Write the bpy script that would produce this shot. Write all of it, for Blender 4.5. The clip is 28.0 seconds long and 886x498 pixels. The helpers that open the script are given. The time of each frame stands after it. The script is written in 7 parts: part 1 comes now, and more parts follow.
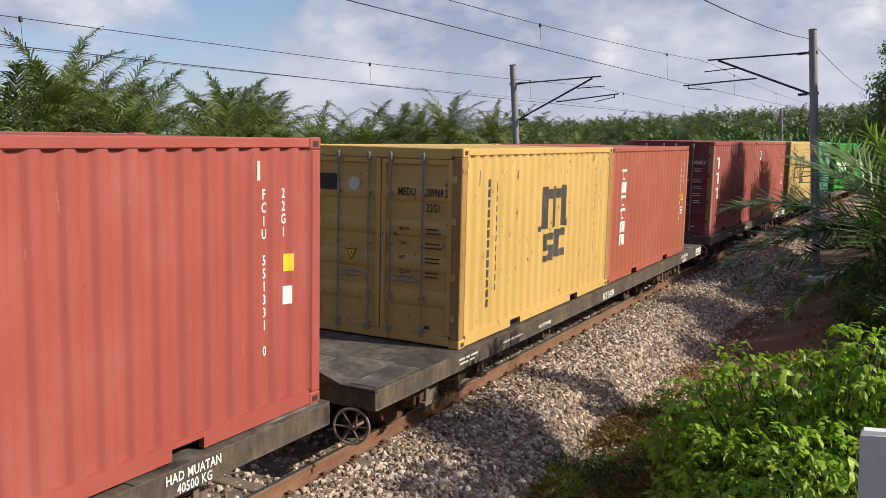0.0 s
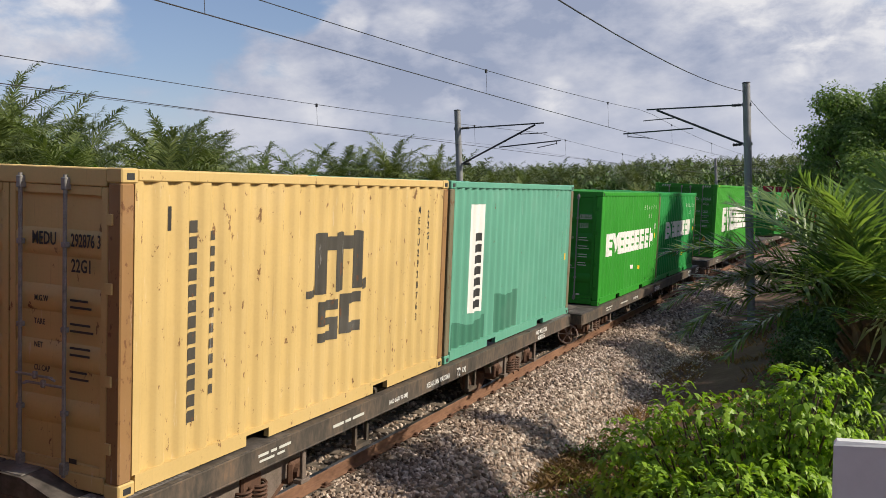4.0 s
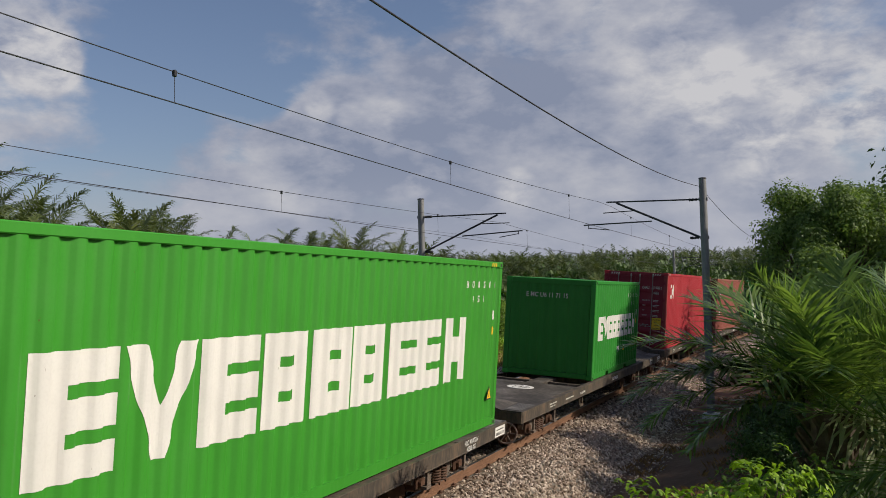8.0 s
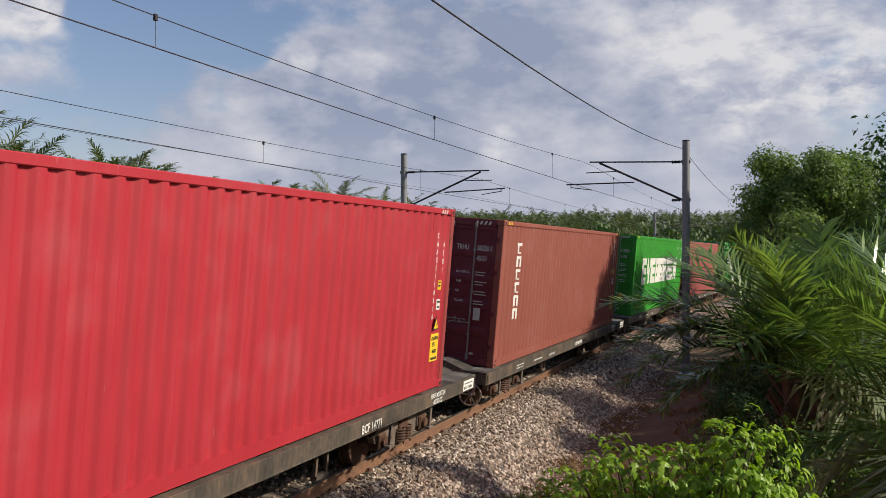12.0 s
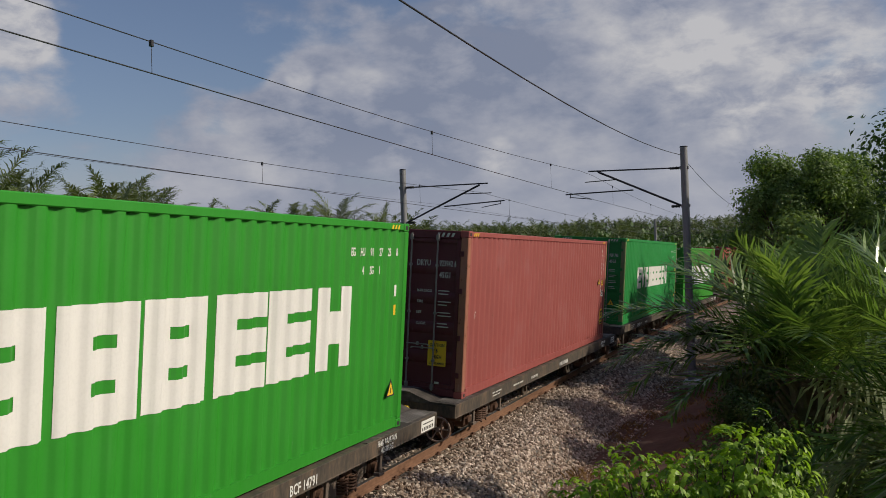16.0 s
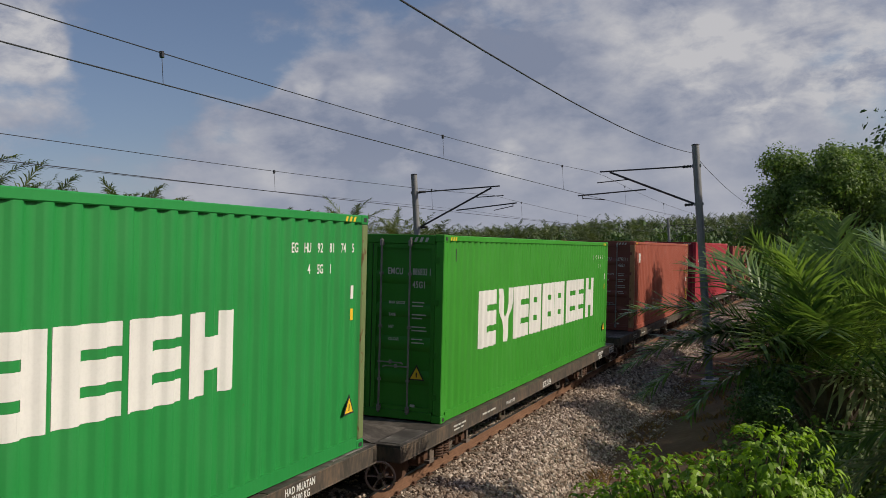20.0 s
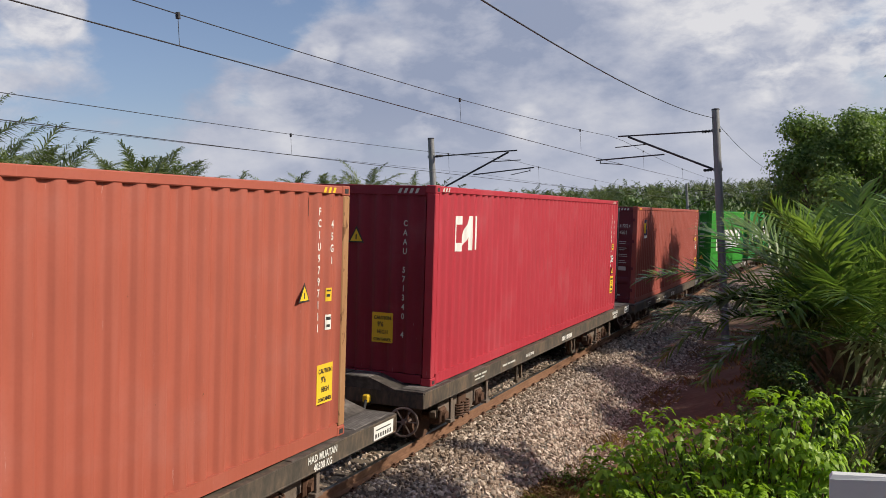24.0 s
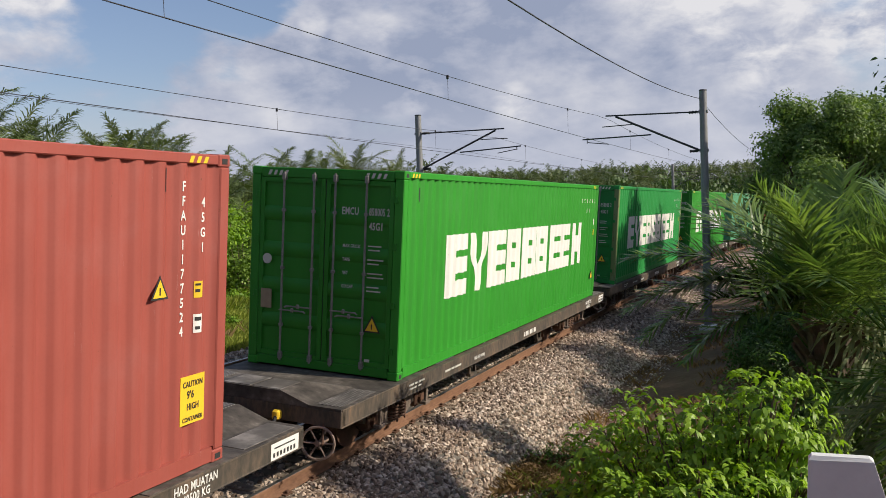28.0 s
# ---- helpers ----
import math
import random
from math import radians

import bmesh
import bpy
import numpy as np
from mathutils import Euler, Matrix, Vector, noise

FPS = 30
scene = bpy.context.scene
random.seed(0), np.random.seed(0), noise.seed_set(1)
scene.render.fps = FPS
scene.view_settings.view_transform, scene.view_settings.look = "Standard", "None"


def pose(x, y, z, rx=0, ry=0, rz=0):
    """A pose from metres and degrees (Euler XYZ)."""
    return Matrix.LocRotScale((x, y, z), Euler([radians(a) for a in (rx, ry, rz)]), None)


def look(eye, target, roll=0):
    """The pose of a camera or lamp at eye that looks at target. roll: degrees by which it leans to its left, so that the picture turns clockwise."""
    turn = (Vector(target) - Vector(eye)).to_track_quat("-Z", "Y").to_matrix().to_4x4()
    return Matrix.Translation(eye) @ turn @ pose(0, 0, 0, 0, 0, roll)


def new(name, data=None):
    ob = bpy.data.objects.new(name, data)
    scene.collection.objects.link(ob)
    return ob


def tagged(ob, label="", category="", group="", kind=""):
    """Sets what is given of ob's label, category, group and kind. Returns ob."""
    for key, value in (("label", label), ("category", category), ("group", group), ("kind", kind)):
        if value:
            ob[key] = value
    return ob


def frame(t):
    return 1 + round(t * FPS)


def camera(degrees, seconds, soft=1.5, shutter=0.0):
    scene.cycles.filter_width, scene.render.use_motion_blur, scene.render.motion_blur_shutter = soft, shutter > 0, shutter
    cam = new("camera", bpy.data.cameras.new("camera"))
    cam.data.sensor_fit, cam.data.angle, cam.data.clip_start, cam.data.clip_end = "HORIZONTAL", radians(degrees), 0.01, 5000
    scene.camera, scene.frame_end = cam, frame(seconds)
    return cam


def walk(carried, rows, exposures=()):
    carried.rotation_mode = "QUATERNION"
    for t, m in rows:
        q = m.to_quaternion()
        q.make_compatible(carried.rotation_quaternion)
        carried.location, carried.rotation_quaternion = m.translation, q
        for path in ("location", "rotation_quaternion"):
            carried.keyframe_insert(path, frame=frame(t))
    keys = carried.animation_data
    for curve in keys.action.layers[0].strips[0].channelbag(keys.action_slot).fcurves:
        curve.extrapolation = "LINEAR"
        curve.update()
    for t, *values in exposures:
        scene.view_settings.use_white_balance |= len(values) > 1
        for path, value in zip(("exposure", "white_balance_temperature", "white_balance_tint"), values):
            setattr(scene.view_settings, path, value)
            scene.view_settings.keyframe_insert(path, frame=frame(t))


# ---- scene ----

# ---------------------------------------------------------------- camera
cam = camera(53.0, 28.0, soft=0.7)
PATH = [
    (0.0, pose(6.549, 0.065, 3.150, 84.88, 2.99, 28.16)),
    (0.5, pose(6.543, 0.067, 3.140, 84.51, 3.09, 25.46)),
    (1.0, pose(6.532, 0.055, 3.121, 83.34, 2.92, 26.34)),
    (1.5, pose(6.531, 0.042, 3.119, 85.16, 2.98, 25.99)),
    (2.0, pose(6.518, 0.035, 3.109, 85.89, 1.58, 24.92)),
    (2.5, pose(6.520, 0.019, 3.108, 86.59, 2.46, 24.79)),
    (4.5, pose(6.493, 0.016, 3.114, 87.56, 1.86, 24.06)),
    (5.0, pose(6.491, 0.014, 3.114, 87.27, 1.80, 23.35)),
    (5.5, pose(6.491, 0.005, 3.117, 87.94, 1.83, 22.50)),
    (6.0, pose(6.490, 0.001, 3.119, 87.73, 1.66, 21.99)),
    (6.5, pose(6.490, 0.003, 3.119, 88.36, 1.69, 21.68)),
    (7.0, pose(6.489, 0.002, 3.127, 90.11, 1.94, 21.92)),
    (7.5, pose(6.490, -0.018, 3.137, 91.91, 1.62, 21.97)),
    (8.0, pose(6.490, -0.026, 3.148, 93.06, 1.27, 21.94)),
    (8.5, pose(6.496, -0.023, 3.149, 92.64, 1.06, 21.88)),
    (9.0, pose(6.492, -0.019, 3.147, 91.56, 0.74, 21.45)),
    (9.5, pose(6.491, -0.021, 3.140, 90.76, 0.42, 20.85)),
    (10.0, pose(6.490, -0.012, 3.140, 90.37, 0.46, 20.82)),
    (10.5, pose(6.483, -0.010, 3.142, 90.65, 0.18, 20.91)),
    (11.0, pose(6.475, -0.007, 3.143, 90.38, 0.26, 20.93)),
    (11.5, pose(6.484, -0.005, 3.141, 89.80, -0.31, 20.95)),
    (12.0, pose(6.489, -0.008, 3.134, 90.24, -0.15, 20.72)),
    (12.5, pose(6.489, -0.017, 3.140, 90.49, 0.24, 20.60)),
    (13.0, pose(6.490, -0.016, 3.129, 90.51, 0.17, 21.00)),
    (13.5, pose(6.488, -0.019, 3.140, 91.13, 0.51, 20.77)),
    (15.5, pose(6.489, -0.025, 3.143, 91.10, 1.71, 21.04)),
    (16.0, pose(6.488, -0.019, 3.142, 91.14, 1.83, 20.83)),
    (16.5, pose(6.483, -0.025, 3.144, 91.54, 2.04, 20.85)),
    (17.0, pose(6.485, -0.016, 3.149, 91.70, 2.24, 20.88)),
    (17.5, pose(6.485, -0.005, 3.145, 90.97, 2.31, 21.03)),
    (18.0, pose(6.481, -0.009, 3.146, 91.14, 2.61, 21.48)),
    (18.5, pose(6.476, -0.005, 3.152, 91.24, 2.91, 21.02)),
    (19.0, pose(6.473, -0.001, 3.145, 91.23, 2.81, 21.72)),
    (19.5, pose(6.471, -0.000, 3.146, 91.20, 3.00, 21.81)),
    (20.0, pose(6.469, -0.006, 3.145, 91.43, 3.08, 21.68)),
    (20.5, pose(6.480, -0.006, 3.154, 91.45, 3.28, 21.86)),
    (21.0, pose(6.483, 0.002, 3.154, 91.52, 3.25, 22.06)),
    (21.5, pose(6.481, 0.001, 3.149, 90.77, 3.38, 22.42)),
    (23.5, pose(6.474, -0.002, 3.137, 89.27, 2.62, 22.57)),
    (24.0, pose(6.474, -0.002, 3.133, 89.21, 2.74, 22.75)),
    (24.5, pose(6.477, -0.007, 3.134, 88.98, 2.76, 22.61)),
    (25.0, pose(6.473, -0.002, 3.142, 89.06, 2.74, 22.40)),
    (25.5, pose(6.471, 0.002, 3.148, 88.75, 2.63, 22.10)),
    (26.0, pose(6.475, 0.013, 3.146, 88.44, 2.49, 22.05)),
    (26.5, pose(6.470, 0.010, 3.143, 88.56, 2.47, 21.88)),
    (27.0, pose(6.473, 0.016, 3.136, 88.50, 2.47, 21.76)),
    (27.5, pose(6.474, 0.015, 3.134, 88.25, 2.17, 21.69)),
    (28.0, pose(6.473, 0.009, 3.132, 87.73, 2.02, 21.85)),
]
EXPOSURE = [(0.0, 0.35), (1.5, 0.36), (2.5, 0.40), (5.0, 0.04), (7.0, -0.15), (8.0, -0.24), (9.0, -0.38), (10.0, 0.03), (11.0, 0.05), (13.0, 0.10), (15.5, -0.42), (16.0, -0.42), (17.0, 0.0), (18.0, 0.06), (19.0, 0.02), (20.0, -0.38), (21.0, -0.18), (21.5, -0.15), (24.0, 0.11), (25.0, 0.20), (26.0, 0.18), (28.0, 0.18)]
walk(cam, PATH, EXPOSURE)

# ---------------------------------------------------------------- daylight
SUN_EL, SUN_AZ = 31.0, 12.0          # elevation, and turn from +x towards +y
world = bpy.data.worlds.new("sky")
scene.world = world
world.use_nodes = True


def sky_nodes(nt):
    n, l = nt.nodes, nt.links
    n.clear()
    out = n.new("ShaderNodeOutputWorld")
    bg = n.new("ShaderNodeBackground")
    sky = n.new("ShaderNodeTexSky")
    sky.sky_type = "NISHITA"
    sky.sun_disc = False
    sky.sun_elevation = radians(SUN_EL)
    sky.sun_rotation = radians(90.0 - SUN_AZ)
    sky.air_density, sky.dust_density, sky.ozone_density = 1.0, 1.4, 1.5
    tc = n.new("ShaderNodeTexCoord")
    sep = n.new("ShaderNodeSeparateXYZ")
    l.new(tc.outputs["Generated"], sep.inputs[0])

    def math_node(op, a, b=None, clamp=False):
        m = n.new("ShaderNodeMath")
        m.operation, m.use_clamp = op, clamp
        for i, v in enumerate((a, b)):
            if v is None:
                continue
            if isinstance(v, (int, float)):
                m.inputs[i].default_value = v
            else:
                l.new(v, m.inputs[i])
        return m.outputs[0]
    comb = n.new("ShaderNodeMapping")
    comb.inputs["Scale"].default_value = (1.0, 1.0, 1.9)
    l.new(tc.outputs["Generated"], comb.inputs[0])

    def fbm(scale, detail, rough, off, dist=0.0, turned=(0.0, 0.0, 0.0)):
        t = n.new("ShaderNodeTexNoise")
        t.inputs["Scale"].default_value = scale
        t.inputs["Detail"].default_value = detail
        t.inputs["Roughness"].default_value = rough
        t.inputs["Distortion"].default_value = dist
        mp = n.new("ShaderNodeMapping")
        mp.inputs["Location"].default_value = tuple(a + b for a, b in zip(off, turned))
        l.new(comb.outputs[0], mp.inputs[0])
        l.new(mp.outputs[0], t.inputs["Vector"])
        return t.outputs["Fac"]
    big = fbm(4.2, 4, 0.5, (3.1, 0.4, 0.0), 0.2)
    fine = fbm(13.0, 10, 0.60, (1.7, 5.2, 0.0), 0.15)
    # the same billows a little nearer the sun: the difference lights their sunny side
    heap = fbm(7.0, 7, 0.5, (0.6, 4.1, 2.0), 0.2)
    lit_heap = fbm(7.0, 7, 0.5, (0.6, 4.1, 2.0), 0.2, (0.022, 0.006, 0.030))
    shade = fbm(7.5, 8, 0.58, (1.45, 0.2, 3.0), 0.1)

    def spot(az, el, width, gain):
        a, e = radians(az), radians(el)
        d = n.new("ShaderNodeVectorMath")
        d.operation = "DOT_PRODUCT"
        d.inputs[1].default_value = (-math.sin(a) * math.cos(e), math.cos(a) * math.cos(e), math.sin(e))
        l.new(tc.outputs["Generated"], d.inputs[0])
        w = 1.0 - math.cos(radians(width))
        m = n.new("ShaderNodeMapRange")
        m.interpolation_type = "SMOOTHSTEP"
        m.inputs["From Min"].default_value, m.inputs["From Max"].default_value = 1.0 - w, 1.0
        m.inputs["To Min"].default_value, m.inputs["To Max"].default_value = 0.0, gain
        l.new(d.outputs["Value"], m.inputs["Value"])
        return m.outputs[0]
    dens = math_node("ADD", math_node("MULTIPLY", big, 0.95), math_node("MULTIPLY", fine, 0.62))
    for az, el, w, g in SKY_SPOTS:
        dens = math_node("ADD", dens, spot(az, el, w, g))
    high = n.new("ShaderNodeMapRange")
    high.interpolation_type = "SMOOTHSTEP"
    high.inputs["From Min"].default_value, high.inputs["From Max"].default_value = 0.30, 0.62
    high.inputs["To Max"].default_value = 0.22
    l.new(sep.outputs[2], high.inputs["Value"])
    dens = math_node("SUBTRACT", dens, high.outputs[0])
    cover = n.new("ShaderNodeMapRange")
    cover.interpolation_type = "SMOOTHSTEP"
    cover.inputs["From Min"].default_value, cover.inputs["From Max"].default_value = 0.60, 0.86
    cover.inputs["To Max"].default_value = 0.95
    l.new(dens, cover.inputs["Value"])
    ramp = n.new("ShaderNodeValToRGB")
    e = ramp.color_ramp.elements
    e[0].position, e[0].color = 0.36, (0.275, 0.315, 0.43, 1)
    e[1].position, e[1].color = 0.90, (0.70, 0.69, 0.71, 1)
    mid = e.new(0.52)
    mid.color = (0.40, 0.425, 0.52, 1)
    tone = math_node("ADD", shade, math_node("MULTIPLY", math_node("SUBTRACT", fine, 0.5), 0.35))
    tone = math_node("ADD", tone, math_node("MULTIPLY", math_node("SUBTRACT", heap, lit_heap), 0.9))
    puff = math_node("MULTIPLY", math_node("SUBTRACT", fbm(22.0, 8, 0.6, (0.3, 2.2, 1.0), 0.3), 0.36, True), 5.0)
    for az, el, w, g in CLOUD_TOPS:
        tone = math_node("ADD", tone, math_node("MULTIPLY", spot(az, el, w * 1.5, g), puff))
    l.new(tone, ramp.inputs[0])
    blue = n.new("ShaderNodeMixRGB")
    blue.blend_type = "MULTIPLY"
    blue.inputs[0].default_value = 1.0
    blue.inputs[2].default_value = (SKY_GAIN * 0.98, SKY_GAIN * 0.93, SKY_GAIN * 1.0, 1)
    l.new(sky.outputs[0], blue.inputs[1])
    mix = n.new("ShaderNodeMixRGB")
    l.new(cover.outputs[0], mix.inputs[0])
    l.new(blue.outputs[0], mix.inputs[1])
    l.new(ramp.outputs[0], mix.inputs[2])
    low = n.new("ShaderNodeMapRange")
    low.interpolation_type = "SMOOTHSTEP"
    low.inputs["From Min"].default_value, low.inputs["From Max"].default_value = 0.02, 0.17
    low.inputs["To Min"].default_value, low.inputs["To Max"].default_value = 0.62, 0.0
    l.new(sep.outputs[2], low.inputs["Value"])
    haze = n.new("ShaderNodeMixRGB")
    haze.inputs[2].default_value = (0.50, 0.52, 0.61, 1)
    l.new(low.outputs[0], haze.inputs[0])
    l.new(mix.outputs[0], haze.inputs[1])
    l.new(haze.outputs[0], bg.inputs[0])
    bg.inputs[1].default_value = 1.0
    l.new(bg.outputs[0], out.inputs[0])


SKY_GAIN = 0.111
SKY_SPOTS = [(37, 14, 8, -0.24), (24, 18, 5, -0.14), (41, 8, 7, -0.06), (28.5, 10.5, 4.5, 0.26), (29.4, 12.0, 1.4, 0.2), (46.3, 14.5, 2.8, 0.40), (7, 12, 15, 0.26), (20, 8, 8, 0.18), (34, 7, 6, 0.10), (43, 12, 4, 0.12), (37.5, 10.3, 3, 0.14), (12.5, 15, 3, -0.10), (-1.5, 9.5, 3, -0.08)]
CLOUD_TOPS = [(29.6, 12.2, 0.8, 0.22), (27.8, 11.7, 0.7, 0.16), (25.6, 11.4, 1.2, 0.16), (46.3, 14.6, 2.4, 0.34), (23.4, 7.2, 0.8, 0.2), (17.1, 6.8, 1.1, 0.22), (22.3, 7.9, 0.7, 0.14), (-2.5, 12.8, 4, 0.22), (1.7, 7.9, 2.2, 0.22), (7, 13, 4, 0.2), (-4, 9.5, 2.5, 0.26), (3, 11, 3, 0.1), (18.7, 14.5, 4, -0.10), (29, 9, 4, -0.10), (11, 9, 4, -0.05)]
sky_nodes(world.node_tree)
sun = new("sun", bpy.data.lights.new("sun", "SUN"))
sun.data.energy, sun.data.angle, sun.data.color = 4.7, radians(0.6), (1.0, 0.90, 0.74)
sun.matrix_world = look((60 * math.cos(radians(SUN_AZ)), 60 * math.sin(radians(SUN_AZ)), 60 * math.tan(radians(SUN_EL))), (0, 0, 0))


# ---------------------------------------------------------------- materials
MATS = {}


def nodes_of(name):
    m = bpy.data.materials.new(name)
    m.use_nodes = True
    nt = m.node_tree
    b = nt.nodes["Principled BSDF"]
    return m, nt, b


def coords(nt, scale=(1, 1, 1), world_space=False):
    tc = nt.nodes.new("ShaderNodeTexCoord")
    mp = nt.nodes.new("ShaderNodeMapping")
    mp.inputs["Scale"].default_value = scale
    if world_space:
        g = nt.nodes.new("ShaderNodeNewGeometry")
        nt.links.new(g.outputs["Position"], mp.inputs[0])
    else:
        nt.links.new(tc.outputs["Object"], mp.inputs[0])
    return mp.outputs[0]


def noise_of(nt, vec, scale, detail=5, rough=0.55):
    t = nt.nodes.new("ShaderNodeTexNoise")
    t.inputs["Scale"].default_value, t.inputs["Detail"].default_value, t.inputs["Roughness"].default_value = scale, detail, rough
    nt.links.new(vec, t.inputs["Vector"])
    return t.outputs["Fac"]


def ramp_of(nt, fac, stops):
    r = nt.nodes.new("ShaderNodeValToRGB")
    e = r.color_ramp.elements
    while len(e) < len(stops):
        e.new(0.5)
    for i, (p, c) in enumerate(stops):
        e[i].position = p
        e[i].color = c if len(c) == 4 else (*c, 1)
    nt.links.new(fac, r.inputs[0])
    return r.outputs[0]


def mix_of(nt, fac, a, b, mode="MIX"):
    m = nt.nodes.new("ShaderNodeMixRGB")
    m.blend_type = mode
    for i, v in enumerate((fac, a, b)):
        if isinstance(v, (int, float)):
            m.inputs[i].default_value = v
        elif isinstance(v, tuple):
            m.inputs[i].default_value = (*v, 1) if len(v) == 3 else v
        else:
            nt.links.new(v, m.inputs[i])
    return m.outputs[0]


def bump_of(nt, b, height, strength, dist):
    bp = nt.nodes.new("ShaderNodeBump")
    bp.inputs["Strength"].default_value, bp.inputs["Distance"].default_value = strength, dist
    nt.links.new(height, bp.inputs["Height"])
    nt.links.new(bp.outputs[0], b.inputs["Normal"])


def paint(name, rgb, rust=0.35, rough=0.5, fade=0.07):
    """Weathered coat of paint on steel: faded patches, rain streaks, scuffs and rust specks."""
    if name in MATS:
        return MATS[name]
    m, nt, b = nodes_of(name)
    big = noise_of(nt, coords(nt, (0.9, 0.9, 0.9)), 1.3, 4)
    streak = noise_of(nt, coords(nt, (9, 9, 0.45)), 1.6, 5, 0.6)
    speck = noise_of(nt, coords(nt, (1, 1, 0.55)), 11.0, 8, 0.68)
    thin = noise_of(nt, coords(nt, (42, 42, 0.7)), 1.0, 4, 0.6)
    grime = noise_of(nt, coords(nt, (1, 1, 1)), 38.0, 3)
    pale = tuple(min(1.0, c * (1 - fade) + fade * 0.62) for c in rgb)
    deep = tuple(c * 0.80 for c in rgb)
    c = ramp_of(nt, big, [(0.25, tuple(v * 0.9 for v in rgb)), (0.55, rgb), (0.85, pale)])
    c = mix_of(nt, ramp_of(nt, streak, [(0.55, (0, 0, 0)), (0.75, (0.22, 0.22, 0.22))]), c, pale)
    c = mix_of(nt, ramp_of(nt, grime, [(0.45, (0, 0, 0)), (0.8, (0.16, 0.16, 0.16))]), c, tuple(v * 0.6 for v in rgb))
    c = mix_of(nt, ramp_of(nt, thin, [(0.60, (0, 0, 0)), (0.76, (0.2, 0.2, 0.2))]), c, tuple(v * 0.62 for v in rgb))
    c = mix_of(nt, ramp_of(nt, thin, [(0.22, (0.2, 0.2, 0.2)), (0.34, (0, 0, 0))]), c, tuple(min(1, v * 0.8 + 2.2 * fade) for v in rgb))
    scuff = noise_of(nt, coords(nt, (9, 9, 0.9)), 2.2, 6, 0.7)
    thr = 0.70 - 0.07 * rust
    drip = noise_of(nt, coords(nt, (16, 16, 0.42)), 1.7, 7, 0.66)
    c = mix_of(nt, ramp_of(nt, drip, [(thr, (0, 0, 0)), (thr + 0.06, (0.5 * min(1.0, rust * 1.6),) * 3)]), c, tuple(v * 0.45 + 0.035 * k for v, k in zip(rgb, (1.6, 0.8, 0.5))))
    c = mix_of(nt, ramp_of(nt, scuff, [(thr - 0.01, (0, 0, 0)), (thr + 0.03, (0.5, 0.5, 0.5))]), c, tuple(min(1, v * 0.7 + 0.06 + 2.4 * fade) for v in rgb))
    k = 0.73 - 0.14 * rust
    rusty = ramp_of(nt, speck, [(k, (0, 0, 0)), (k + 0.03, (0.85, 0.85, 0.85))])
    c = mix_of(nt, rusty, c, (0.13, 0.055, 0.025))
    nt.links.new(c, b.inputs["Base Color"])
    r = ramp_of(nt, streak, [(0.3, (rough - 0.08,) * 3), (0.75, (rough + 0.16,) * 3)])
    nt.links.new(r, b.inputs["Roughness"])
    b.inputs["Specular IOR Level"].default_value = 0.35
    bump_of(nt, b, big, 0.12, 0.05)
    MATS[name] = m
    return m


def plain(name, stops, scale=6.0, rough=0.7, metal=0.0, bump=0.25, dist=0.01, stretch=(1, 1, 1), world_space=False, spec=0.4):
    """A grained surface whose colour runs through stops with a two-scale noise."""
    if name in MATS:
        return MATS[name]
    m, nt, b = nodes_of(name)
    v = coords(nt, stretch, world_space)
    a, f = noise_of(nt, v, scale, 6, 0.6), noise_of(nt, v, scale * 7, 4, 0.6)
    h = mix_of(nt, 0.4, a, f)
    nt.links.new(ramp_of(nt, h, stops), b.inputs["Base Color"])
    b.inputs["Roughness"].default_value, b.inputs["Metallic"].default_value = rough, metal
    b.inputs["Specular IOR Level"].default_value = spec
    bump_of(nt, b, h, bump, dist)
    MATS[name] = m
    return m


def leafy(name, dark, light, rough=0.5, trans=0.25):
    """Leaves: colour varies leaf by leaf, with some light coming through."""
    m, nt, b = nodes_of(name)
    g = nt.nodes.new("ShaderNodeNewGeometry")
    oi = nt.nodes.new("ShaderNodeObjectInfo")
    n1 = noise_of(nt, coords(nt, (1, 1, 1), True), 0.7, 3)
    mixv = nt.nodes.new("ShaderNodeMath")
    mixv.operation = "MULTIPLY_ADD"
    nt.links.new(g.outputs["Random Per Island"], mixv.inputs[0])
    mixv.inputs[1].default_value = 0.55
    nt.links.new(n1, mixv.inputs[2])
    mid = tuple((a + c) / 2 for a, c in zip(dark, light))
    c = ramp_of(nt, mixv.outputs[0], [(0.3, dark), (0.7, mid), (1.05, light)])
    tint = ramp_of(nt, oi.outputs["Random"], [(0.0, (0.85, 0.9, 0.8)), (1.0, (1.12, 1.06, 1.0))])
    c = mix_of(nt, 1.0, c, tint, "MULTIPLY")
    nt.links.new(c, b.inputs["Base Color"])
    b.inputs["Roughness"].default_value = rough
    b.inputs["Specular IOR Level"].default_value = 0.3
    tr = nt.nodes.new("ShaderNodeBsdfTranslucent")
    nt.links.new(mix_of(nt, 1.0, c, (1.15, 1.25, 0.55), "MULTIPLY"), tr.inputs[0])
    mx = nt.nodes.new("ShaderNodeMixShader")
    mx.inputs[0].default_value = trans
    nt.links.new(b.outputs[0], mx.inputs[1])
    nt.links.new(tr.outputs[0], mx.inputs[2])
    nt.links.new(mx.outputs[0], nt.nodes["Material Output"].inputs[0])
    MATS[name] = m
    return m


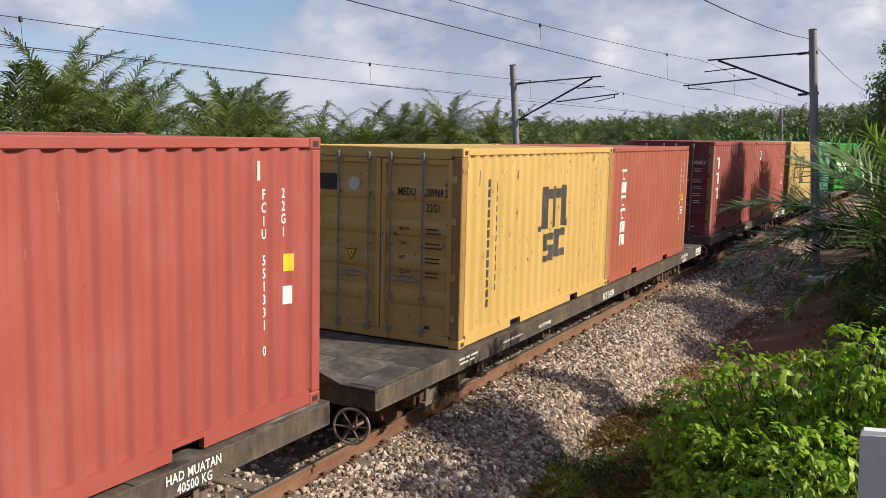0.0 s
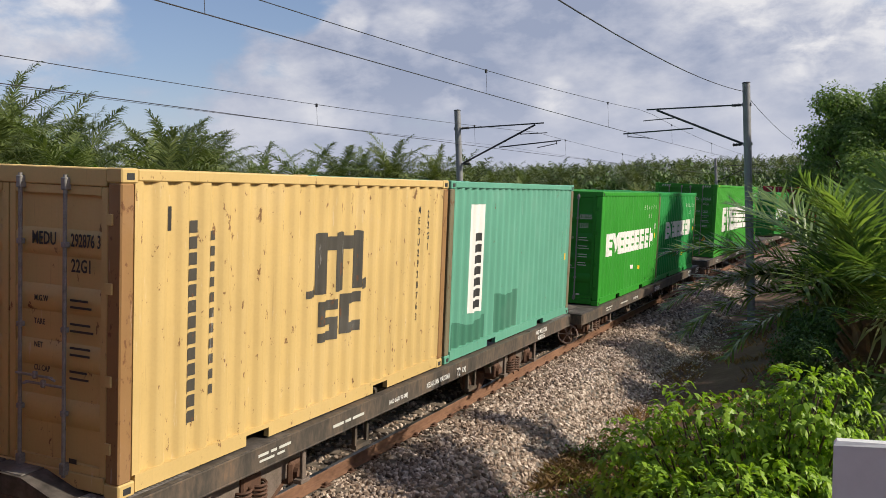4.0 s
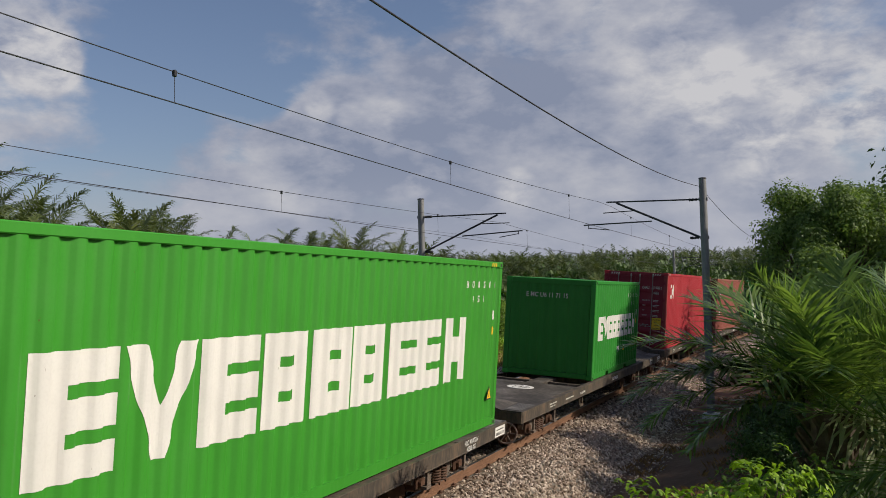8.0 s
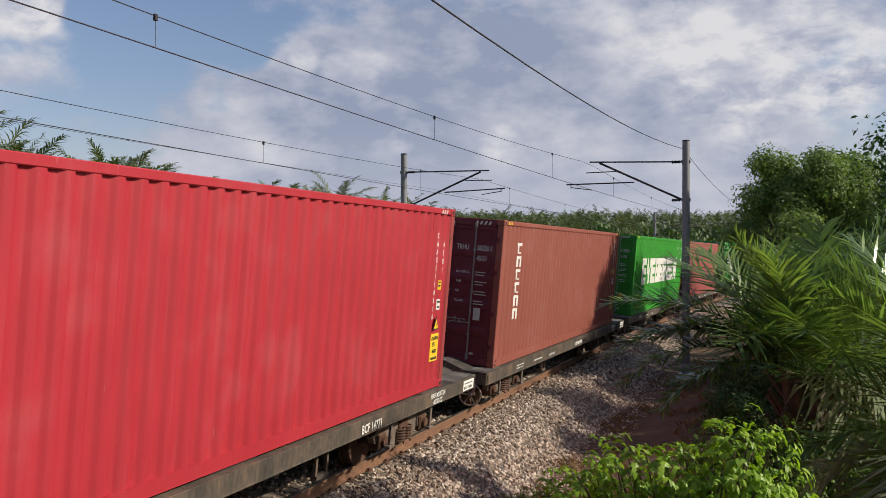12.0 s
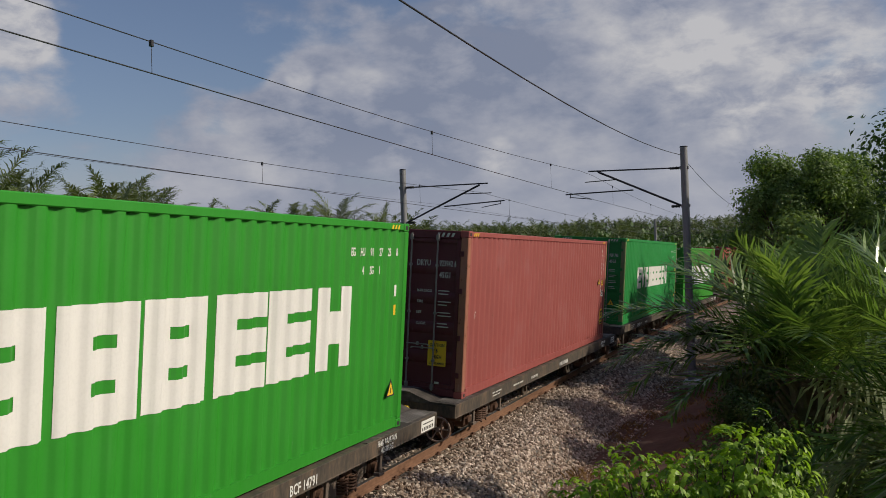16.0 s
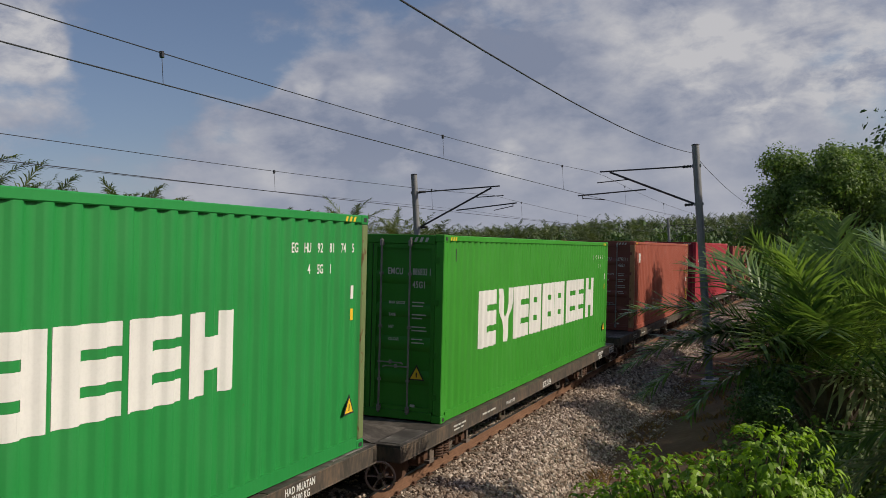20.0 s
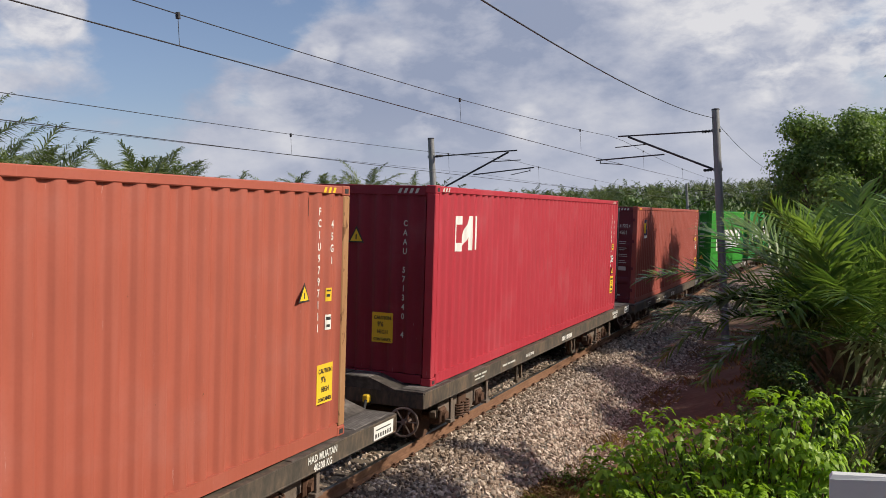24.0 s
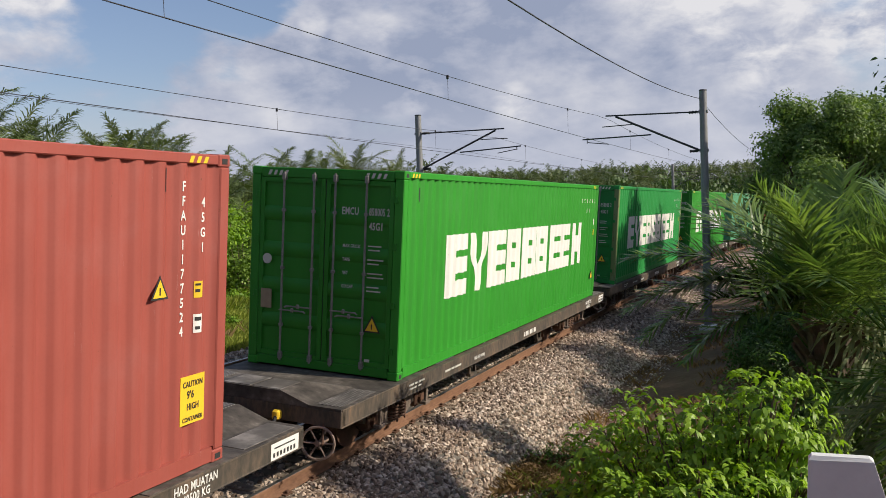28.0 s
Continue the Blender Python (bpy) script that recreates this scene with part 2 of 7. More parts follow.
STEEL_DARK = plain("wagon_steel", [(0.3, (0.028, 0.024, 0.020)), (0.46, (0.066, 0.055, 0.044)), (0.56, (0.115, 0.086, 0.062)), (0.68, (0.19, 0.12, 0.075))], 2.4, 0.75, 0.0, stretch=(1, 1, 0.4))
DECK = plain("deck_plate", [(0.36, (0.028, 0.024, 0.021)), (0.48, (0.066, 0.057, 0.050)), (0.57, (0.115, 0.10, 0.088)), (0.65, (0.20, 0.18, 0.165)), (0.72, (0.34, 0.32, 0.30))], 1.3, 0.65, 0.0, 0.5, 0.012)


def tread_mat():
    """Worn anti-slip plate: raised studs in rows, scraped pale on their tops."""
    m, nt, b = nodes_of("tread_plate")
    v = coords(nt, (1, 1, 1))
    big = noise_of(nt, v, 2.0, 6, 0.65)
    w = nt.nodes.new("ShaderNodeTexVoronoi")
    w.inputs["Scale"].default_value, w.inputs["Randomness"].default_value = 19.0, 0.1
    nt.links.new(v, w.inputs["Vector"])
    stud = ramp_of(nt, w.outputs["Distance"], [(0.15, (1, 1, 1)), (0.38, (0, 0, 0))])
    c = ramp_of(nt, big, [(0.36, (0.05, 0.044, 0.040)), (0.52, (0.115, 0.104, 0.094)), (0.68, (0.27, 0.25, 0.235))])
    c = mix_of(nt, mix_of(nt, 1.0, stud, (0.6, 0.6, 0.6), "MULTIPLY"), c, (0.30, 0.285, 0.27))
    nt.links.new(c, b.inputs["Base Color"])
    b.inputs["Roughness"].default_value = 0.55
    bump_of(nt, b, stud, 0.6, 0.008)
    return m


TREAD = tread_mat()
RUST = plain("rusty_iron", [(0.3, (0.05, 0.026, 0.017)), (0.6, (0.115, 0.058, 0.036)), (0.85, (0.19, 0.11, 0.07))], 5.0, 0.8, 0.0, world_space=True)
RAIL_RUST = plain("rail_rust", [(0.3, (0.10, 0.050, 0.030)), (0.55, (0.20, 0.105, 0.062)), (0.8, (0.31, 0.18, 0.11))], 3.0, 0.85, 0.0, stretch=(1, 0.5, 1), world_space=True)
RAIL_TOP = plain("polished_rail", [(0.3, (0.35, 0.33, 0.31)), (0.8, (0.5, 0.48, 0.46))], 5.0, 0.3, 0.9, world_space=True)
GALV = plain("galvanised_steel", [(0.3, (0.16, 0.165, 0.17)), (0.7, (0.28, 0.285, 0.29))], 4.0, 0.55, 0.15, stretch=(1, 1, 0.3))
WIRE = plain("dark_wire", [(0.3, (0.03, 0.03, 0.035)), (0.8, (0.07, 0.07, 0.075))], 9.0, 0.5, 0.4)
ROD = plain("zinc_rod", [(0.3, (0.13, 0.12, 0.11)), (0.55, (0.25, 0.24, 0.225)), (0.8, (0.36, 0.35, 0.33))], 8.0, 0.6, 0.2)
WHITE = paint("white_paint", (0.78, 0.77, 0.73), 0.25, 0.55, 0.0)
CHARCOAL = paint("worn_charcoal", (0.060, 0.055, 0.045), 0.9, 0.6, 0.10)
BLACK = paint("black_paint", (0.035, 0.035, 0.035), 0.1, 0.55, 0.03)
YELLOW = paint("yellow_paint", (0.80, 0.52, 0.03), 0.15, 0.55, 0.05)
PALE = paint("pale_sticker", (0.55, 0.55, 0.50), 0.1, 0.5, 0.0)
BLUE = paint("navy_paint", (0.03, 0.045, 0.13), 0.1, 0.5, 0.02)
CONCRETE = plain("concrete", [(0.3, (0.62, 0.62, 0.60)), (0.7, (0.76, 0.76, 0.74))], 5.0, 0.85, 0.0, 0.4, 0.004)
SLEEPER = plain("sleeper", [(0.3, (0.10, 0.08, 0.06)), (0.6, (0.20, 0.16, 0.125)), (0.85, (0.30, 0.25, 0.20))], 4.0, 0.9, 0.0, world_space=True)
BARK = plain("bark", [(0.3, (0.06, 0.045, 0.03)), (0.7, (0.17, 0.13, 0.09))], 9.0, 0.9, 0.0, 0.6, 0.02)
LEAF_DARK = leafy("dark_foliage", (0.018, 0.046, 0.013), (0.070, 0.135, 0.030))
LEAF_MID = leafy("mid_foliage", (0.042, 0.100, 0.014), (0.20, 0.31, 0.045), 0.5, 0.35)
LEAF_LIGHT = leafy("bright_foliage", (0.065, 0.155, 0.014), (0.28, 0.45, 0.045), 0.45, 0.38)
PALM_LEAF = leafy("palm_foliage", (0.042, 0.074, 0.024), (0.19, 0.235, 0.085), 0.38, 0.28)
FAR_PALM = leafy("far_palm_foliage", (0.034, 0.060, 0.026), (0.135, 0.175, 0.075), 0.5, 0.25)
PALM_GREY = leafy("dry_palm_foliage", (0.14, 0.17, 0.10), (0.32, 0.35, 0.22), 0.5, 0.3)
WEED_RED = leafy("dead_weeds", (0.085, 0.050, 0.028), (0.26, 0.165, 0.085), 0.8, 0.2)
PALM_NEAR = leafy("near_palm_foliage", (0.042, 0.095, 0.024), (0.215, 0.32, 0.095), 0.26, 0.36)
LEAF_TREE = leafy("tree_foliage", (0.052, 0.100, 0.034), (0.21, 0.31, 0.095), 0.5, 0.40)
GRASS = leafy("grass_blades", (0.07, 0.12, 0.016), (0.30, 0.34, 0.07), 0.6, 0.35)
WEED_DRY = leafy("dry_weeds", (0.13, 0.085, 0.035), (0.34, 0.25, 0.12), 0.8, 0.2)


def stone_mat():
    m, nt, b = nodes_of("ballast_stone")
    g = nt.nodes.new("ShaderNodeNewGeometry")
    c = ramp_of(nt, g.outputs["Random Per Island"], [(0.0, (0.095, 0.066, 0.048)), (0.3, (0.25, 0.185, 0.140)), (0.7, (0.43, 0.345, 0.275)), (1.0, (0.68, 0.58, 0.49))])
    n1 = noise_of(nt, coords(nt, (1, 1, 1), True), 0.9, 4)
    c = mix_of(nt, ramp_of(nt, n1, [(0.45, (0, 0, 0)), (0.75, (0.5, 0.5, 0.5))]), c, (0.20, 0.13, 0.085))
    nt.links.new(c, b.inputs["Base Color"])
    b.inputs["Roughness"].default_value = 0.9
    return m


STONE = stone_mat()
GRAVEL = plain("ballast_bed", [(0.3, (0.07, 0.06, 0.05)), (0.6, (0.19, 0.165, 0.14)), (0.8, (0.33, 0.29, 0.26))], 16.0, 0.95, 0.0, 0.9, 0.03, world_space=True)
SOIL = plain("soil", [(0.25, (0.060, 0.036, 0.022)), (0.5, (0.115, 0.066, 0.042)), (0.75, (0.20, 0.125, 0.08))], 0.9, 0.95, 0.0, 0.8, 0.05, world_space=True)


# ---------------------------------------------------------------- mesh building
class Shape:
    """Collects boxes, tubes and strips into one mesh."""

    def __init__(self, soft=False):
        self.v, self.f, self.soft = [], [], soft

    def add(self, verts, faces):
        o = len(self.v)
        self.v.extend(verts)
        self.f.extend([tuple(i + o for i in f) for f in faces])
        return self

    def box(self, x0, x1, y0, y1, z0, z1, c=0.0):
        if c <= 0:
            v = [(x, y, z) for x in (x0, x1) for y in (y0, y1) for z in (z0, z1)]
            return self.add(v, [(0, 1, 3, 2), (4, 6, 7, 5), (0, 4, 5, 1), (2, 3, 7, 6), (0, 2, 6, 4), (1, 5, 7, 3)])
        c = min(c, abs(x1 - x0) * 0.45, abs(y1 - y0) * 0.45, abs(z1 - z0) * 0.45)
        ax = ((x0, x0 + c, x1 - c, x1), (y0, y0 + c, y1 - c, y1), (z0, z0 + c, z1 - c, z1))
        idx, v = {}, []
        for sx in (0, 1):
            for sy in (0, 1):
                for sz in (0, 1):
                    for k in range(3):
                        q = [(1, 2)[s] for s in (sx, sy, sz)]
                        q[k] = (0, 3)[(sx, sy, sz)[k]]
                        idx[sx, sy, sz, k] = len(v)
                        v.append(tuple(ax[i][q[i]] for i in range(3)))
        f = []
        for k in range(3):
            a, b2 = [i for i in range(3) if i != k]
            for s in (0, 1):
                quad = []
                for p, q in ((0, 0), (1, 0), (1, 1), (0, 1)):
                    key = [0, 0, 0]
                    key[k], key[a], key[b2] = s, p, q
                    quad.append(idx[(*key, k)])
                f.append(tuple(quad))
        for k in range(3):
            a, b2 = [i for i in range(3) if i != k]
            for p in (0, 1):
                for q in (0, 1):
                    k0, k1 = [0, 0, 0], [0, 0, 0]
                    k0[a] = k1[a] = p
                    k0[b2] = k1[b2] = q
                    k1[k] = 1
                    f.append((idx[(*k0, a)], idx[(*k1, a)], idx[(*k1, b2)], idx[(*k0, b2)]))
        for sx in (0, 1):
            for sy in (0, 1):
                for sz in (0, 1):
                    f.append(tuple(idx[sx, sy, sz, k] for k in range(3)))
        return self.add(v, f)

    def tube(self, a, b2, r0, r1=None, n=8, cap=True):
        a, b2 = Vector(a), Vector(b2)
        r1 = r0 if r1 is None else r1
        d = (b2 - a).normalized()
        u = d.orthogonal().normalized()
        w = d.cross(u)
        v = []
        for p, r in ((a, r0), (b2, r1)):
            for i in range(n):
                t = 2 * math.pi * i / n
                v.append(tuple(p + (u * math.cos(t) + w * math.sin(t)) * r))
        f = [(i, (i + 1) % n, n + (i + 1) % n, n + i) for i in range(n)]
        if cap:
            f += [tuple(range(n - 1, -1, -1)), tuple(range(n, 2 * n))]
        return self.add(v, f)

    def ring(self, centre, axis, r, thick, n=20, m=6):
        """A torus."""
        centre, axis = Vector(centre), Vector(axis).normalized()
        u = axis.orthogonal().normalized()
        w = axis.cross(u)
        v, f = [], []
        for i in range(n):
            t = 2 * math.pi * i / n
            d = u * math.cos(t) + w * math.sin(t)
            for j in range(m):
                s = 2 * math.pi * j / m
                v.append(tuple(centre + d * (r + thick * math.cos(s)) + axis * thick * math.sin(s)))
        for i in range(n):
            for j in range(m):
                f.append((i * m + j, ((i + 1) % n) * m + j, ((i + 1) % n) * m + (j + 1) % m, i * m + (j + 1) % m))
        return self.add(v, f)

    def prism(self, outline, y0, y1):
        """An outline in x and z, pulled from y0 to y1."""
        n = len(outline)
        v = [(x, y0, z) for x, z in outline] + [(x, y1, z) for x, z in outline]
        f = [(i, (i + 1) % n, n + (i + 1) % n, n + i) for i in range(n)]
        return self.add(v, f + [tuple(range(n - 1, -1, -1)), tuple(range(n, 2 * n))])

    def mesh(self, name, smooth=False):
        me = bpy.data.meshes.new(name)
        me.from_pydata(self.v, [], self.f)
        bm = bmesh.new()
        bm.from_mesh(me)
        bmesh.ops.recalc_face_normals(bm, faces=bm.faces)
        smooth = smooth or self.soft
        if smooth:
            for e in bm.edges:
                if len(e.link_faces) == 2 and e.calc_face_angle(0.0) > 0.9:
                    e.smooth = False
        bm.to_mesh(me)
        bm.free()
        if smooth:
            me.polygons.foreach_set("use_smooth", [True] * len(me.polygons))
        return me


def part(name, shape, material, parent, label="", smooth=False, at=None):
    me = shape.mesh(name, smooth) if isinstance(shape, Shape) else shape
    if material is not None and not me.materials:
        me.materials.append(material)
    ob = new(name, me)
    ob.parent = parent
    if at is not None:
        ob.matrix_basis = at
    return tagged(ob, label)


def thing(name, label, category, group="", kind=""):
    return tagged(new(name), label, category, group, kind)


def raw_mesh(name, verts, faces, material, smooth=False):
    """A mesh from numpy arrays; faces all with the same number of corners."""
    me = bpy.data.meshes.new(name)
    k = faces.shape[1]
    me.vertices.add(len(verts))
    me.vertices.foreach_set("co", np.ascontiguousarray(verts, dtype=np.float32).ravel())
    me.loops.add(faces.size)
    me.loops.foreach_set("vertex_index", np.ascontiguousarray(faces, dtype=np.int32).ravel())
    me.polygons.add(len(faces))
    me.polygons.foreach_set("loop_start", np.arange(0, faces.size, k, dtype=np.int32))
    me.polygons.foreach_set("use_smooth", np.full(len(faces), smooth))
    me.update(calc_edges=True)
    me.materials.append(material)
    return me


# ---------------------------------------------------------------- the line of the track
CURVE_FROM, BEND, CANT = 12.0, 0.00062, 4.8


def track(a, shift=0.0):
    """Centre of the near track at the distance a along it; shift moves it sideways."""
    d = min(max(a - CURVE_FROM, 0.0), 330.0)
    x, slope = BEND * d * d, 2 * BEND * d
    x += slope * max(0.0, a - CURVE_FROM - 330.0)
    k = 1 / math.hypot(1, slope)
    return Vector((x + shift * k, a - shift * slope * k, 0.0)), math.atan(slope)


def track_pose(a, shift=0.0, z=0.0):
    p, h = track(a, shift)
    return Matrix.LocRotScale((p.x, p.y, z), Euler((0, radians(CANT), -h)), None)


def sweep(outline, a0, a1, step, shift=0.0, z=0.0, canted=True):
    """Pulls an outline in x and z along the track."""
    s = Shape()
    n = len(outline)
    count = max(1, round((a1 - a0) / step))
    for i in range(count + 1):
        a = a0 + (a1 - a0) * i / count
        m = track_pose(a, shift, z)
        if not canted:
            p, h = track(a, shift)
            m = Matrix.LocRotScale((p.x, p.y, z), Euler((0, 0, -h)), None)
        s.v.extend([tuple(m @ Vector((x, 0, zz))) for x, zz in outline])
    for i in range(count):
        for j in range(n):
            s.f.append((i * n + j, i * n + (j + 1) % n, (i + 1) * n + (j + 1) % n, (i + 1) * n + j))
    s.f += [tuple(range(n)), tuple(range(count * n, count * n + n))]
    return s


# ---------------------------------------------------------------- ground
def smooth01(t):
    t = min(max(t, 0.0), 1.0)
    return t * t * (3 - 2 * t)


def ground_z(x, y):
    c = track(y)[0].x if y > CURVE_FROM else 0.0
    d = x - c
    z = -0.62
    z += 0.34 * smooth01((-d - 6.6) / 1.2) + 0.35 * smooth01((-d - 9.0) / 6.0)
    z += 0.25 * smooth01((d - 3.2) / 3.0)
    z -= 0.22 * smooth01((d - 1.0) / 0.6) * (1 - smooth01((d - 3.2) / 2.0))
    r = math.hypot(x - 6.6, (y + 1.0) * 0.8)
    z += 2.1 * (1 - smooth01((r - 1.3) / 2.6))
    far = math.hypot(x, y)
    z += 9.0 * smooth01((far - 190) / 260) * smooth01((y - 60) / 200)
    if far < 120:
        z += 0.06 * noise.noise(Vector((x * 0.7, y * 0.7, 0))) + 0.03 * noise.noise(Vector((x * 2.3, y * 2.3, 4)))
    return z


def make_ground():
    def lines(lo, hi, near, fine):
        out, v = [0.0], 0.0
        while v < hi:
            v += fine if v < near else max(fine, (v - near) * 0.25 + fine)
            out.append(v)
        v = 0.0
        while v > lo:
            v -= fine if -v < near else max(fine, (-v - near) * 0.25 + fine)
            out.append(v)
        return sorted(out)
    xs, ys = lines(-2500, 2500, 16, 0.4), lines(-2500, 2500, 45, 0.5)
    v = np.array([(x, y, ground_z(x, y)) for y in ys for x in xs])
    nx = len(xs)
    f = np.array([(j * nx + i, j * nx + i + 1, (j + 1) * nx + i + 1, (j + 1) * nx + i) for j in range(len(ys) - 1) for i in range(nx - 1)])
    tagged(new("ground", raw_mesh("ground", v, f, SOIL, True)), "brown soil with dry grass and weeds beside the line", "ground", kind="structure")


make_ground()
BED = [(-1.75, -0.22), (-1.4, -0.19), (1.4, -0.19), (1.8, -0.22), (2.55, -0.62), (2.6, -0.9), (-2.6, -0.9), (-2.5, -0.62)]
for i, (sh, zz) in enumerate(((0.0, 0.0), (-4.25, 0.1))):
    bed = sweep(BED, -130, 330, 3.0, sh, zz)
    tagged(part("ballast_bed", bed, GRAVEL, None), "grey crushed stone bed under the railway track", "ballast", kind="structure")

RAIL = [(-0.07, -0.16), (0.07, -0.16), (0.07, -0.148), (0.012, -0.125), (0.012, -0.05), (0.036, -0.036), (0.036, -0.006), (0.03, 0.0), (-0.03, 0.0), (-0.036, -0.006), (-0.036, -0.036), (-0.012, -0.05), (-0.012, -0.125), (-0.07, -0.148)]


def make_track(shift, z):
    t = thing("railway_track", "rusty steel rails on sleepers in crushed stone", "railway track", "tracks", "structure")
    for side in (-0.535, 0.535):
        s = sweep([(x + side, zz) for x, zz in RAIL], -130, 330, 2.0, shift, z)
        rail = part("rail", s, RAIL_RUST, t, "rust-brown rail with a polished head")
        s = sweep([(side - 0.028, 0.0005), (side + 0.028, 0.0005), (side + 0.026, 0.003), (side - 0.026, 0.003)], -130, 330, 2.0, shift, z)
        part("running_surface", s, RAIL_TOP, rail)
    return t


TRACK_NEAR = make_track(0.0, 0.0)
TRACK_FAR = make_track(-4.25, 0.1)


# ---------------------------------------------------------------- overhead line
def mast(name_pose, height, arm_reach, tip, low, reg0, reg1, arm_z, side):
    """A round mast with a hinged cantilever over the track; side is -1 for an arm towards -x."""
    t = thing("catenary_mast", "grey galvanised steel overhead line mast with bracket arm", "mast", "overhead line masts")
    t.matrix_basis = name_pose
    part("pole", Shape().tube((0, 0, -0.9), (0, 0, height), 0.125, 0.115, 16), GALV, t, smooth=True)
    part("base_plate", Shape().box(-0.25, 0.25, -0.25, 0.25, -1.0, -0.66, 0.02), CONCRETE, t, "concrete footing")
    part("pole_cap", Shape().tube((0, 0, height), (0, 0, height + 0.03), 0.13, 0.11, 16), WIRE, t)
    s = side
    part("top_tube", Shape().tube((s * 0.1, 0, arm_z), (s * arm_reach, 0, tip), 0.024, n=8), WIRE, t)
    part("diagonal_tube", Shape().tube((s * 0.1, 0, low), (s * (arm_reach - 0.32), 0, tip - 0.04), 0.034, n=8), WIRE, t)
    part("registration_tube", Shape().tube((s * reg0[0], 0, reg0[1]), (s * reg1[0], 0, reg1[1]), 0.022, n=8), WIRE, t)
    e = reg1[0] - 0.25
    part("steady_arm", Shape().tube((s * (e + 0.1), 0, reg1[1] - 0.02), (s * (e + 0.1), 0, reg1[1] - 0.13), 0.016, n=6).tube((s * (e + 0.1), 0, reg1[1] - 0.1), (s * (e - 0.62), 0, reg1[1] - 0.2), 0.014, n=6), WIRE, t)
    part("stay", Shape().tube((s * (arm_reach - 0.9), 0, tip - 0.33), (s * (arm_reach + 0.12), 0, tip - 0.35), 0.016, n=6), WIRE, t)
    for z in (arm_z, low):
        b = part("bracket", Shape().box(-0.14, 0.14, -0.06, 0.06, z - 0.05, z + 0.05, 0.01), GALV, t)
        ins, rings = Shape(), [(0.17 + 0.0225 * k, 0.055 if k % 2 else 0.026) for k in range(13)]
        for x, r in rings:
            ins.v += [(s * x, r * math.cos(k * math.pi / 5), z + r * math.sin(k * math.pi / 5)) for k in range(10)]
        ins.f = [(j * 10 + k, j * 10 + (k + 1) % 10, j * 10 + 10 + (k + 1) % 10, j * 10 + 10 + k) for j in range(12) for k in range(10)] + [tuple(range(10)), tuple(range(120, 130))]
        part("insulator", ins, BLACK, b, "ribbed dark insulator")
    return t


MASTS = [(29.0, 3.56), (79.0, 3.45), (129.0, 3.45)]
for a, sh in MASTS:
    p, h = track(a, sh)
    mast(Matrix.LocRotScale((p.x, p.y, 0), Euler((0, 0, -h)), None), 6.68, 3.07, 6.12, 4.82, (1.62, 5.42), (3.85, 5.40), 6.03, -1)
for a, sh in [(30.0, -6.67), (80.0, -6.75), (130.0, -6.75)]:
    p, h = track(a, sh)
    mast(Matrix.LocRotScale((p.x, p.y, 0), Euler((0, 0, -h)), None), 6.76, 3.32, 6.06, 4.8, (1.62, 5.32), (3.92, 5.41), 6.1, 1)


def wire(name, pts, r, parent=None, label="", category="wire", group="overhead wires"):
    cu = bpy.data.curves.new(name, "CURVE")
    cu.dimensions, cu.bevel_depth, cu.bevel_resolution = "3D", r, 1
    sp = cu.splines.new("POLY")
    sp.points.add(len(pts) - 1)
    for q, p in zip(sp.points, pts):
        q.co = (*p, 1)
    cu.materials.append(WIRE)
    ob = new(name, cu)
    ob.parent = parent
    if parent is None:
        tagged(ob, label, category, group)
    return ob


def line_over(shift, z_contact, z_mast, sag_z, span_from, r=0.0065, drop_at=()):
    """Messenger wire, contact wire and droppers over one track, from mast to mast."""
    def z_mess(a):
        u = ((a - span_from) % 50.0) / 50.0
        return sag_z + (z_mast - sag_z) * (2 * u - 1) ** 2

    def at(a, z):
        p = track(a, shift)[0]
        return (p.x, p.y, z)
    aa = np.arange(-70, 230, 2.0)
    wire("messenger_wire", [at(a, z_mess(a)) for a in aa], r * 0.9, label="dark messenger wire of the overhead line")
    contact = wire("contact_wire", [at(a, z_contact) for a in aa], r * 1.1, label="dark contact wire over the track")
    for a in drop_at:
        wire("dropper", [at(a, z_contact), at(a, z_mess(a))], r * 0.55, contact)
        clip = Shape().box(-0.02, 0.02, -0.02, 0.02, -0.05, 0.02, 0.005)
        part("dropper_clip", clip, WIRE, contact, at=Matrix.Translation(at(a, z_mess(a))))


line_over(0.44, 5.25, 6.1, 5.57, -21.0, drop_at=[-1.0, 7.54, 15.5, 24.4, 33.2, 41.6, 50, 58, 66])
line_over(-3.62, 5.0, 5.75, 5.36, -20.0, drop_at=[-1.0, 7.8, 16.03, 24.5, 33.2, 41.6, 50, 58])
fw = []
for a in np.arange(-71, 180, 2.0):
    u = ((a + 21.0) % 50.0) / 50.0
    p = track(a, 3.47)[0]
    low = 5.46 if a < 29 else 5.75
    fw.append((p.x, p.y, low + (6.44 - low) * (2 * u - 1) ** 2))
wire("feeder_wire", fw, 0.0095, label="thick dark feeder wire slung between the masts")
fw2 = [(track(a, -4.9)[0].x, track(a, -4.9)[0].y, 5.2 + 0.15 * (2 * (((a + 20) % 50) / 50.0) - 1) ** 2) for a in np.arange(-70, 180, 2.0)]
wire("return_wire", fw2, 0.004, label="thin pale return wire beside the far track")


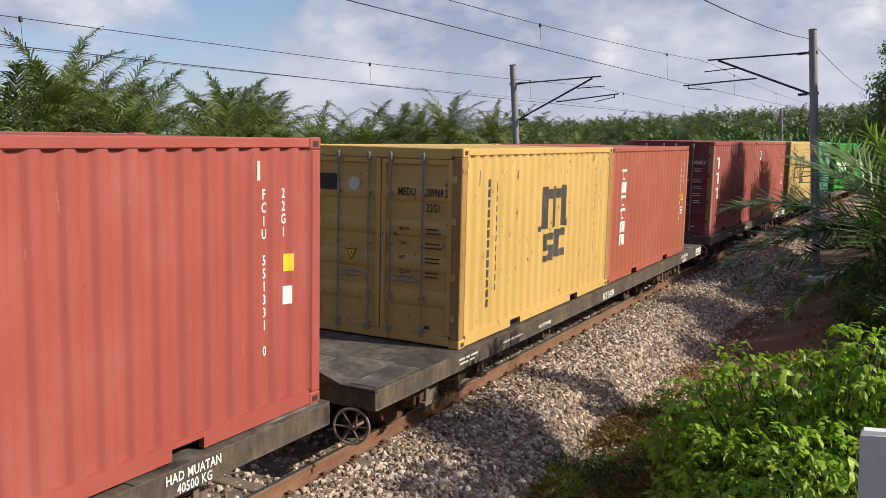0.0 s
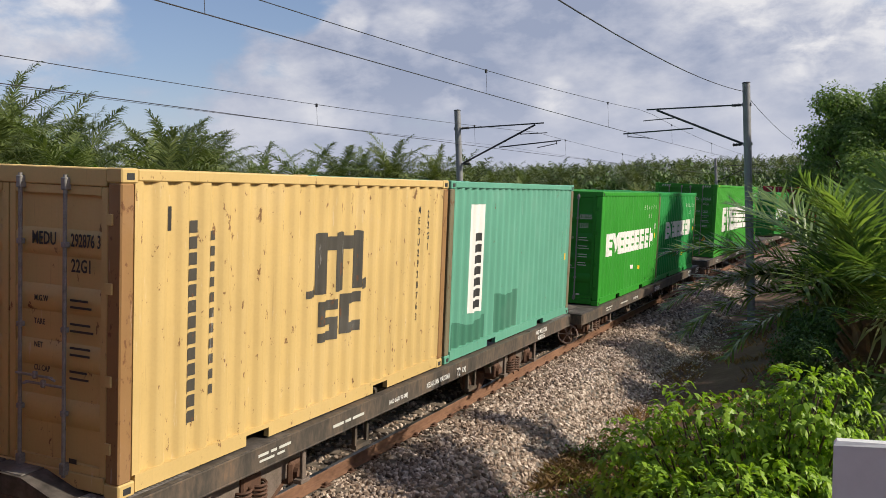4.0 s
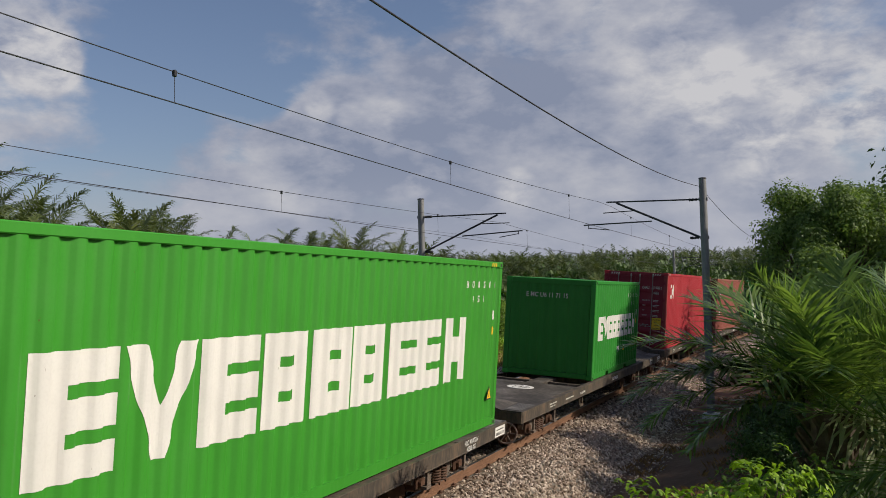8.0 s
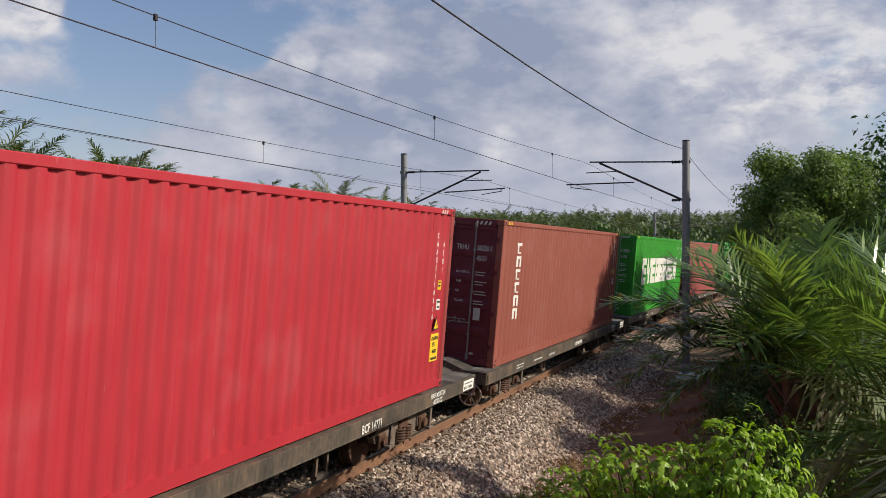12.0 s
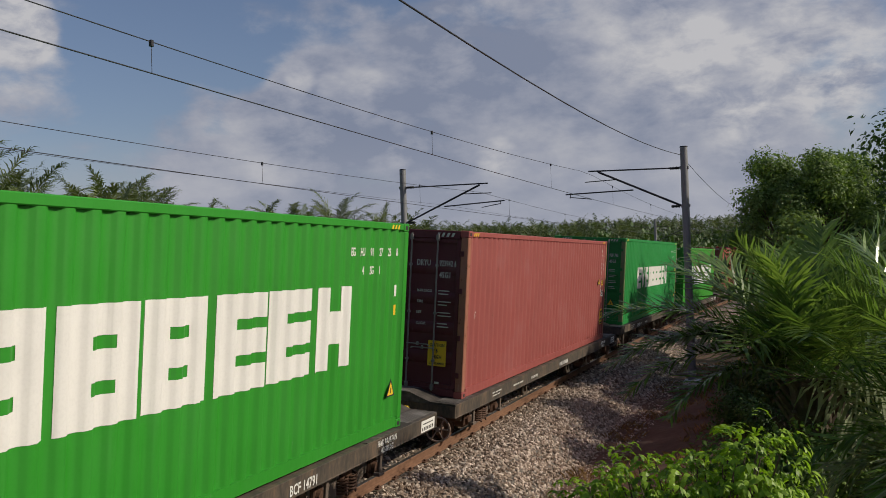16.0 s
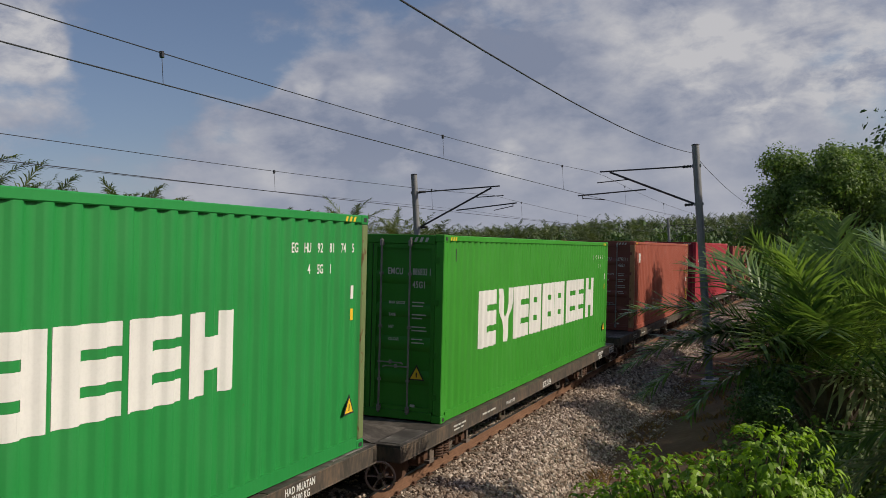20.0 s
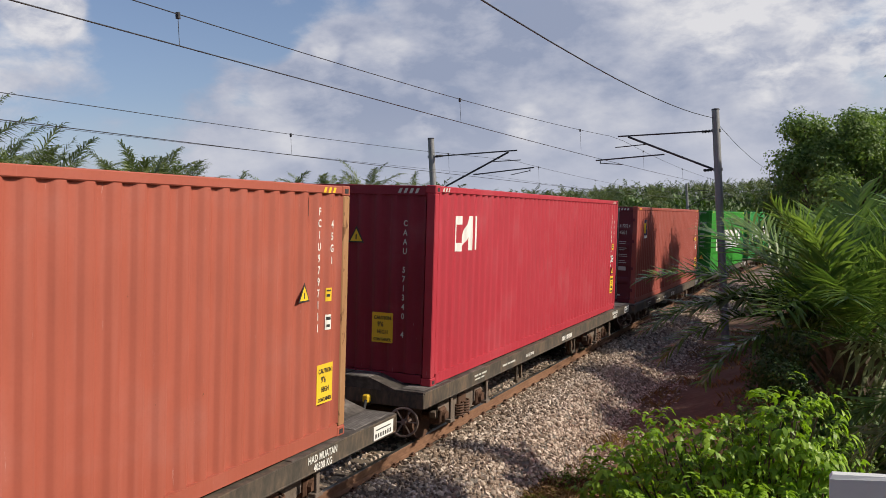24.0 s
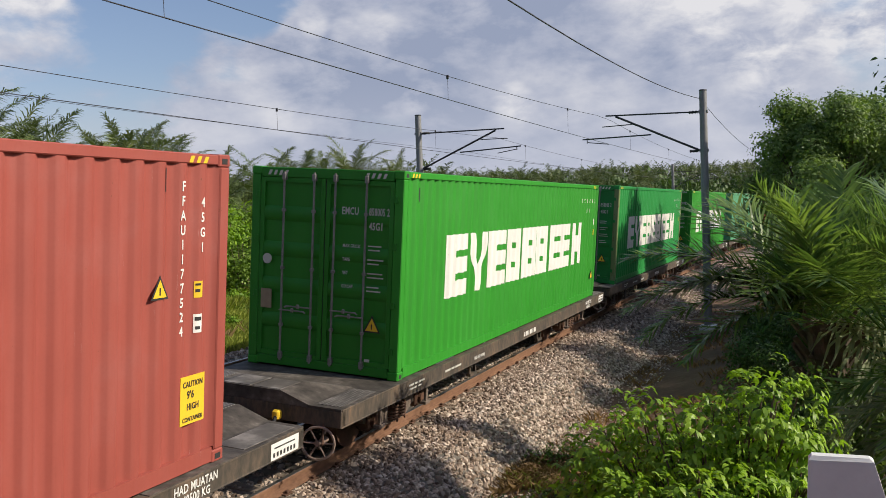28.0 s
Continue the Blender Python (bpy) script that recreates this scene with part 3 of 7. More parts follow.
# ---------------------------------------------------------------- containers
PITCH, DEPTH = 0.2785, 0.040
PROFILE = []      # flats and slopes with rounded bends
for at0, at1, d0, d1 in ((0.0, 0.085, 0.0, 0.0), (0.085, 0.137, 0.0, DEPTH), (0.137, 0.226, DEPTH, DEPTH), (0.226, PITCH, DEPTH, 0.0)):
    for q in (0.012 / (at1 - at0), 1 - 0.012 / (at1 - at0)):
        PROFILE.append((at0 + (at1 - at0) * q, d0 + (d1 - d0) * q))


def wall_breaks(l0, l1):
    n = max(1, round((l1 - l0) / PITCH))
    k = (l1 - l0) / n
    out = []
    for i in range(n):
        for p, d in PROFILE:
            out.append((l0 + (i + p / PITCH) * k, d))
    out[0] = (l0, 0.0)
    out.append((l1, 0.0))
    return out


def wall_depth(breaks, y):
    for (a, da), (b2, db) in zip(breaks, breaks[1:]):
        if a <= y <= b2:
            return da + (db - da) * (y - a) / max(1e-9, b2 - a)
    return 0.0


def corrugated(l0, l1, z0, z1, face):
    """A corrugated steel wall: face(l, depth, z) gives the point."""
    br = wall_breaks(l0, l1)
    s = Shape(True)
    n = len(br)
    s.v = [face(l, d, z) for z in (z0, z1) for l, d in br] + [face(l, 0.05, z) for z in (z0, z1) for l, _ in (br[0], br[-1])]
    s.f = [(i, i + 1, n + i + 1, n + i) for i in range(n - 1)]
    b0 = 2 * n
    s.f += [(b0, b0 + 1, b0 + 3, b0 + 2), (0, n, b0 + 2, b0), (n - 1, b0 + 1, b0 + 3, 2 * n - 1), tuple(range(n)) + (b0 + 1, b0), tuple(range(n, 2 * n)) + (b0 + 3, b0 + 2)]
    return s


MESHES = {}
# corner posts rubbed down to primer and rust
WORN_POSTS = {"worn_yellow": (0.34, 0.20, 0.07), "dull_yellow": (0.27, 0.15, 0.06), "pale_teal": (0.17, 0.15, 0.09), "sea_green": (0.13, 0.15, 0.06), "deep_green": (0.17, 0.22, 0.09), "crimson": (0.30, 0.05, 0.05), "brown_orange": (0.36, 0.19, 0.09), "dusty_rose_red": (0.36, 0.155, 0.10), "weathered_orange_red": (0.38, 0.17, 0.10), "maroon": (0.33, 0.16, 0.10)}
CONTAINERS = []
LENGTHS = {}


def text_part(body, size, mat, parent, at, name="lettering", squeeze=0.8, spacing=1.05):
    cu = bpy.data.curves.new(name, "FONT")
    cu.body, cu.size, cu.extrude, cu.offset = body, size, 0.001, size * 0.018
    cu.space_character = spacing
    cu.materials.append(mat)
    cu.resolution_u = 2
    ob = new(name, cu)
    ob.parent = parent
    ob.matrix_basis = at @ Matrix.Diagonal((squeeze, 1, 1, 1))
    return ob


SIDE = Matrix(((0, 0, 1, 0), (1, 0, 0, 0), (0, 1, 0, 0), (0, 0, 0, 1)))   # writing on the +x wall
END = Matrix(((1, 0, 0, 0), (0, 0, -1, 0), (0, 1, 0, 0), (0, 0, 0, 1)))   # writing on the -y end


class Decal:
    """Paint laid over the corrugated near-side wall, following its folds."""

    def __init__(self, length, high):
        self.br = wall_breaks(0.15, length - 0.15)
        self.s = Shape(True)

    def band(self, y0, y1, lo, hi):
        """Between y0 and y1; lo and hi are heights, or functions of y."""
        f0 = lo if callable(lo) else (lambda y: lo)
        f1 = hi if callable(hi) else (lambda y: hi)
        extra = np.arange(y0, y1, 0.03) if callable(lo) or callable(hi) else ()
        cuts = sorted({y0, y1, *[y for y, _ in self.br if y0 < y < y1], *[float(y) for y in extra]})
        v, f = [], []
        for y in cuts:
            x = 1.212 - wall_depth(self.br, y) + 0.004
            v += [(x, y, f0(y)), (x, y, f1(y))]
        for i in range(len(cuts) - 1):
            f.append((2 * i, 2 * i + 2, 2 * i + 3, 2 * i + 1))
        self.s.add(v, f)
        return self


def flat(x0, x1, z0, z1, y=-0.004, t=0.004):
    return Shape().box(x0, x1, y - t, y, z0, z1)


def tri_sign(parent, at, size, mats=True):
    s = Shape().add([(-size / 2, 0, 0), (size / 2, 0, 0), (0, size * 0.9, 0), (-size / 2, 0, 0.003), (size / 2, 0, 0.003), (0, size * 0.9, 0.003)], [(0, 2, 1), (3, 4, 5), (0, 1, 4, 3), (1, 2, 5, 4), (2, 0, 3, 5)])
    ob = part("warning_triangle", s, YELLOW, parent, "yellow warning triangle with a black edge")
    ob.matrix_basis = at
    w, h, lo = size * 0.66, size * 1.12, -size * 0.1
    part("triangle_edge", Shape().add([(-w, lo, -0.002), (w, lo, -0.002), (0, h, -0.002), (-w, lo, 0.001), (w, lo, 0.001), (0, h, 0.001)], [(0, 2, 1), (3, 4, 5), (0, 1, 4, 3), (1, 2, 5, 4), (2, 0, 3, 5)]), BLACK, ob)
    part("triangle_sign", Shape().box(-size * 0.05, size * 0.05, size * 0.12, size * 0.5, 0.003, 0.0045), BLACK, ob)
    return ob


def container(label, colour, length, high, door=True, rust=0.35, end_shade_rgb=None):
    """A steel freight container, origin at the middle of its near end's lower edge."""
    fade = 0.02 if "green" in colour[0] else 0.07
    mat = paint(colour[0], colour[1], rust, fade=fade)
    # near end gets a darker copy of the wall colour, painting in its shade
    mat_end = paint(colour[0] + "_end_shade", end_shade_rgb, rust, fade=fade) if end_shade_rgb else mat
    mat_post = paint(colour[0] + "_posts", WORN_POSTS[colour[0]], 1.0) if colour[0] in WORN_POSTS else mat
    t = thing("freight_container", label, "container", "containers on the train")
    LENGTHS[t.name] = length
    kind = (length, high)

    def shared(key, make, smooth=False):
        # end parts and the end's far post take the shade-darkened copy
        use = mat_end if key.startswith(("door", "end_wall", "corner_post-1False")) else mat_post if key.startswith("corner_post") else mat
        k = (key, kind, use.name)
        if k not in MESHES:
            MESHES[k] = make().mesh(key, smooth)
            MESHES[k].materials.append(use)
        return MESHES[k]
    X, zb, zt = 1.219, 0.16, high - 0.10
    part("near_side_wall", shared("near_side_wall", lambda: corrugated(0.15, length - 0.15, zb, zt, lambda l, d, z: (1.212 - d, l, z))), None, t)
    part("far_side_wall", shared("far_side_wall", lambda: corrugated(0.15, length - 0.15, zb, zt, lambda l, d, z: (-1.212 + d, l, z))), None, t)
    part("front_wall", shared("front_wall", lambda: corrugated(-1.07, 1.07, zb, zt, lambda l, d, z: (l, length - 0.01 - d, z))), None, t)

    def roof():
        n = int((length - 0.6) / 0.42)
        line = [(0.1, high - 0.03)]
        for i in range(n):
            y = 0.35 + i * (length - 0.7) / n
            line += [(y, high - 0.03), (y + 0.06, high - 0.012), (y + 0.2, high - 0.012), (y + 0.26, high - 0.03)]
        line += [(length - 0.1, high - 0.03), (length - 0.1, high - 0.06), (0.1, high - 0.06)]
        n = len(line)
        return Shape().add([(x, y, z) for x in (-1.14, 1.14) for y, z in line], [tuple(range(n)), tuple(range(2 * n - 1, n - 1, -1))] + [(i, (i + 1) % n, n + (i + 1) % n, n + i) for i in range(n)])
    part("roof", shared("roof", roof), None, t)
    part("floor", shared("floor", lambda: Shape().box(-1.12, 1.12, 0.1, length - 0.1, 0.10, 0.15)), None, t)
    for sx in (-1, 1):
        for y, nm in ((0.0, "corner_post"), (length - 0.14, "corner_post")):
            part(nm, shared(nm + str(sx) + str(y > 0), lambda sx=sx, y=y: Shape().box(sx * X - (0.14 if sx > 0 else 0), sx * X + (0 if sx > 0 else 0.14), y, y + 0.14, 0.118, high - 0.118, 0.012)), None, t)

        def brail(sx=sx):
            a, b2 = sorted((sx * X, sx * (X - 0.06)))
            e0, e1, m = 0.178, length - 0.178, length / 2
            line = [(e0, 0.02), (e0, 0.16), (e1, 0.16), (e1, 0.02)]
            if length < 8:
                for y in (m + 1.41, m + 1.05, m - 1.05, m - 1.41):
                    line += [(y, 0.02), (y, 0.115)] if y in (m + 1.41, m - 1.05) else [(y, 0.115), (y, 0.02)]
            n = len(line)
            return Shape().add([(x, y, z) for x in (a, b2) for y, z in line], [tuple(range(n)), tuple(range(2 * n - 1, n - 1, -1))] + [(i, (i + 1) % n, n + (i + 1) % n, n + i) for i in range(n)])
        part("bottom_rail", shared("bottom_rail" + str(sx), brail), None, t)
        part("top_rail", shared("top_rail" + str(sx), lambda sx=sx: Shape().box(*sorted((sx * X, sx * (X - 0.07))), 0.178, length - 0.178, high - 0.10, high - 0.008, 0.01)), None, t)

    def casting():
        s = Shape().box(-0.081, 0.081, 0, 0.178, 0, 0.118, 0.012)
        return s
    for sx in (-1, 1):
        for y in (0.0, length - 0.178):
            for z in (0.0, high - 0.118):
                c = part("corner_casting", shared("corner_casting", casting), None, t)
                c.location = (sx * (X - 0.078), y, z)
                if sx > 0:
                    # flat black plate painted in for the shade inside the hole
                    slot = MESHES.setdefault("slot", Shape().box(-0.002, 0.002, -0.04, 0.04, -0.026, 0.026).mesh("slot"))
                    if not slot.materials:
                        slot.materials.append(BLACK)
                    o = part("casting_hole_shade", slot, None, c)
                    o.location = (0.0825, 0.089, 0.055)
    part("door_header", shared("door_header", lambda: Shape().box(-1.06, 1.06, 0.004, 0.12, high - 0.15, high - 0.01, 0.008)), None, t)
    part("door_sill", shared("door_sill", lambda: Shape().box(-1.06, 1.06, 0.004, 0.14, 0.02, 0.15, 0.008)), None, t)
    if door:
        for sx in (-1, 1):
            a, b2 = sorted((sx * 0.008, sx * 1.075))
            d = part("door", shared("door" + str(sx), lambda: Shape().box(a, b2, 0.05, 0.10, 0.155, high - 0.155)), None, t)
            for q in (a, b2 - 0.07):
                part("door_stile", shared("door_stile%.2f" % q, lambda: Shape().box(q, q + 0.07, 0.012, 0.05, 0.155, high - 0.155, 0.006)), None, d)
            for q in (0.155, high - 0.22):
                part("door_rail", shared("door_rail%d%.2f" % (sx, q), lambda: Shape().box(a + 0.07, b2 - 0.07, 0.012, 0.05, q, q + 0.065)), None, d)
            for i in range(1, 5):
                z = 0.155 + i * (high - 0.31) / 5

                def rib():
                    e0, e1 = a + 0.07, b2 - 0.07
                    v = [(e, y, z + dz) for e in (e0, e1) for y, dz in ((0.05, -0.11), (0.018, -0.065), (0.018, 0.065), (0.05, 0.11))]
                    return Shape(True).add(v, [(0, 1, 5, 4), (1, 2, 6, 5), (2, 3, 7, 6), (3, 0, 4, 7), (0, 3, 2, 1), (4, 5, 6, 7)])
                part("door_rib", shared("door_rib%d%d" % (sx, i), rib), None, d)
            for k, x in enumerate((0.17, 0.66)):
                rod = MESHES.get(("rod", high))
                if rod is None:
                    s = Shape().tube((0, 0, 0.10), (0, 0, high - 0.07), 0.0165, n=8)
                    for z in (0.17, high - 0.14):
                        s.box(-0.028, 0.028, -0.024, 0.04, z - 0.05, z + 0.05, 0.008)
                    for z in (0.62, high * 0.5, high - 0.62):
                        s.box(-0.026, 0.026, -0.02, 0.03, z - 0.022, z + 0.022, 0.006)
                    rod = MESHES["rod", high] = s.mesh("lock_rod")
                    rod.materials.append(ROD)
                r = part("lock_rod", rod, None, d, "zinc-plated locking rod")
                r.location = (sx * x, -0.02, 0)
                han = MESHES.get("handle")
                if han is None:
                    s = Shape().box(-0.02, 0.40, -0.045, -0.033, -0.012, 0.009, 0.004).box(0.18, 0.22, -0.055, -0.02, -0.028, 0.034, 0.008).tube((0.36, -0.04, 0.0), (0.42, -0.04, -0.02), 0.011, n=6)
                    han = MESHES["handle"] = s.mesh("handle")
                    han.materials.append(ROD)
                o = part("door_handle", han, None, d, "zinc-plated lever handle")
                o.matrix_basis = Matrix.Translation((sx * x, -0.008, 0.90 - 0.06 * k)) @ Matrix.Diagonal((1 if (sx < 0) == (k == 1) or sx > 0 and k == 0 else -1, 1, 1, 1))
            for z in (0.4, high * 0.36, high * 0.64, high - 0.4):
                hi = MESHES.get(("hinge", mat_end.name))
                if hi is None:
                    hi = MESHES["hinge", mat_end.name] = Shape().box(-0.03, 0.03, -0.010, 0.012, -0.045, 0.045, 0.004).mesh("hinge")
                o = part("hinge", hi, mat_end, d)
                o.location = (sx * 1.11, -0.006, z)
        part("gasket", MESHES.setdefault(("gasket", high), Shape().box(-0.012, 0.012, 0.03, 0.06, 0.16, high - 0.16).mesh("gasket")), BLACK, t, "black rubber door seal")
    else:
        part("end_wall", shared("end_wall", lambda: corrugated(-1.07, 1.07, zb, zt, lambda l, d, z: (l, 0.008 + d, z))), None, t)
    if high > 2.7:
        for x0 in (-0.95, 0.62):
            s = Shape()
            for k in range(4):
                x = x0 + k * 0.09
                s.add([(x, -0.001, high - 0.12), (x + 0.045, -0.001, high - 0.12), (x + 0.075, -0.001, high - 0.05), (x + 0.03, -0.001, high - 0.05)], [(0, 1, 2, 3)])
            part("hazard_stripes", s, PALE, t, "pale striped height marking")
        for y0 in (0.25, length - 0.6):
            s = Shape()
            for k in range(3):
                y = y0 + k * 0.1
                s.add([(1.2205, y, high - 0.09), (1.2205, y + 0.05, high - 0.09), (1.2205, y + 0.08, high - 0.03), (1.2205, y + 0.03, high - 0.03)], [(0, 1, 2, 3)])
            part("hazard_stripes", s, PALE if "crimson" in colour[0] else YELLOW, t, "striped height marking")
    return t


def bars(parent, mat, x, z, width, rows, pitch=0.07, h=0.035, rng=None):
    """Small writing too small to read, as plain bars on the door end."""
    rng = rng or random.Random(int(abs(x * 100) + abs(z * 10)))
    s = Shape()
    for i in range(rows):
        w = width * rng.uniform(0.65, 1.0)
        s.box(x, x + w, -0.003, 0.0, z - i * pitch, z - i * pitch + h)
    return part("small_print", s, mat, parent, "block of small print")


def door_marks(t, high, owner, number, code, mat, words=("MAX GROSS", "TARE", "NET", "CU.CAP.")):
    y = 0.006
    text_part(owner, 0.145, mat, t, Matrix.Translation((0.27, y, high - 0.63)) @ END, squeeze=0.66)
    text_part(number, 0.145, mat, t, Matrix.Translation((0.695, y, high - 0.63)) @ END, squeeze=0.55)
    text_part(code, 0.145, mat, t, Matrix.Translation((0.70, y, high - 0.83)) @ END, squeeze=0.66)
    for i, w in enumerate(words):
        z = high - 1.12 - 0.19 * i
        text_part(w, 0.065, mat, t, Matrix.Translation((0.30, y, z + 0.03)) @ END, squeeze=0.75)
        bars(t, mat, 0.70, z + 0.055, 0.26, 2, 0.055, 0.018)
    part("sticker", flat(0.70, 0.78, 0.22, 0.26, 0.002), mat, t, "small pale sticker")


def caution(t, at):
    p = part("caution_plate", Shape().box(-0.17, 0.17, -0.22, 0.22, -0.004, 0.0), YELLOW, t, "yellow height caution plate")
    p.matrix_basis = at
    for i, (w, sz) in enumerate((("CAUTION", 0.075), ("9'6", 0.1), ("HIGH", 0.085), ("CONTAINER", 0.06))):
        o = text_part(w, sz, BLACK, p, Matrix.Translation((-0.14 if i in (0, 3) else -0.08, 0.12 - 0.105 * i, 0.003)))
    return p


def nine_blocks(t, length, high, mat, y0, z0, w, h):
    """A row of nine white blocks, bars and slants, the size of the painted company name."""
    n = 9
    k = w / n
    for i in range(n):
        dec = Decal(length, high)
        a, b2 = y0 + i * k + 0.02 * k, y0 + (i + 1) * k - 0.07 * k
        if i == 1:
            m, leg = (a + b2) / 2, 0.29 * (b2 - a)
            for ya, yb in ((a - 0.04 * k, m), (m, b2 + 0.04 * k)):
                edge, run = (ya, m - ya) if yb == m else (yb, yb - m)
                down = lambda y: h * abs(y - edge) / (run * 0.86)
                dec.band(ya, yb, lambda y: max(z0, z0 + h - down(y)), lambda y: min(z0 + h, z0 + h - (abs(y - edge) - leg) / (run * 0.86) * h))
        elif i == 8:
            dec.band(a, a + 0.34 * (b2 - a), z0, z0 + h)
            dec.band(a + 0.34 * (b2 - a), b2 - 0.34 * (b2 - a), z0 + 0.3 * h, z0 + 0.7 * h)
            dec.band(b2 - 0.34 * (b2 - a), b2, z0, z0 + h)
        else:
            for q in (0.0, 0.5 - 0.13, 1 - 0.26):
                dec.band(a, b2, z0 + h * q, z0 + h * q + h * 0.26)
            for q in (0.26, 0.63):
                dec.band(a, a + 0.40 * (b2 - a), z0 + h * q, z0 + h * (q + 0.11))
                if i in (3, 4, 5):
                    dec.band(b2 - 0.30 * (b2 - a), b2, z0 + h * q, z0 + h * (q + 0.11))
        part("painted_block", dec.s, mat, t, "white painted block")


def wall_sign(t, length, ch, y, z, size, mat, squeeze=0.8):
    """One sign on the nearest flat of the near-side wall."""
    n = max(1, round((length - 0.3) / PITCH))
    k = (length - 0.3) / n
    i = max(0, min(2 * n - 1, round((y - 0.15) / (k / 2) - 0.25)))
    yc = 0.15 + (i // 2 + (0.1815 if i % 2 else 0.0425) / PITCH) * k
    x = 1.212 - (DEPTH if i % 2 else 0.0) + 0.004
    ob = text_part(ch, size, mat, t, Matrix.Translation((x, yc, z)) @ SIDE, squeeze=squeeze)
    ob.data.align_x = "CENTER"
    return ob


def wall_line(t, length, body, y_end, z, size, mat):
    """A line of signs that ends at y_end, one to each flat of the corrugation."""
    for i, ch in enumerate(reversed(body.replace(" ", ""))):
        wall_sign(t, length, ch, y_end - i * PITCH / 2, z, size, mat)


def column(t, dec_len, high, body, y, z_top, size, mat, step=None):
    """Writing set one sign under another on the side wall."""
    step = step or size * 1.25
    for i, ch in enumerate(body):
        if ch != " ":
            wall_sign(t, dec_len, ch, y, z_top - i * step, size, mat)


def dash_column(t, y, z0, z1, w, mat, n, name="vertical_marks"):
    d = Decal(LENGTHS[t.name], 0)
    k = (z0 - z1) / n
    for i in range(n):
        d.band(y, y + w, z0 - (i + 0.78) * k, z0 - i * k)
    return part(name, d.s, mat, t, "column of plain marks")


def sticker(t, y, z, w, h, mat, label="small sticker"):
    return part("sticker", Decal(LENGTHS[t.name], 0).band(y, y + w, z, z + h).s, mat, t, label)


BRASS = plain("dull_brass", [(0.3, (0.25, 0.19, 0.12)), (0.7, (0.36, 0.29, 0.19))], 8.0, 0.6)
RED, GREEN = (0.30, 0.052, 0.042), (0.018, 0.22, 0.045)
TALL, LOW, L20, L40 = 2.896, 2.591, 6.058, 12.192


def evergreen(u, length, high, colour, number, code, rear_mark, door=True, h=None, bright=WHITE, wide=None, z0=1.08):
    wide = wide or ((0.58, 5.05) if length < 8 else (1.65, 8.85))
    # near end at 0.78 of the wall green, shade put into the colour
    t = container("bright green corrugated steel container with a white block inscription", colour, length, high, door, 0.15, end_shade_rgb=tuple(0.78 * c for c in colour[1]))
    if length < 8:
        nine_blocks(t, length, high, bright, wide[0], z0, wide[1], 0.53 if h is None else h)
    else:
        nine_blocks(t, length, high, bright, wide[0] + 0.05, z0 - 0.11, wide[1], 0.99 if h is None else h)
    if door:
        door_marks(t, high, rear_mark[:4], number, code, PALE)
        if high > 2.7:
            tri_sign(t, Matrix.Translation((0.80, 0.0, 0.66)) @ END, 0.2)
            part("round_sticker", Shape().tube((-0.93, 0.008, 1.56), (-0.93, 0.002, 1.56), 0.075, n=16), PALE, t)
            part("data_plate", flat(-1.02, -0.84, 0.84, 1.12, 0.004), BRASS, t, "dull tan data plate")
    else:
        text_part("E MC U6 11 71 15", 0.17, PALE, t, Matrix.Translation((-0.66, 0.004, high - 0.5)) @ END, squeeze=0.85)
    wall_line(t, length, rear_mark, length - 0.35, high - 0.46, 0.15, WHITE)
    wall_line(t, length, "45G1" if high > 2.7 else "22G1", length - 0.93, high - 0.70, 0.15, WHITE)
    sticker(t, length - 0.42, high - 1.02, 0.07, 0.16, WHITE)
    sticker(t, length - 0.42, high - 1.28, 0.08, 0.14, YELLOW)
    if high > 2.7:
        tri_sign(t, Matrix.Translation((1.2165, length - 0.4, 0.5)) @ SIDE, 0.2)
    else:
        sticker(t, 3.1, 0.62, 0.14, 0.10, WHITE)
        sticker(t, 3.9, 0.55, 0.10, 0.10, YELLOW)
    sticker(t, 0.6, high - 0.42, 0.035, 0.2, BLACK, "dark vent cover")
    CONTAINERS.append((t, u))
    return t


def place(t, u):
    CONTAINERS.append((t, u))
    return t


def red_side_marks(t, length, high, first, second, cap=True, low=False):
    column(t, length, high, first.replace(" ", ""), length - 0.72, high - (0.48 if low or high < 2.7 else 0.34), 0.12, WHITE, 0.128)
    column(t, length, high, second, length - 0.42, high - (0.62 if low else 0.48), 0.12, WHITE, 0.135)
    if high > 2.7:
        tri_sign(t, Matrix.Translation((1.2165, length - 0.46 if low else length - 0.95, 0.98 if low else high - 1.25)) @ SIDE, 0.17)
    sticker(t, length - 0.46, high - 1.30, 0.09, 0.15, YELLOW)
    sticker(t, length - 0.46, high - 1.62, 0.09, 0.17, WHITE)
    for y, z, w, h in ((0.45, 1.19, 0.06, 0.02), (0.45, 1.25, 0.05, 0.03), (0.45, 1.51, 0.07, 0.035), (0.445, 1.59, 0.05, 0.03)):
        sticker(t, length - y, high - z, w, h, BLACK, "print on the sticker").location.x = 0.002
    sticker(t, length - 0.9, high - 0.35, 0.035, 0.2, BLACK, "dark vent cover")
    if cap and high > 2.7:
        caution(t, Matrix.Translation((1.2165, length - 0.48, 0.68)) @ SIDE)


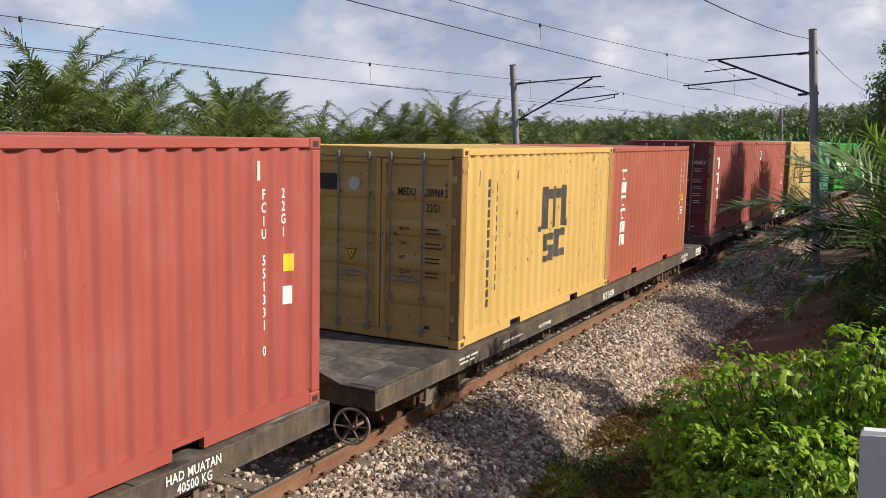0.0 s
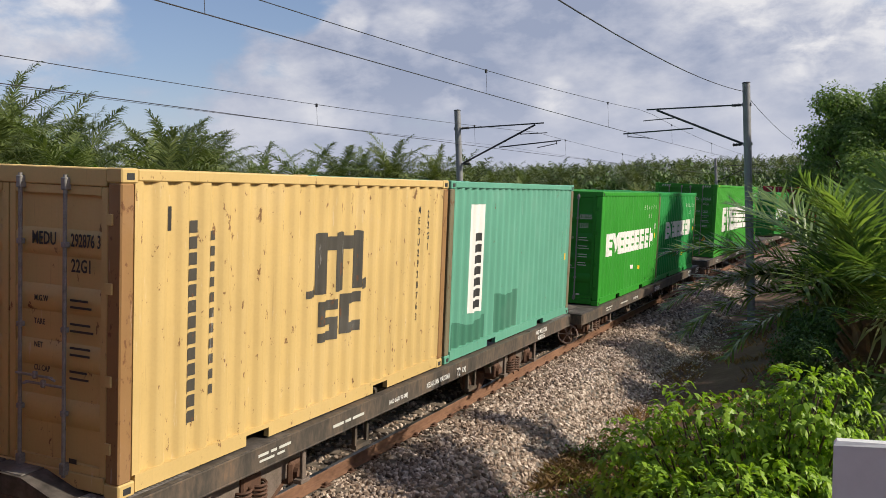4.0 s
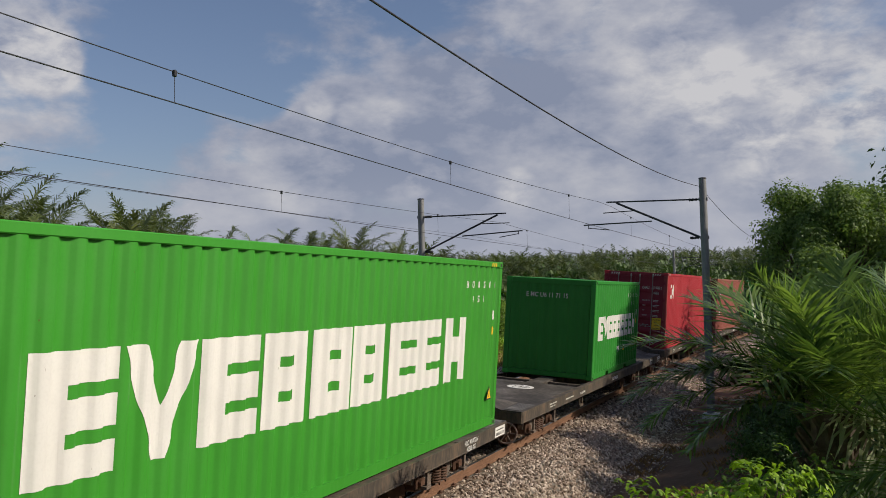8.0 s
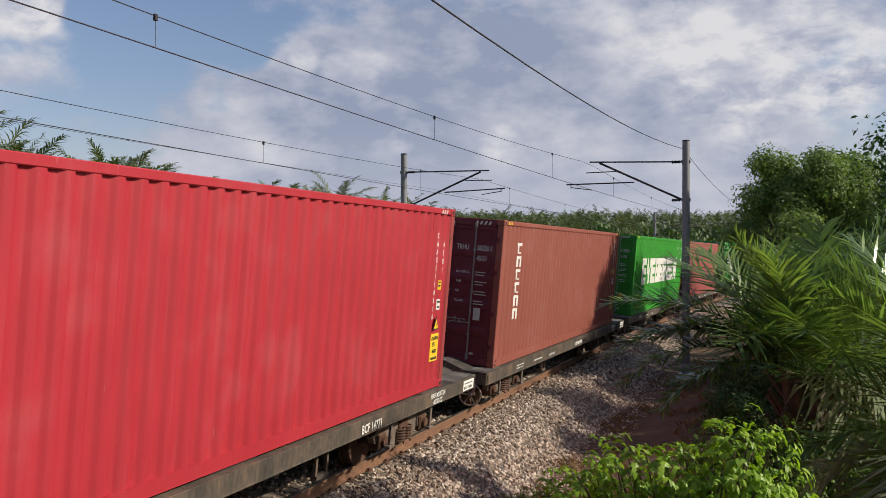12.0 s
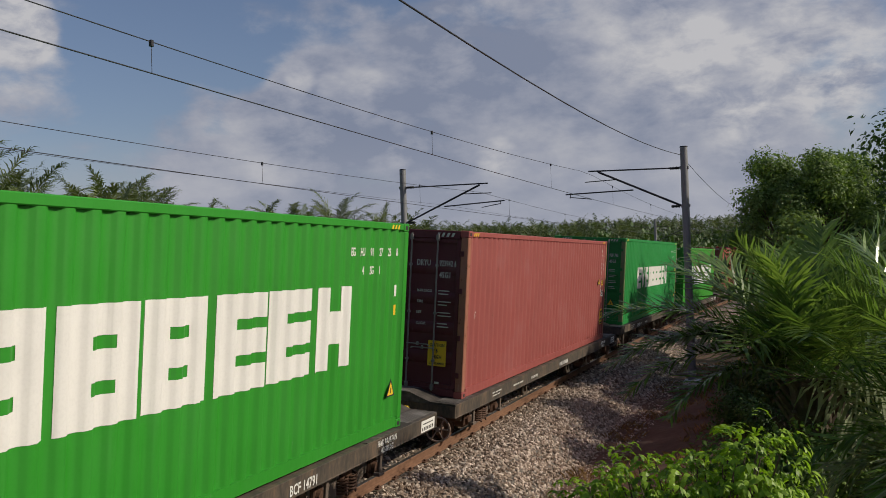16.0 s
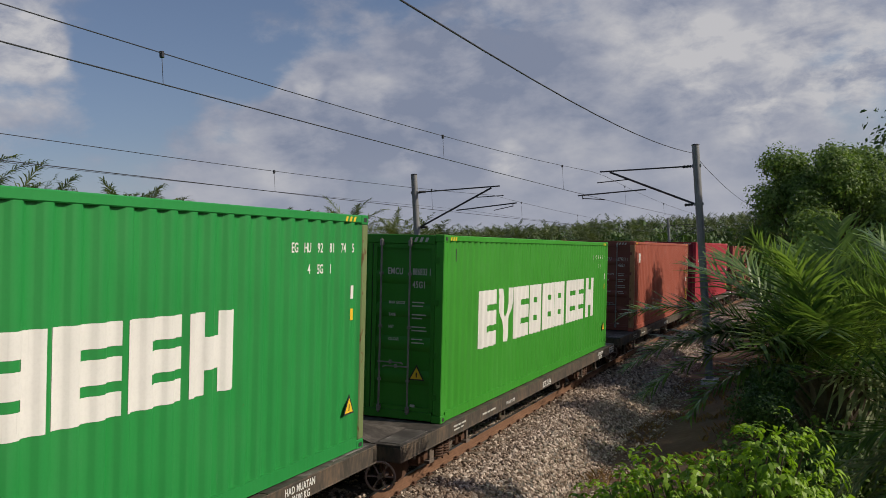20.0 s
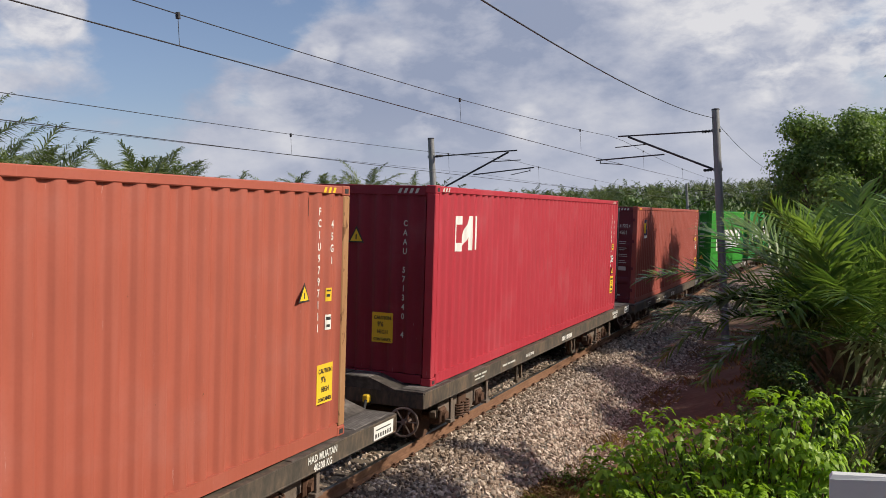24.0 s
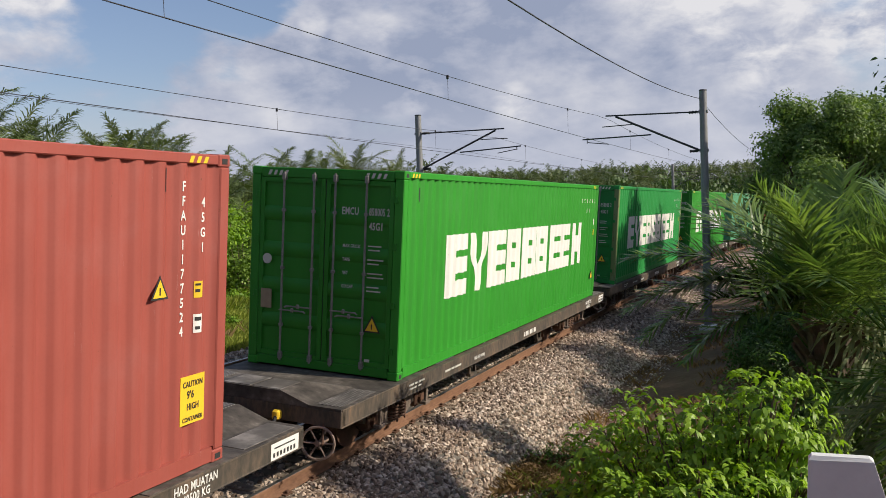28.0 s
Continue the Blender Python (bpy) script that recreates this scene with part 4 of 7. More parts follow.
def build_containers():
    # first wagon in view
    t = container("faded brick-red corrugated steel container with a white number", ("faded_brick_red", (0.33, 0.079, 0.062)), L20, LOW, True, 0.4)
    column(t, L20, LOW, "FCIU 551331 0", L20 - 0.80, LOW - 0.55, 0.125, WHITE, 0.118)
    column(t, L20, LOW, "22G1", L20 - 0.48, LOW - 0.55, 0.125, WHITE, 0.118)
    sticker(t, L20 - 0.52, 1.36, 0.11, 0.16, YELLOW)
    sticker(t, L20 - 0.53, 1.05, 0.10, 0.17, WHITE)
    sticker(t, L20 - 0.93, LOW - 0.38, 0.08, 0.17, PALE, "dark vent cover")
    place(t, 0.98)
    # yellow and rust red
    for u, shade, other in ((10.06, (0.56, 0.375, 0.125), "289968 2"), (38.55, (0.56, 0.40, 0.16), "292876 3")):
        t = container("worn yellow corrugated steel container with black emblem", ("worn_yellow" if u < 20 else "dull_yellow", shade), L20, LOW, True, 0.75)
        d = Decal(L20, LOW)
        m0 = 2.80
        for k in range(3):
            d.band(m0 + k * 0.37, m0 + k * 0.37 + 0.2, 1.33, lambda y, c=m0 + k * 0.37 + 0.1: 1.99 - 1.2 * (y - c) ** 2)
        d.band(m0 + 0.2, m0 + 0.37, 1.79, 1.94)
        d.band(m0 + 0.57, m0 + 0.74, 1.79, 1.94)
        d.band(m0 - 0.2, m0 - 0.01, 1.31, 1.39)
        d.band(m0 + 0.95, m0 + 1.1, 1.31, 1.43)
        for y0, y1, z0, z1 in ((0.06, 0.42, 1.14, 1.25), (0.06, 0.17, 1.06, 1.14), (0.06, 0.42, 0.98, 1.06), (0.31, 0.42, 0.91, 0.98), (0.06, 0.42, 0.81, 0.91),
                               (0.52, 0.66, 0.84, 1.29), (0.66, 0.92, 1.17, 1.29), (0.66, 0.92, 0.84, 0.96)):
            d.band(m0 + y0, m0 + y1, z0, z1)
        part("emblem", d.s, CHARCOAL, t, "worn black painted shipping emblem")
        d2 = Decal(L20, LOW)
        for i in range(13):
            d2.band(0.78, 0.92, 0.42 + i * 0.137, 0.42 + i * 0.137 + 0.105)
        for i in range(11):
            d2.band(1.06, 1.16, 0.62 + i * 0.137, 0.62 + i * 0.137 + 0.085)
        part("name_columns", d2.s, CHARCOAL, t, "two columns of plain black marks")
        door_marks(t, LOW, "MEDU", other, "22G1", BLACK, ("M.G.W", "TARE", "NET", "CU.CAP"))
        s = flat(-0.98, -0.70, 1.98, 2.2, 0.006)
        part("door_emblem", s, BLACK, t, "black door emblem")
        column(t, L20, LOW, ("MEDU" + other).replace(" ", ""), L20 - 0.76, LOW - 0.44, 0.13, BLACK, 0.14)
        column(t, L20, LOW, "22G1", L20 - 0.48, LOW - 0.5, 0.135, BLACK, 0.145)
        part("round_sticker", Shape().tube((-0.42, 0.008, 2.08), (-0.42, 0.002, 2.08), 0.09, n=16), PALE, t)
        tri_sign(t, Matrix.Translation((-0.46, 0.008, 1.18)) @ END @ pose(0, 0, 0, 0, 0, 180), 0.13)
        sticker(t, 0.55, LOW - 0.5, 0.05, 0.2, BLACK, "dark vent cover")
        place(t, u)
    t = container("weathered rust-red corrugated steel container with a vertical inscription", ("weathered_orange_red", (0.36, 0.105, 0.068)), L20, LOW, True, 0.4)
    d = Decal(L20, LOW)
    for i in range(6):
        z = 2.16 - i * 0.255
        d.band(0.70, 1.00, z - 0.055, z)
        d.band(0.80, 0.90, z - 0.205, z - 0.055)
        if i in (1, 4, 5):
            d.band(0.70, 0.78, z - 0.205, z - 0.055)
            d.band(0.92, 1.00, z - 0.205, z - 0.055)
        else:
            d.band(0.75, 0.95, z - 0.205, z - 0.175)
    part("inscription", d.s, WHITE, t, "white vertical block inscription")
    red_side_marks(t, L20, LOW, "TRHU 228614 5", "22G1", False)
    place(t, 16.1)
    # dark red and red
    t = container("dark maroon corrugated steel container with a white inscription", ("maroon", (0.31, 0.088, 0.076)), L20, LOW, True, 0.5, end_shade_rgb=(0.17, 0.034, 0.042))
    d = Decal(L20, LOW)
    for i in range(3):
        z = 1.86 - i * 0.42
        d.band(0.62, 0.92, z + 0.22, z + 0.29)
        d.band(0.68, 0.77, z - 0.02, z + 0.22)
        d.band(0.77, 0.92, z - 0.02, z + 0.05)
        if i == 1:
            d.band(0.86, 0.92, z + 0.05, z + 0.22)
    part("inscription", d.s, WHITE, t, "white vertical block inscription")
    d = Decal(L20, LOW)
    d.band(2.35, 3.45, 0.36, 1.02)
    d.band(3.47, 4.5, 0.72, 1.16)
    part("repainted_patch", d.s, paint("maroon_patch", (0.23, 0.052, 0.050), 0.3), t, "darker repainted patches")
    door_marks(t, LOW, "TGHU", "016482 0", "22G1", PALE)
    part("door_emblem", flat(-0.95, -0.62, 2.0, 2.16, 0.006), PALE, t, "pale door inscription")
    place(t, 25.05)
    t = container("dusty red corrugated steel container", ("dusty_red", (0.36, 0.105, 0.075)), L20, LOW, True, 0.4)
    red_side_marks(t, L20, LOW, "  ", "22G1", False)
    sticker(t, 0.75, 1.98, 0.24, 0.30, WHITE, "white-edged emblem")
    sticker(t, 0.78, 2.06, 0.18, 0.19, BLUE, "navy field of the emblem").location.x = 0.002
    d = Decal(L20, LOW)
    d.band(3.0, 4.4, 0.75, 1.25)
    part("repainted_patch", d.s, paint("dusty_patch", (0.28, 0.075, 0.055), 0.3), t, "darker repainted patch")
    place(t, 31.2)
    # teal
    t = container("pale teal corrugated steel container with rust and a repainted patch", ("pale_teal", (0.115, 0.335, 0.238)), L20, LOW, True, 0.42)
    d = Decal(L20, LOW)
    d.band(0.86, 1.36, 0.62, 2.25)
    part("name_panel", d.s, WHITE, t, "white painted name panel")
    d = Decal(L20, LOW)
    for i in range(7):
        d.band(0.98, 1.24, 0.68 + i * 0.17, 0.68 + i * 0.17 + 0.12)
    part("name_marks", d.s, BLACK, t, "plain black marks on the panel").location.x = 0.002
    d = Decal(L20, LOW)
    d.band(0.2, 1.5, 0.18, lambda y: 0.50 + 0.05 * math.sin(5 * y))
    d.band(1.9, 2.95, 0.18, lambda y: 0.78 + 0.03 * math.sin(7 * y))
    part("repainted_patch", d.s, paint("dark_teal_patch", (0.055, 0.19, 0.125), 0.1), t, "darker green repainted patch")
    dash_column(t, L20 - 0.86, LOW - 0.42, 0.9, 0.05, WHITE, 12)
    dash_column(t, L20 - 0.62, LOW - 0.9, 1.25, 0.05, WHITE, 4)
    for z, mt in ((2.0, WHITE), (1.82, WHITE), (1.6, WHITE), (1.1, WHITE), (1.12, YELLOW)):
        sticker(t, L20 - 0.34 if mt is WHITE and z > 1.2 else L20 - (0.62 if mt is WHITE else 0.42), z, 0.08, 0.13, mt)
    sticker(t, L20 - 0.6, LOW - 0.42, 0.035, 0.2, BLACK, "dark vent cover")
    place(t, 44.7)
    # the green ones
    g1, g2, g3, g4 = ("leaf_green", (0.030, 0.27, 0.022)), ("sea_green", (0.020, 0.27, 0.060)), ("grass_green", (0.045, 0.29, 0.025)), ("deep_green", (0.020, 0.26, 0.055))
    evergreen(53.08, L20, LOW, g1, "6283585", "22G1", "EMCU 62 83 58 5")
    evergreen(59.2, L20, LOW, g2, "", "22G1", "EGHU 35 26 24 8", h=0.5, wide=(1.2, 3.95), z0=1.2)
    evergreen(69.73, L40, TALL, g3, "8325611", "45G1", "EMCU 83 25 61 1")
    evergreen(89.5, L20, LOW, ("leaf_green_light", (0.028, 0.25, 0.03)), "6117115", "22G1", "EMCU 61 17 11 5", door=False, h=0.64, z0=0.99)
    for u, num, door in ((101.16, "515081 0", True), (207.6, "571340 4", False)):
        t = container("crimson corrugated steel container with a white emblem", ("crimson" if u < 150 else "bright_crimson", (0.40, 0.028, 0.040) if u < 150 else (0.41, 0.034, 0.052)), L40, TALL, door, 0.25, end_shade_rgb=(0.22, 0.014, 0.030))
        d = Decal(L40, TALL)
        y0 = 0.80
        z0, z1 = 1.92, 2.46
        d.band(y0, y0 + 0.11, z0, z1)
        d.band(y0 + 0.11, y0 + 0.34, z1 - 0.13, z1)
        d.band(y0 + 0.11, y0 + 0.28, z0, z0 + 0.13)
        d.band(y0 + 0.28, y0 + 0.58, lambda y: z0 + (y - y0 - 0.28) * 0.9, lambda y: min(z1, z0 + 0.14 + (y - y0 - 0.28) * 1.5))
        d.band(y0 + 0.58, y0 + 0.72, z0, z1)
        d.band(y0 + 0.82, y0 + 0.96, z0, z1)
        part("emblem", d.s, WHITE, t, "white painted emblem")
        if door:
            door_marks(t, TALL, "CAAU", num, "45G1", PALE)
            for x0, x1, za, zb in ((-1.0, -0.95, 2.06, 2.30), (-0.95, -0.86, 2.25, 2.30), (-0.95, -0.86, 2.06, 2.11), (-0.83, -0.73, 2.06, 2.20), (-0.73, -0.67, 2.06, 2.30), (-0.63, -0.58, 2.06, 2.30)):
                part("door_emblem", flat(x0, x1, za, zb, 0.006), PALE, t, "pale bar of the door emblem")
            caution(t, Matrix.Translation((0.86, 0.004, 0.95)) @ END)
            tri_sign(t, Matrix.Translation((-0.36, 0.006, 1.28)) @ END, 0.18)
            part("round_sticker", Shape().tube((-0.86, 0.008, 1.42), (-0.86, 0.002, 1.42), 0.07, n=16), PALE, t)
            part("plate", flat(-0.98, -0.80, 0.92, 1.18, 0.006), PALE, t, "dull data plate")
        else:
            tri_sign(t, Matrix.Translation((-0.05, 0.004, 2.05)) @ END, 0.2)
            for i, ch in enumerate("CAAU 571340 4"):
                if ch != " ":
                    text_part(ch, 0.12, PALE, t, Matrix.Translation((0.72, 0.004, 2.3 - i * 0.135)) @ END)
            caution(t, Matrix.Translation((0.42, 0.004, 0.8)) @ END)
        red_side_marks(t, L40, TALL, "CAAU " + num, "45G1", True, True)
        place(t, u)
    t = container("brown-red corrugated steel container with a vertical inscription", ("brown_red", (0.28, 0.085, 0.062)), L40, TALL, True, 0.35, end_shade_rgb=(0.145, 0.026, 0.036))
    d = Decal(L40, TALL)
    for i in range(6):
        z = 2.46 - i * 0.27
        d.band(1.0, 1.34, z - 0.06, z)
        d.band(1.12, 1.22, z - 0.22, z - 0.06)
        if i in (1, 4, 5):
            d.band(1.0, 1.09, z - 0.22, z - 0.06)
            d.band(1.25, 1.34, z - 0.22, z - 0.06)
        else:
            d.band(1.06, 1.28, z - 0.22, z - 0.19)
    part("inscription", d.s, WHITE, t, "white vertical block inscription")
    door_marks(t, TALL, "TRHU", "585236 0", "45G1", PALE)
    part("round_sticker", Shape().tube((-0.92, 0.008, 2.42), (-0.92, 0.002, 2.42), 0.075, n=16), PALE, t)
    part("data_plate", flat(-1.0, -0.85, 0.92, 1.2, 0.004), BRASS, t, "dull tan data plate")
    tri_sign(t, Matrix.Translation((-0.46, 0.006, 1.2)) @ END, 0.18)
    part("label_plate", flat(0.72, 0.86, 0.9, 1.14, 0.004), PALE, t, "pale label plate")
    part("door_emblem", flat(-0.52, -0.32, 1.98, 2.28, 0.006), PALE, t, "pale door emblem")
    part("torn_seal_bag", Shape().box(-0.30, -0.10, -0.03, 0.0, 0.78, 0.86, 0.02).box(-0.2, -0.06, -0.035, -0.005, 0.84, 1.02, 0.02), WHITE, t, "torn white plastic wrapping on the handle")
    red_side_marks(t, L40, TALL, "TRHU 585236 0", "45G1")
    place(t, 116.2)
    evergreen(131.74, L40, TALL, g1, "9127238", "45G1", "EGHU 91 27 23 8", wide=(1.62, 8.9), z0=1.18)
    t = container("dusty rose-red corrugated steel container", ("dusty_rose_red", (0.33, 0.088, 0.078)), L40, TALL, True, 0.4, end_shade_rgb=(0.11, 0.024, 0.034))
    door_marks(t, TALL, "DRYU", "923942 6", "45G1", PALE, ("MAX.GROSS", "TARE", "NET", "CU.CAP."))
    caution(t, Matrix.Translation((0.72, 0.004, 0.75)) @ END)
    tri_sign(t, Matrix.Translation((-0.3, 0.006, 0.9)) @ END, 0.22)
    part("round_sticker", Shape().tube((-0.2, 0.008, 1.5), (-0.2, 0.002, 1.5), 0.06, n=16), BLUE, t)
    red_side_marks(t, L40, TALL, "DRYU 923942 6", "45G1")
    wall_sign(t, L40, "T", 0.66, 1.35, 0.17, WHITE)
    place(t, 146.6)
    evergreen(161.87, L40, TALL, g4, "9281745", "45G1", "EGHU 92 81 74 5", h=0.76, wide=(2.46, 6.98), z0=1.24)
    evergreen(176.7, L40, TALL, g3, "886833 1", "45G1", "EMCU 88 68 33 1")
    t = container("brown-orange corrugated steel container", ("brown_orange", (0.36, 0.095, 0.062)), L40, TALL, True, 0.3, end_shade_rgb=(0.18, 0.055, 0.04))
    door_marks(t, TALL, "FCIU", "979711 1", "45G1", PALE)
    d = Decal(L40, TALL)
    d.band(0.9, 1.15, 2.2, 2.5)
    part("emblem", d.s, WHITE, t, "small white emblem")
    red_side_marks(t, L40, TALL, "FCIU 979711 1", "45G1")
    place(t, 192.85)
    t = container("weathered red corrugated steel container with a blue and yellow emblem", ("weathered_red", (0.32, 0.078, 0.060)), L40, TALL, True, 0.3, end_shade_rgb=(0.135, 0.026, 0.034))
    door_marks(t, TALL, "FFAU", "117752 4", "45G1", PALE, ("MAX.GROSS", "TARE", "MAX.CARGO", "CU.CAP."))
    d = Decal(L40, TALL)
    d.band(1.13, 1.52, 2.02, 2.5)
    part("emblem", d.s, BLUE, t, "blue emblem panel")
    d = Decal(L40, TALL)
    d.band(1.13, 1.52, 1.93, 2.015)
    part("emblem_bar", d.s, WHITE, t, "white bar")
    d = Decal(L40, TALL)
    d.band(1.2, 1.3, 2.08, 2.4)
    d.band(1.3, 1.46, 2.34, 2.44)
    d.band(1.3, 1.42, 2.2, 2.28)
    e = part("emblem_mark", d.s, YELLOW, t, "yellow mark")
    e.location.x = 0.003
    part("round_sticker", Shape().tube((0.40, 0.008, 1.98), (0.40, 0.002, 1.98), 0.075, n=16), PALE, t)
    panel = part("door_emblem", flat(-1.02, -0.68, 1.90, 2.34, 0.006), WHITE, t, "white-edged navy emblem")
    part("emblem_field", flat(-1.005, -0.695, 1.98, 2.325, 0.001), BLUE, panel, "navy field")
    for x0, x1, za, zb in ((-0.95, -0.86, 2.02, 2.20), (-0.90, -0.74, 2.20, 2.27), (-0.88, -0.76, 2.10, 2.16)):
        part("emblem_mark", flat(x0, x1, za, zb, -0.004), YELLOW, panel, "yellow mark")
    caution(t, Matrix.Translation((-0.86, 0.004, 1.42)) @ END @ Matrix.Diagonal((1, 0.85, 1, 1)))
    tri_sign(t, Matrix.Translation((-0.34, 0.006, 1.30)) @ END, 0.19)
    part("data_plate", flat(-1.04, -0.88, 0.86, 1.14, 0.004), BRASS, t, "dull tan data plate")
    part("label_plate", flat(0.70, 0.92, 0.98, 1.10, 0.004), PALE, t, "pale label plate")
    red_side_marks(t, L40, TALL, "FFAU 117752 4", "45G1")
    place(t, 222.53)
    evergreen(238.72, L40, TALL, g1, "858005 2", "45G1", "EMCU 85 80 05 2")
    evergreen(253.6, L40, TALL, g4, "858005 2", "45G1", "EMCU 85 80 05 2")
    evergreen(268.9, L40, TALL, g1, "858005 2", "45G1", "EMCU 85 80 05 2")
    place(container("pale green corrugated steel container", ("pale_green", (0.10, 0.33, 0.17)), L40, TALL, True, 0.2), 284.4)
    place(container("red corrugated steel container", ("far_red", (0.36, 0.07, 0.05)), L40, TALL, True, 0.3), 299.8)
    evergreen(315.2, L40, TALL, g2, "858005 2", "45G1", "EMCU 85 80 05 2")
    place(container("red corrugated steel container", ("far_red", (0.36, 0.07, 0.05)), L40, TALL, True, 0.3), 330.6)


build_containers()

# ---------------------------------------------------------------- wagons
WHEEL_IRON = plain("pale_iron", [(0.3, (0.16, 0.11, 0.09)), (0.7, (0.30, 0.22, 0.18))], 6.0, 0.7)
BRACE = plain("dusty_steel", [(0.3, (0.09, 0.07, 0.055)), (0.6, (0.18, 0.14, 0.115)), (0.85, (0.30, 0.24, 0.2))], 6.0, 0.8)
WAGONS = []          # (object, near end along the train, length)
DECK_Z = 0.985


def make_bogie(parent, y):
    if "side_frame" not in MESHES:
        s = Shape()
        s.add([(0, -1.05, 0.50), (0, -0.9, 0.60), (0, -0.45, 0.66), (0, 0.45, 0.66), (0, 0.9, 0.60), (0, 1.05, 0.50), (0, 1.0, 0.40), (0, 0.6, 0.36), (0, 0.36, 0.22), (0, -0.36, 0.22), (0, -0.6, 0.36), (0, -1.0, 0.40)], [])
        n = len(s.v)
        s.v = [(-0.05, p[1], p[2]) for p in s.v] + [(0.05, p[1], p[2]) for p in s.v]
        s.f = [tuple(range(n)), tuple(range(2 * n - 1, n - 1, -1))] + [(i, (i + 1) % n, n + (i + 1) % n, n + i) for i in range(n)]
        MESHES["side_frame"] = s.mesh("side_frame")
        s = Shape()
        for x in (-0.535, 0.535):
            s.tube((x - 0.06, 0, 0), (x + 0.06, 0, 0), 0.40, n=24)
            s.tube((x - 0.09 * (1 if x > 0 else -1) - 0.015, 0, 0), (x - 0.09 * (1 if x > 0 else -1) + 0.015, 0, 0), 0.43, n=24)
            s.tube((x - 0.075, 0, 0), (x + 0.075, 0, 0), 0.12, n=12)
        s.tube((-0.85, 0, 0), (0.85, 0, 0), 0.065, n=10)
        MESHES["wheelset"] = s.mesh("wheelset")
        s = Shape()
        turns = [(0.085 * math.cos(k * math.pi / 5), 0.085 * math.sin(k * math.pi / 5), k * 0.0043) for k in range(56)]
        rim = [(0.017 * math.cos(j * math.pi / 2.5), 0.017 * math.sin(j * math.pi / 2.5)) for j in range(5)]
        for k, (x, y2, z) in enumerate(turns):
            ca, sa = math.cos(k * math.pi / 5), math.sin(k * math.pi / 5)
            s.v += [(x + ca * a, y2 + sa * a, z + c) for a, c in rim]
        s.f = [(k * 5 + j, k * 5 + (j + 1) % 5, k * 5 + 5 + (j + 1) % 5, k * 5 + 5 + j) for k in range(55) for j in range(5)] + [(4, 3, 2, 1, 0), tuple(range(275, 280))]
        MESHES["spring"] = s.mesh("spring", True)
        MESHES["axle_box"] = Shape().box(-0.10, 0.10, -0.13, 0.13, -0.13, 0.13, 0.03).tube((0.08, 0, 0), (0.15, 0, 0), 0.10, 0.085, 12).mesh("axle_box")
        MESHES["bolster"] = Shape().box(-0.95, 0.95, -0.16, 0.16, 0.42, 0.62, 0.02).mesh("bolster")
        MESHES["brake_shoe"] = Shape().box(-0.06, 0.06, -0.03, 0.03, -0.16, 0.16, 0.01).mesh("brake_shoe")
    b = part("bogie", MESHES["bolster"], RUST, parent, "rusty two-axle bogie")
    b.location = (0, y, 0)
    for x in (-0.86, 0.86):
        o = part("side_frame", MESHES["side_frame"], BRACE, b)
        o.location.x = x
        for yy in (-0.13, 0.13):
            o = part("spring", MESHES["spring"], RUST, b, "rusty coil spring")
            o.location = (x * 1.08, yy, 0.26)
        for yy in (-0.8, 0.8):
            o = part("axle_box", MESHES["axle_box"], RUST, b)
            o.matrix_basis = Matrix.Translation((x, yy, 0.41)) @ Matrix.Diagonal((1 if x > 0 else -1, 1, 1, 1))
            o = part("brake_shoe", MESHES["brake_shoe"], RUST, b)
            o.location = (x * 0.62, yy * 0.4, 0.42)
    for yy in (-0.8, 0.8):
        o = part("wheelset", MESHES["wheelset"], RUST, b, "steel wheels on an axle")
        o.location = (0, yy, 0.40)
        WHEELS.append(o)
    return b


WHEELS = []


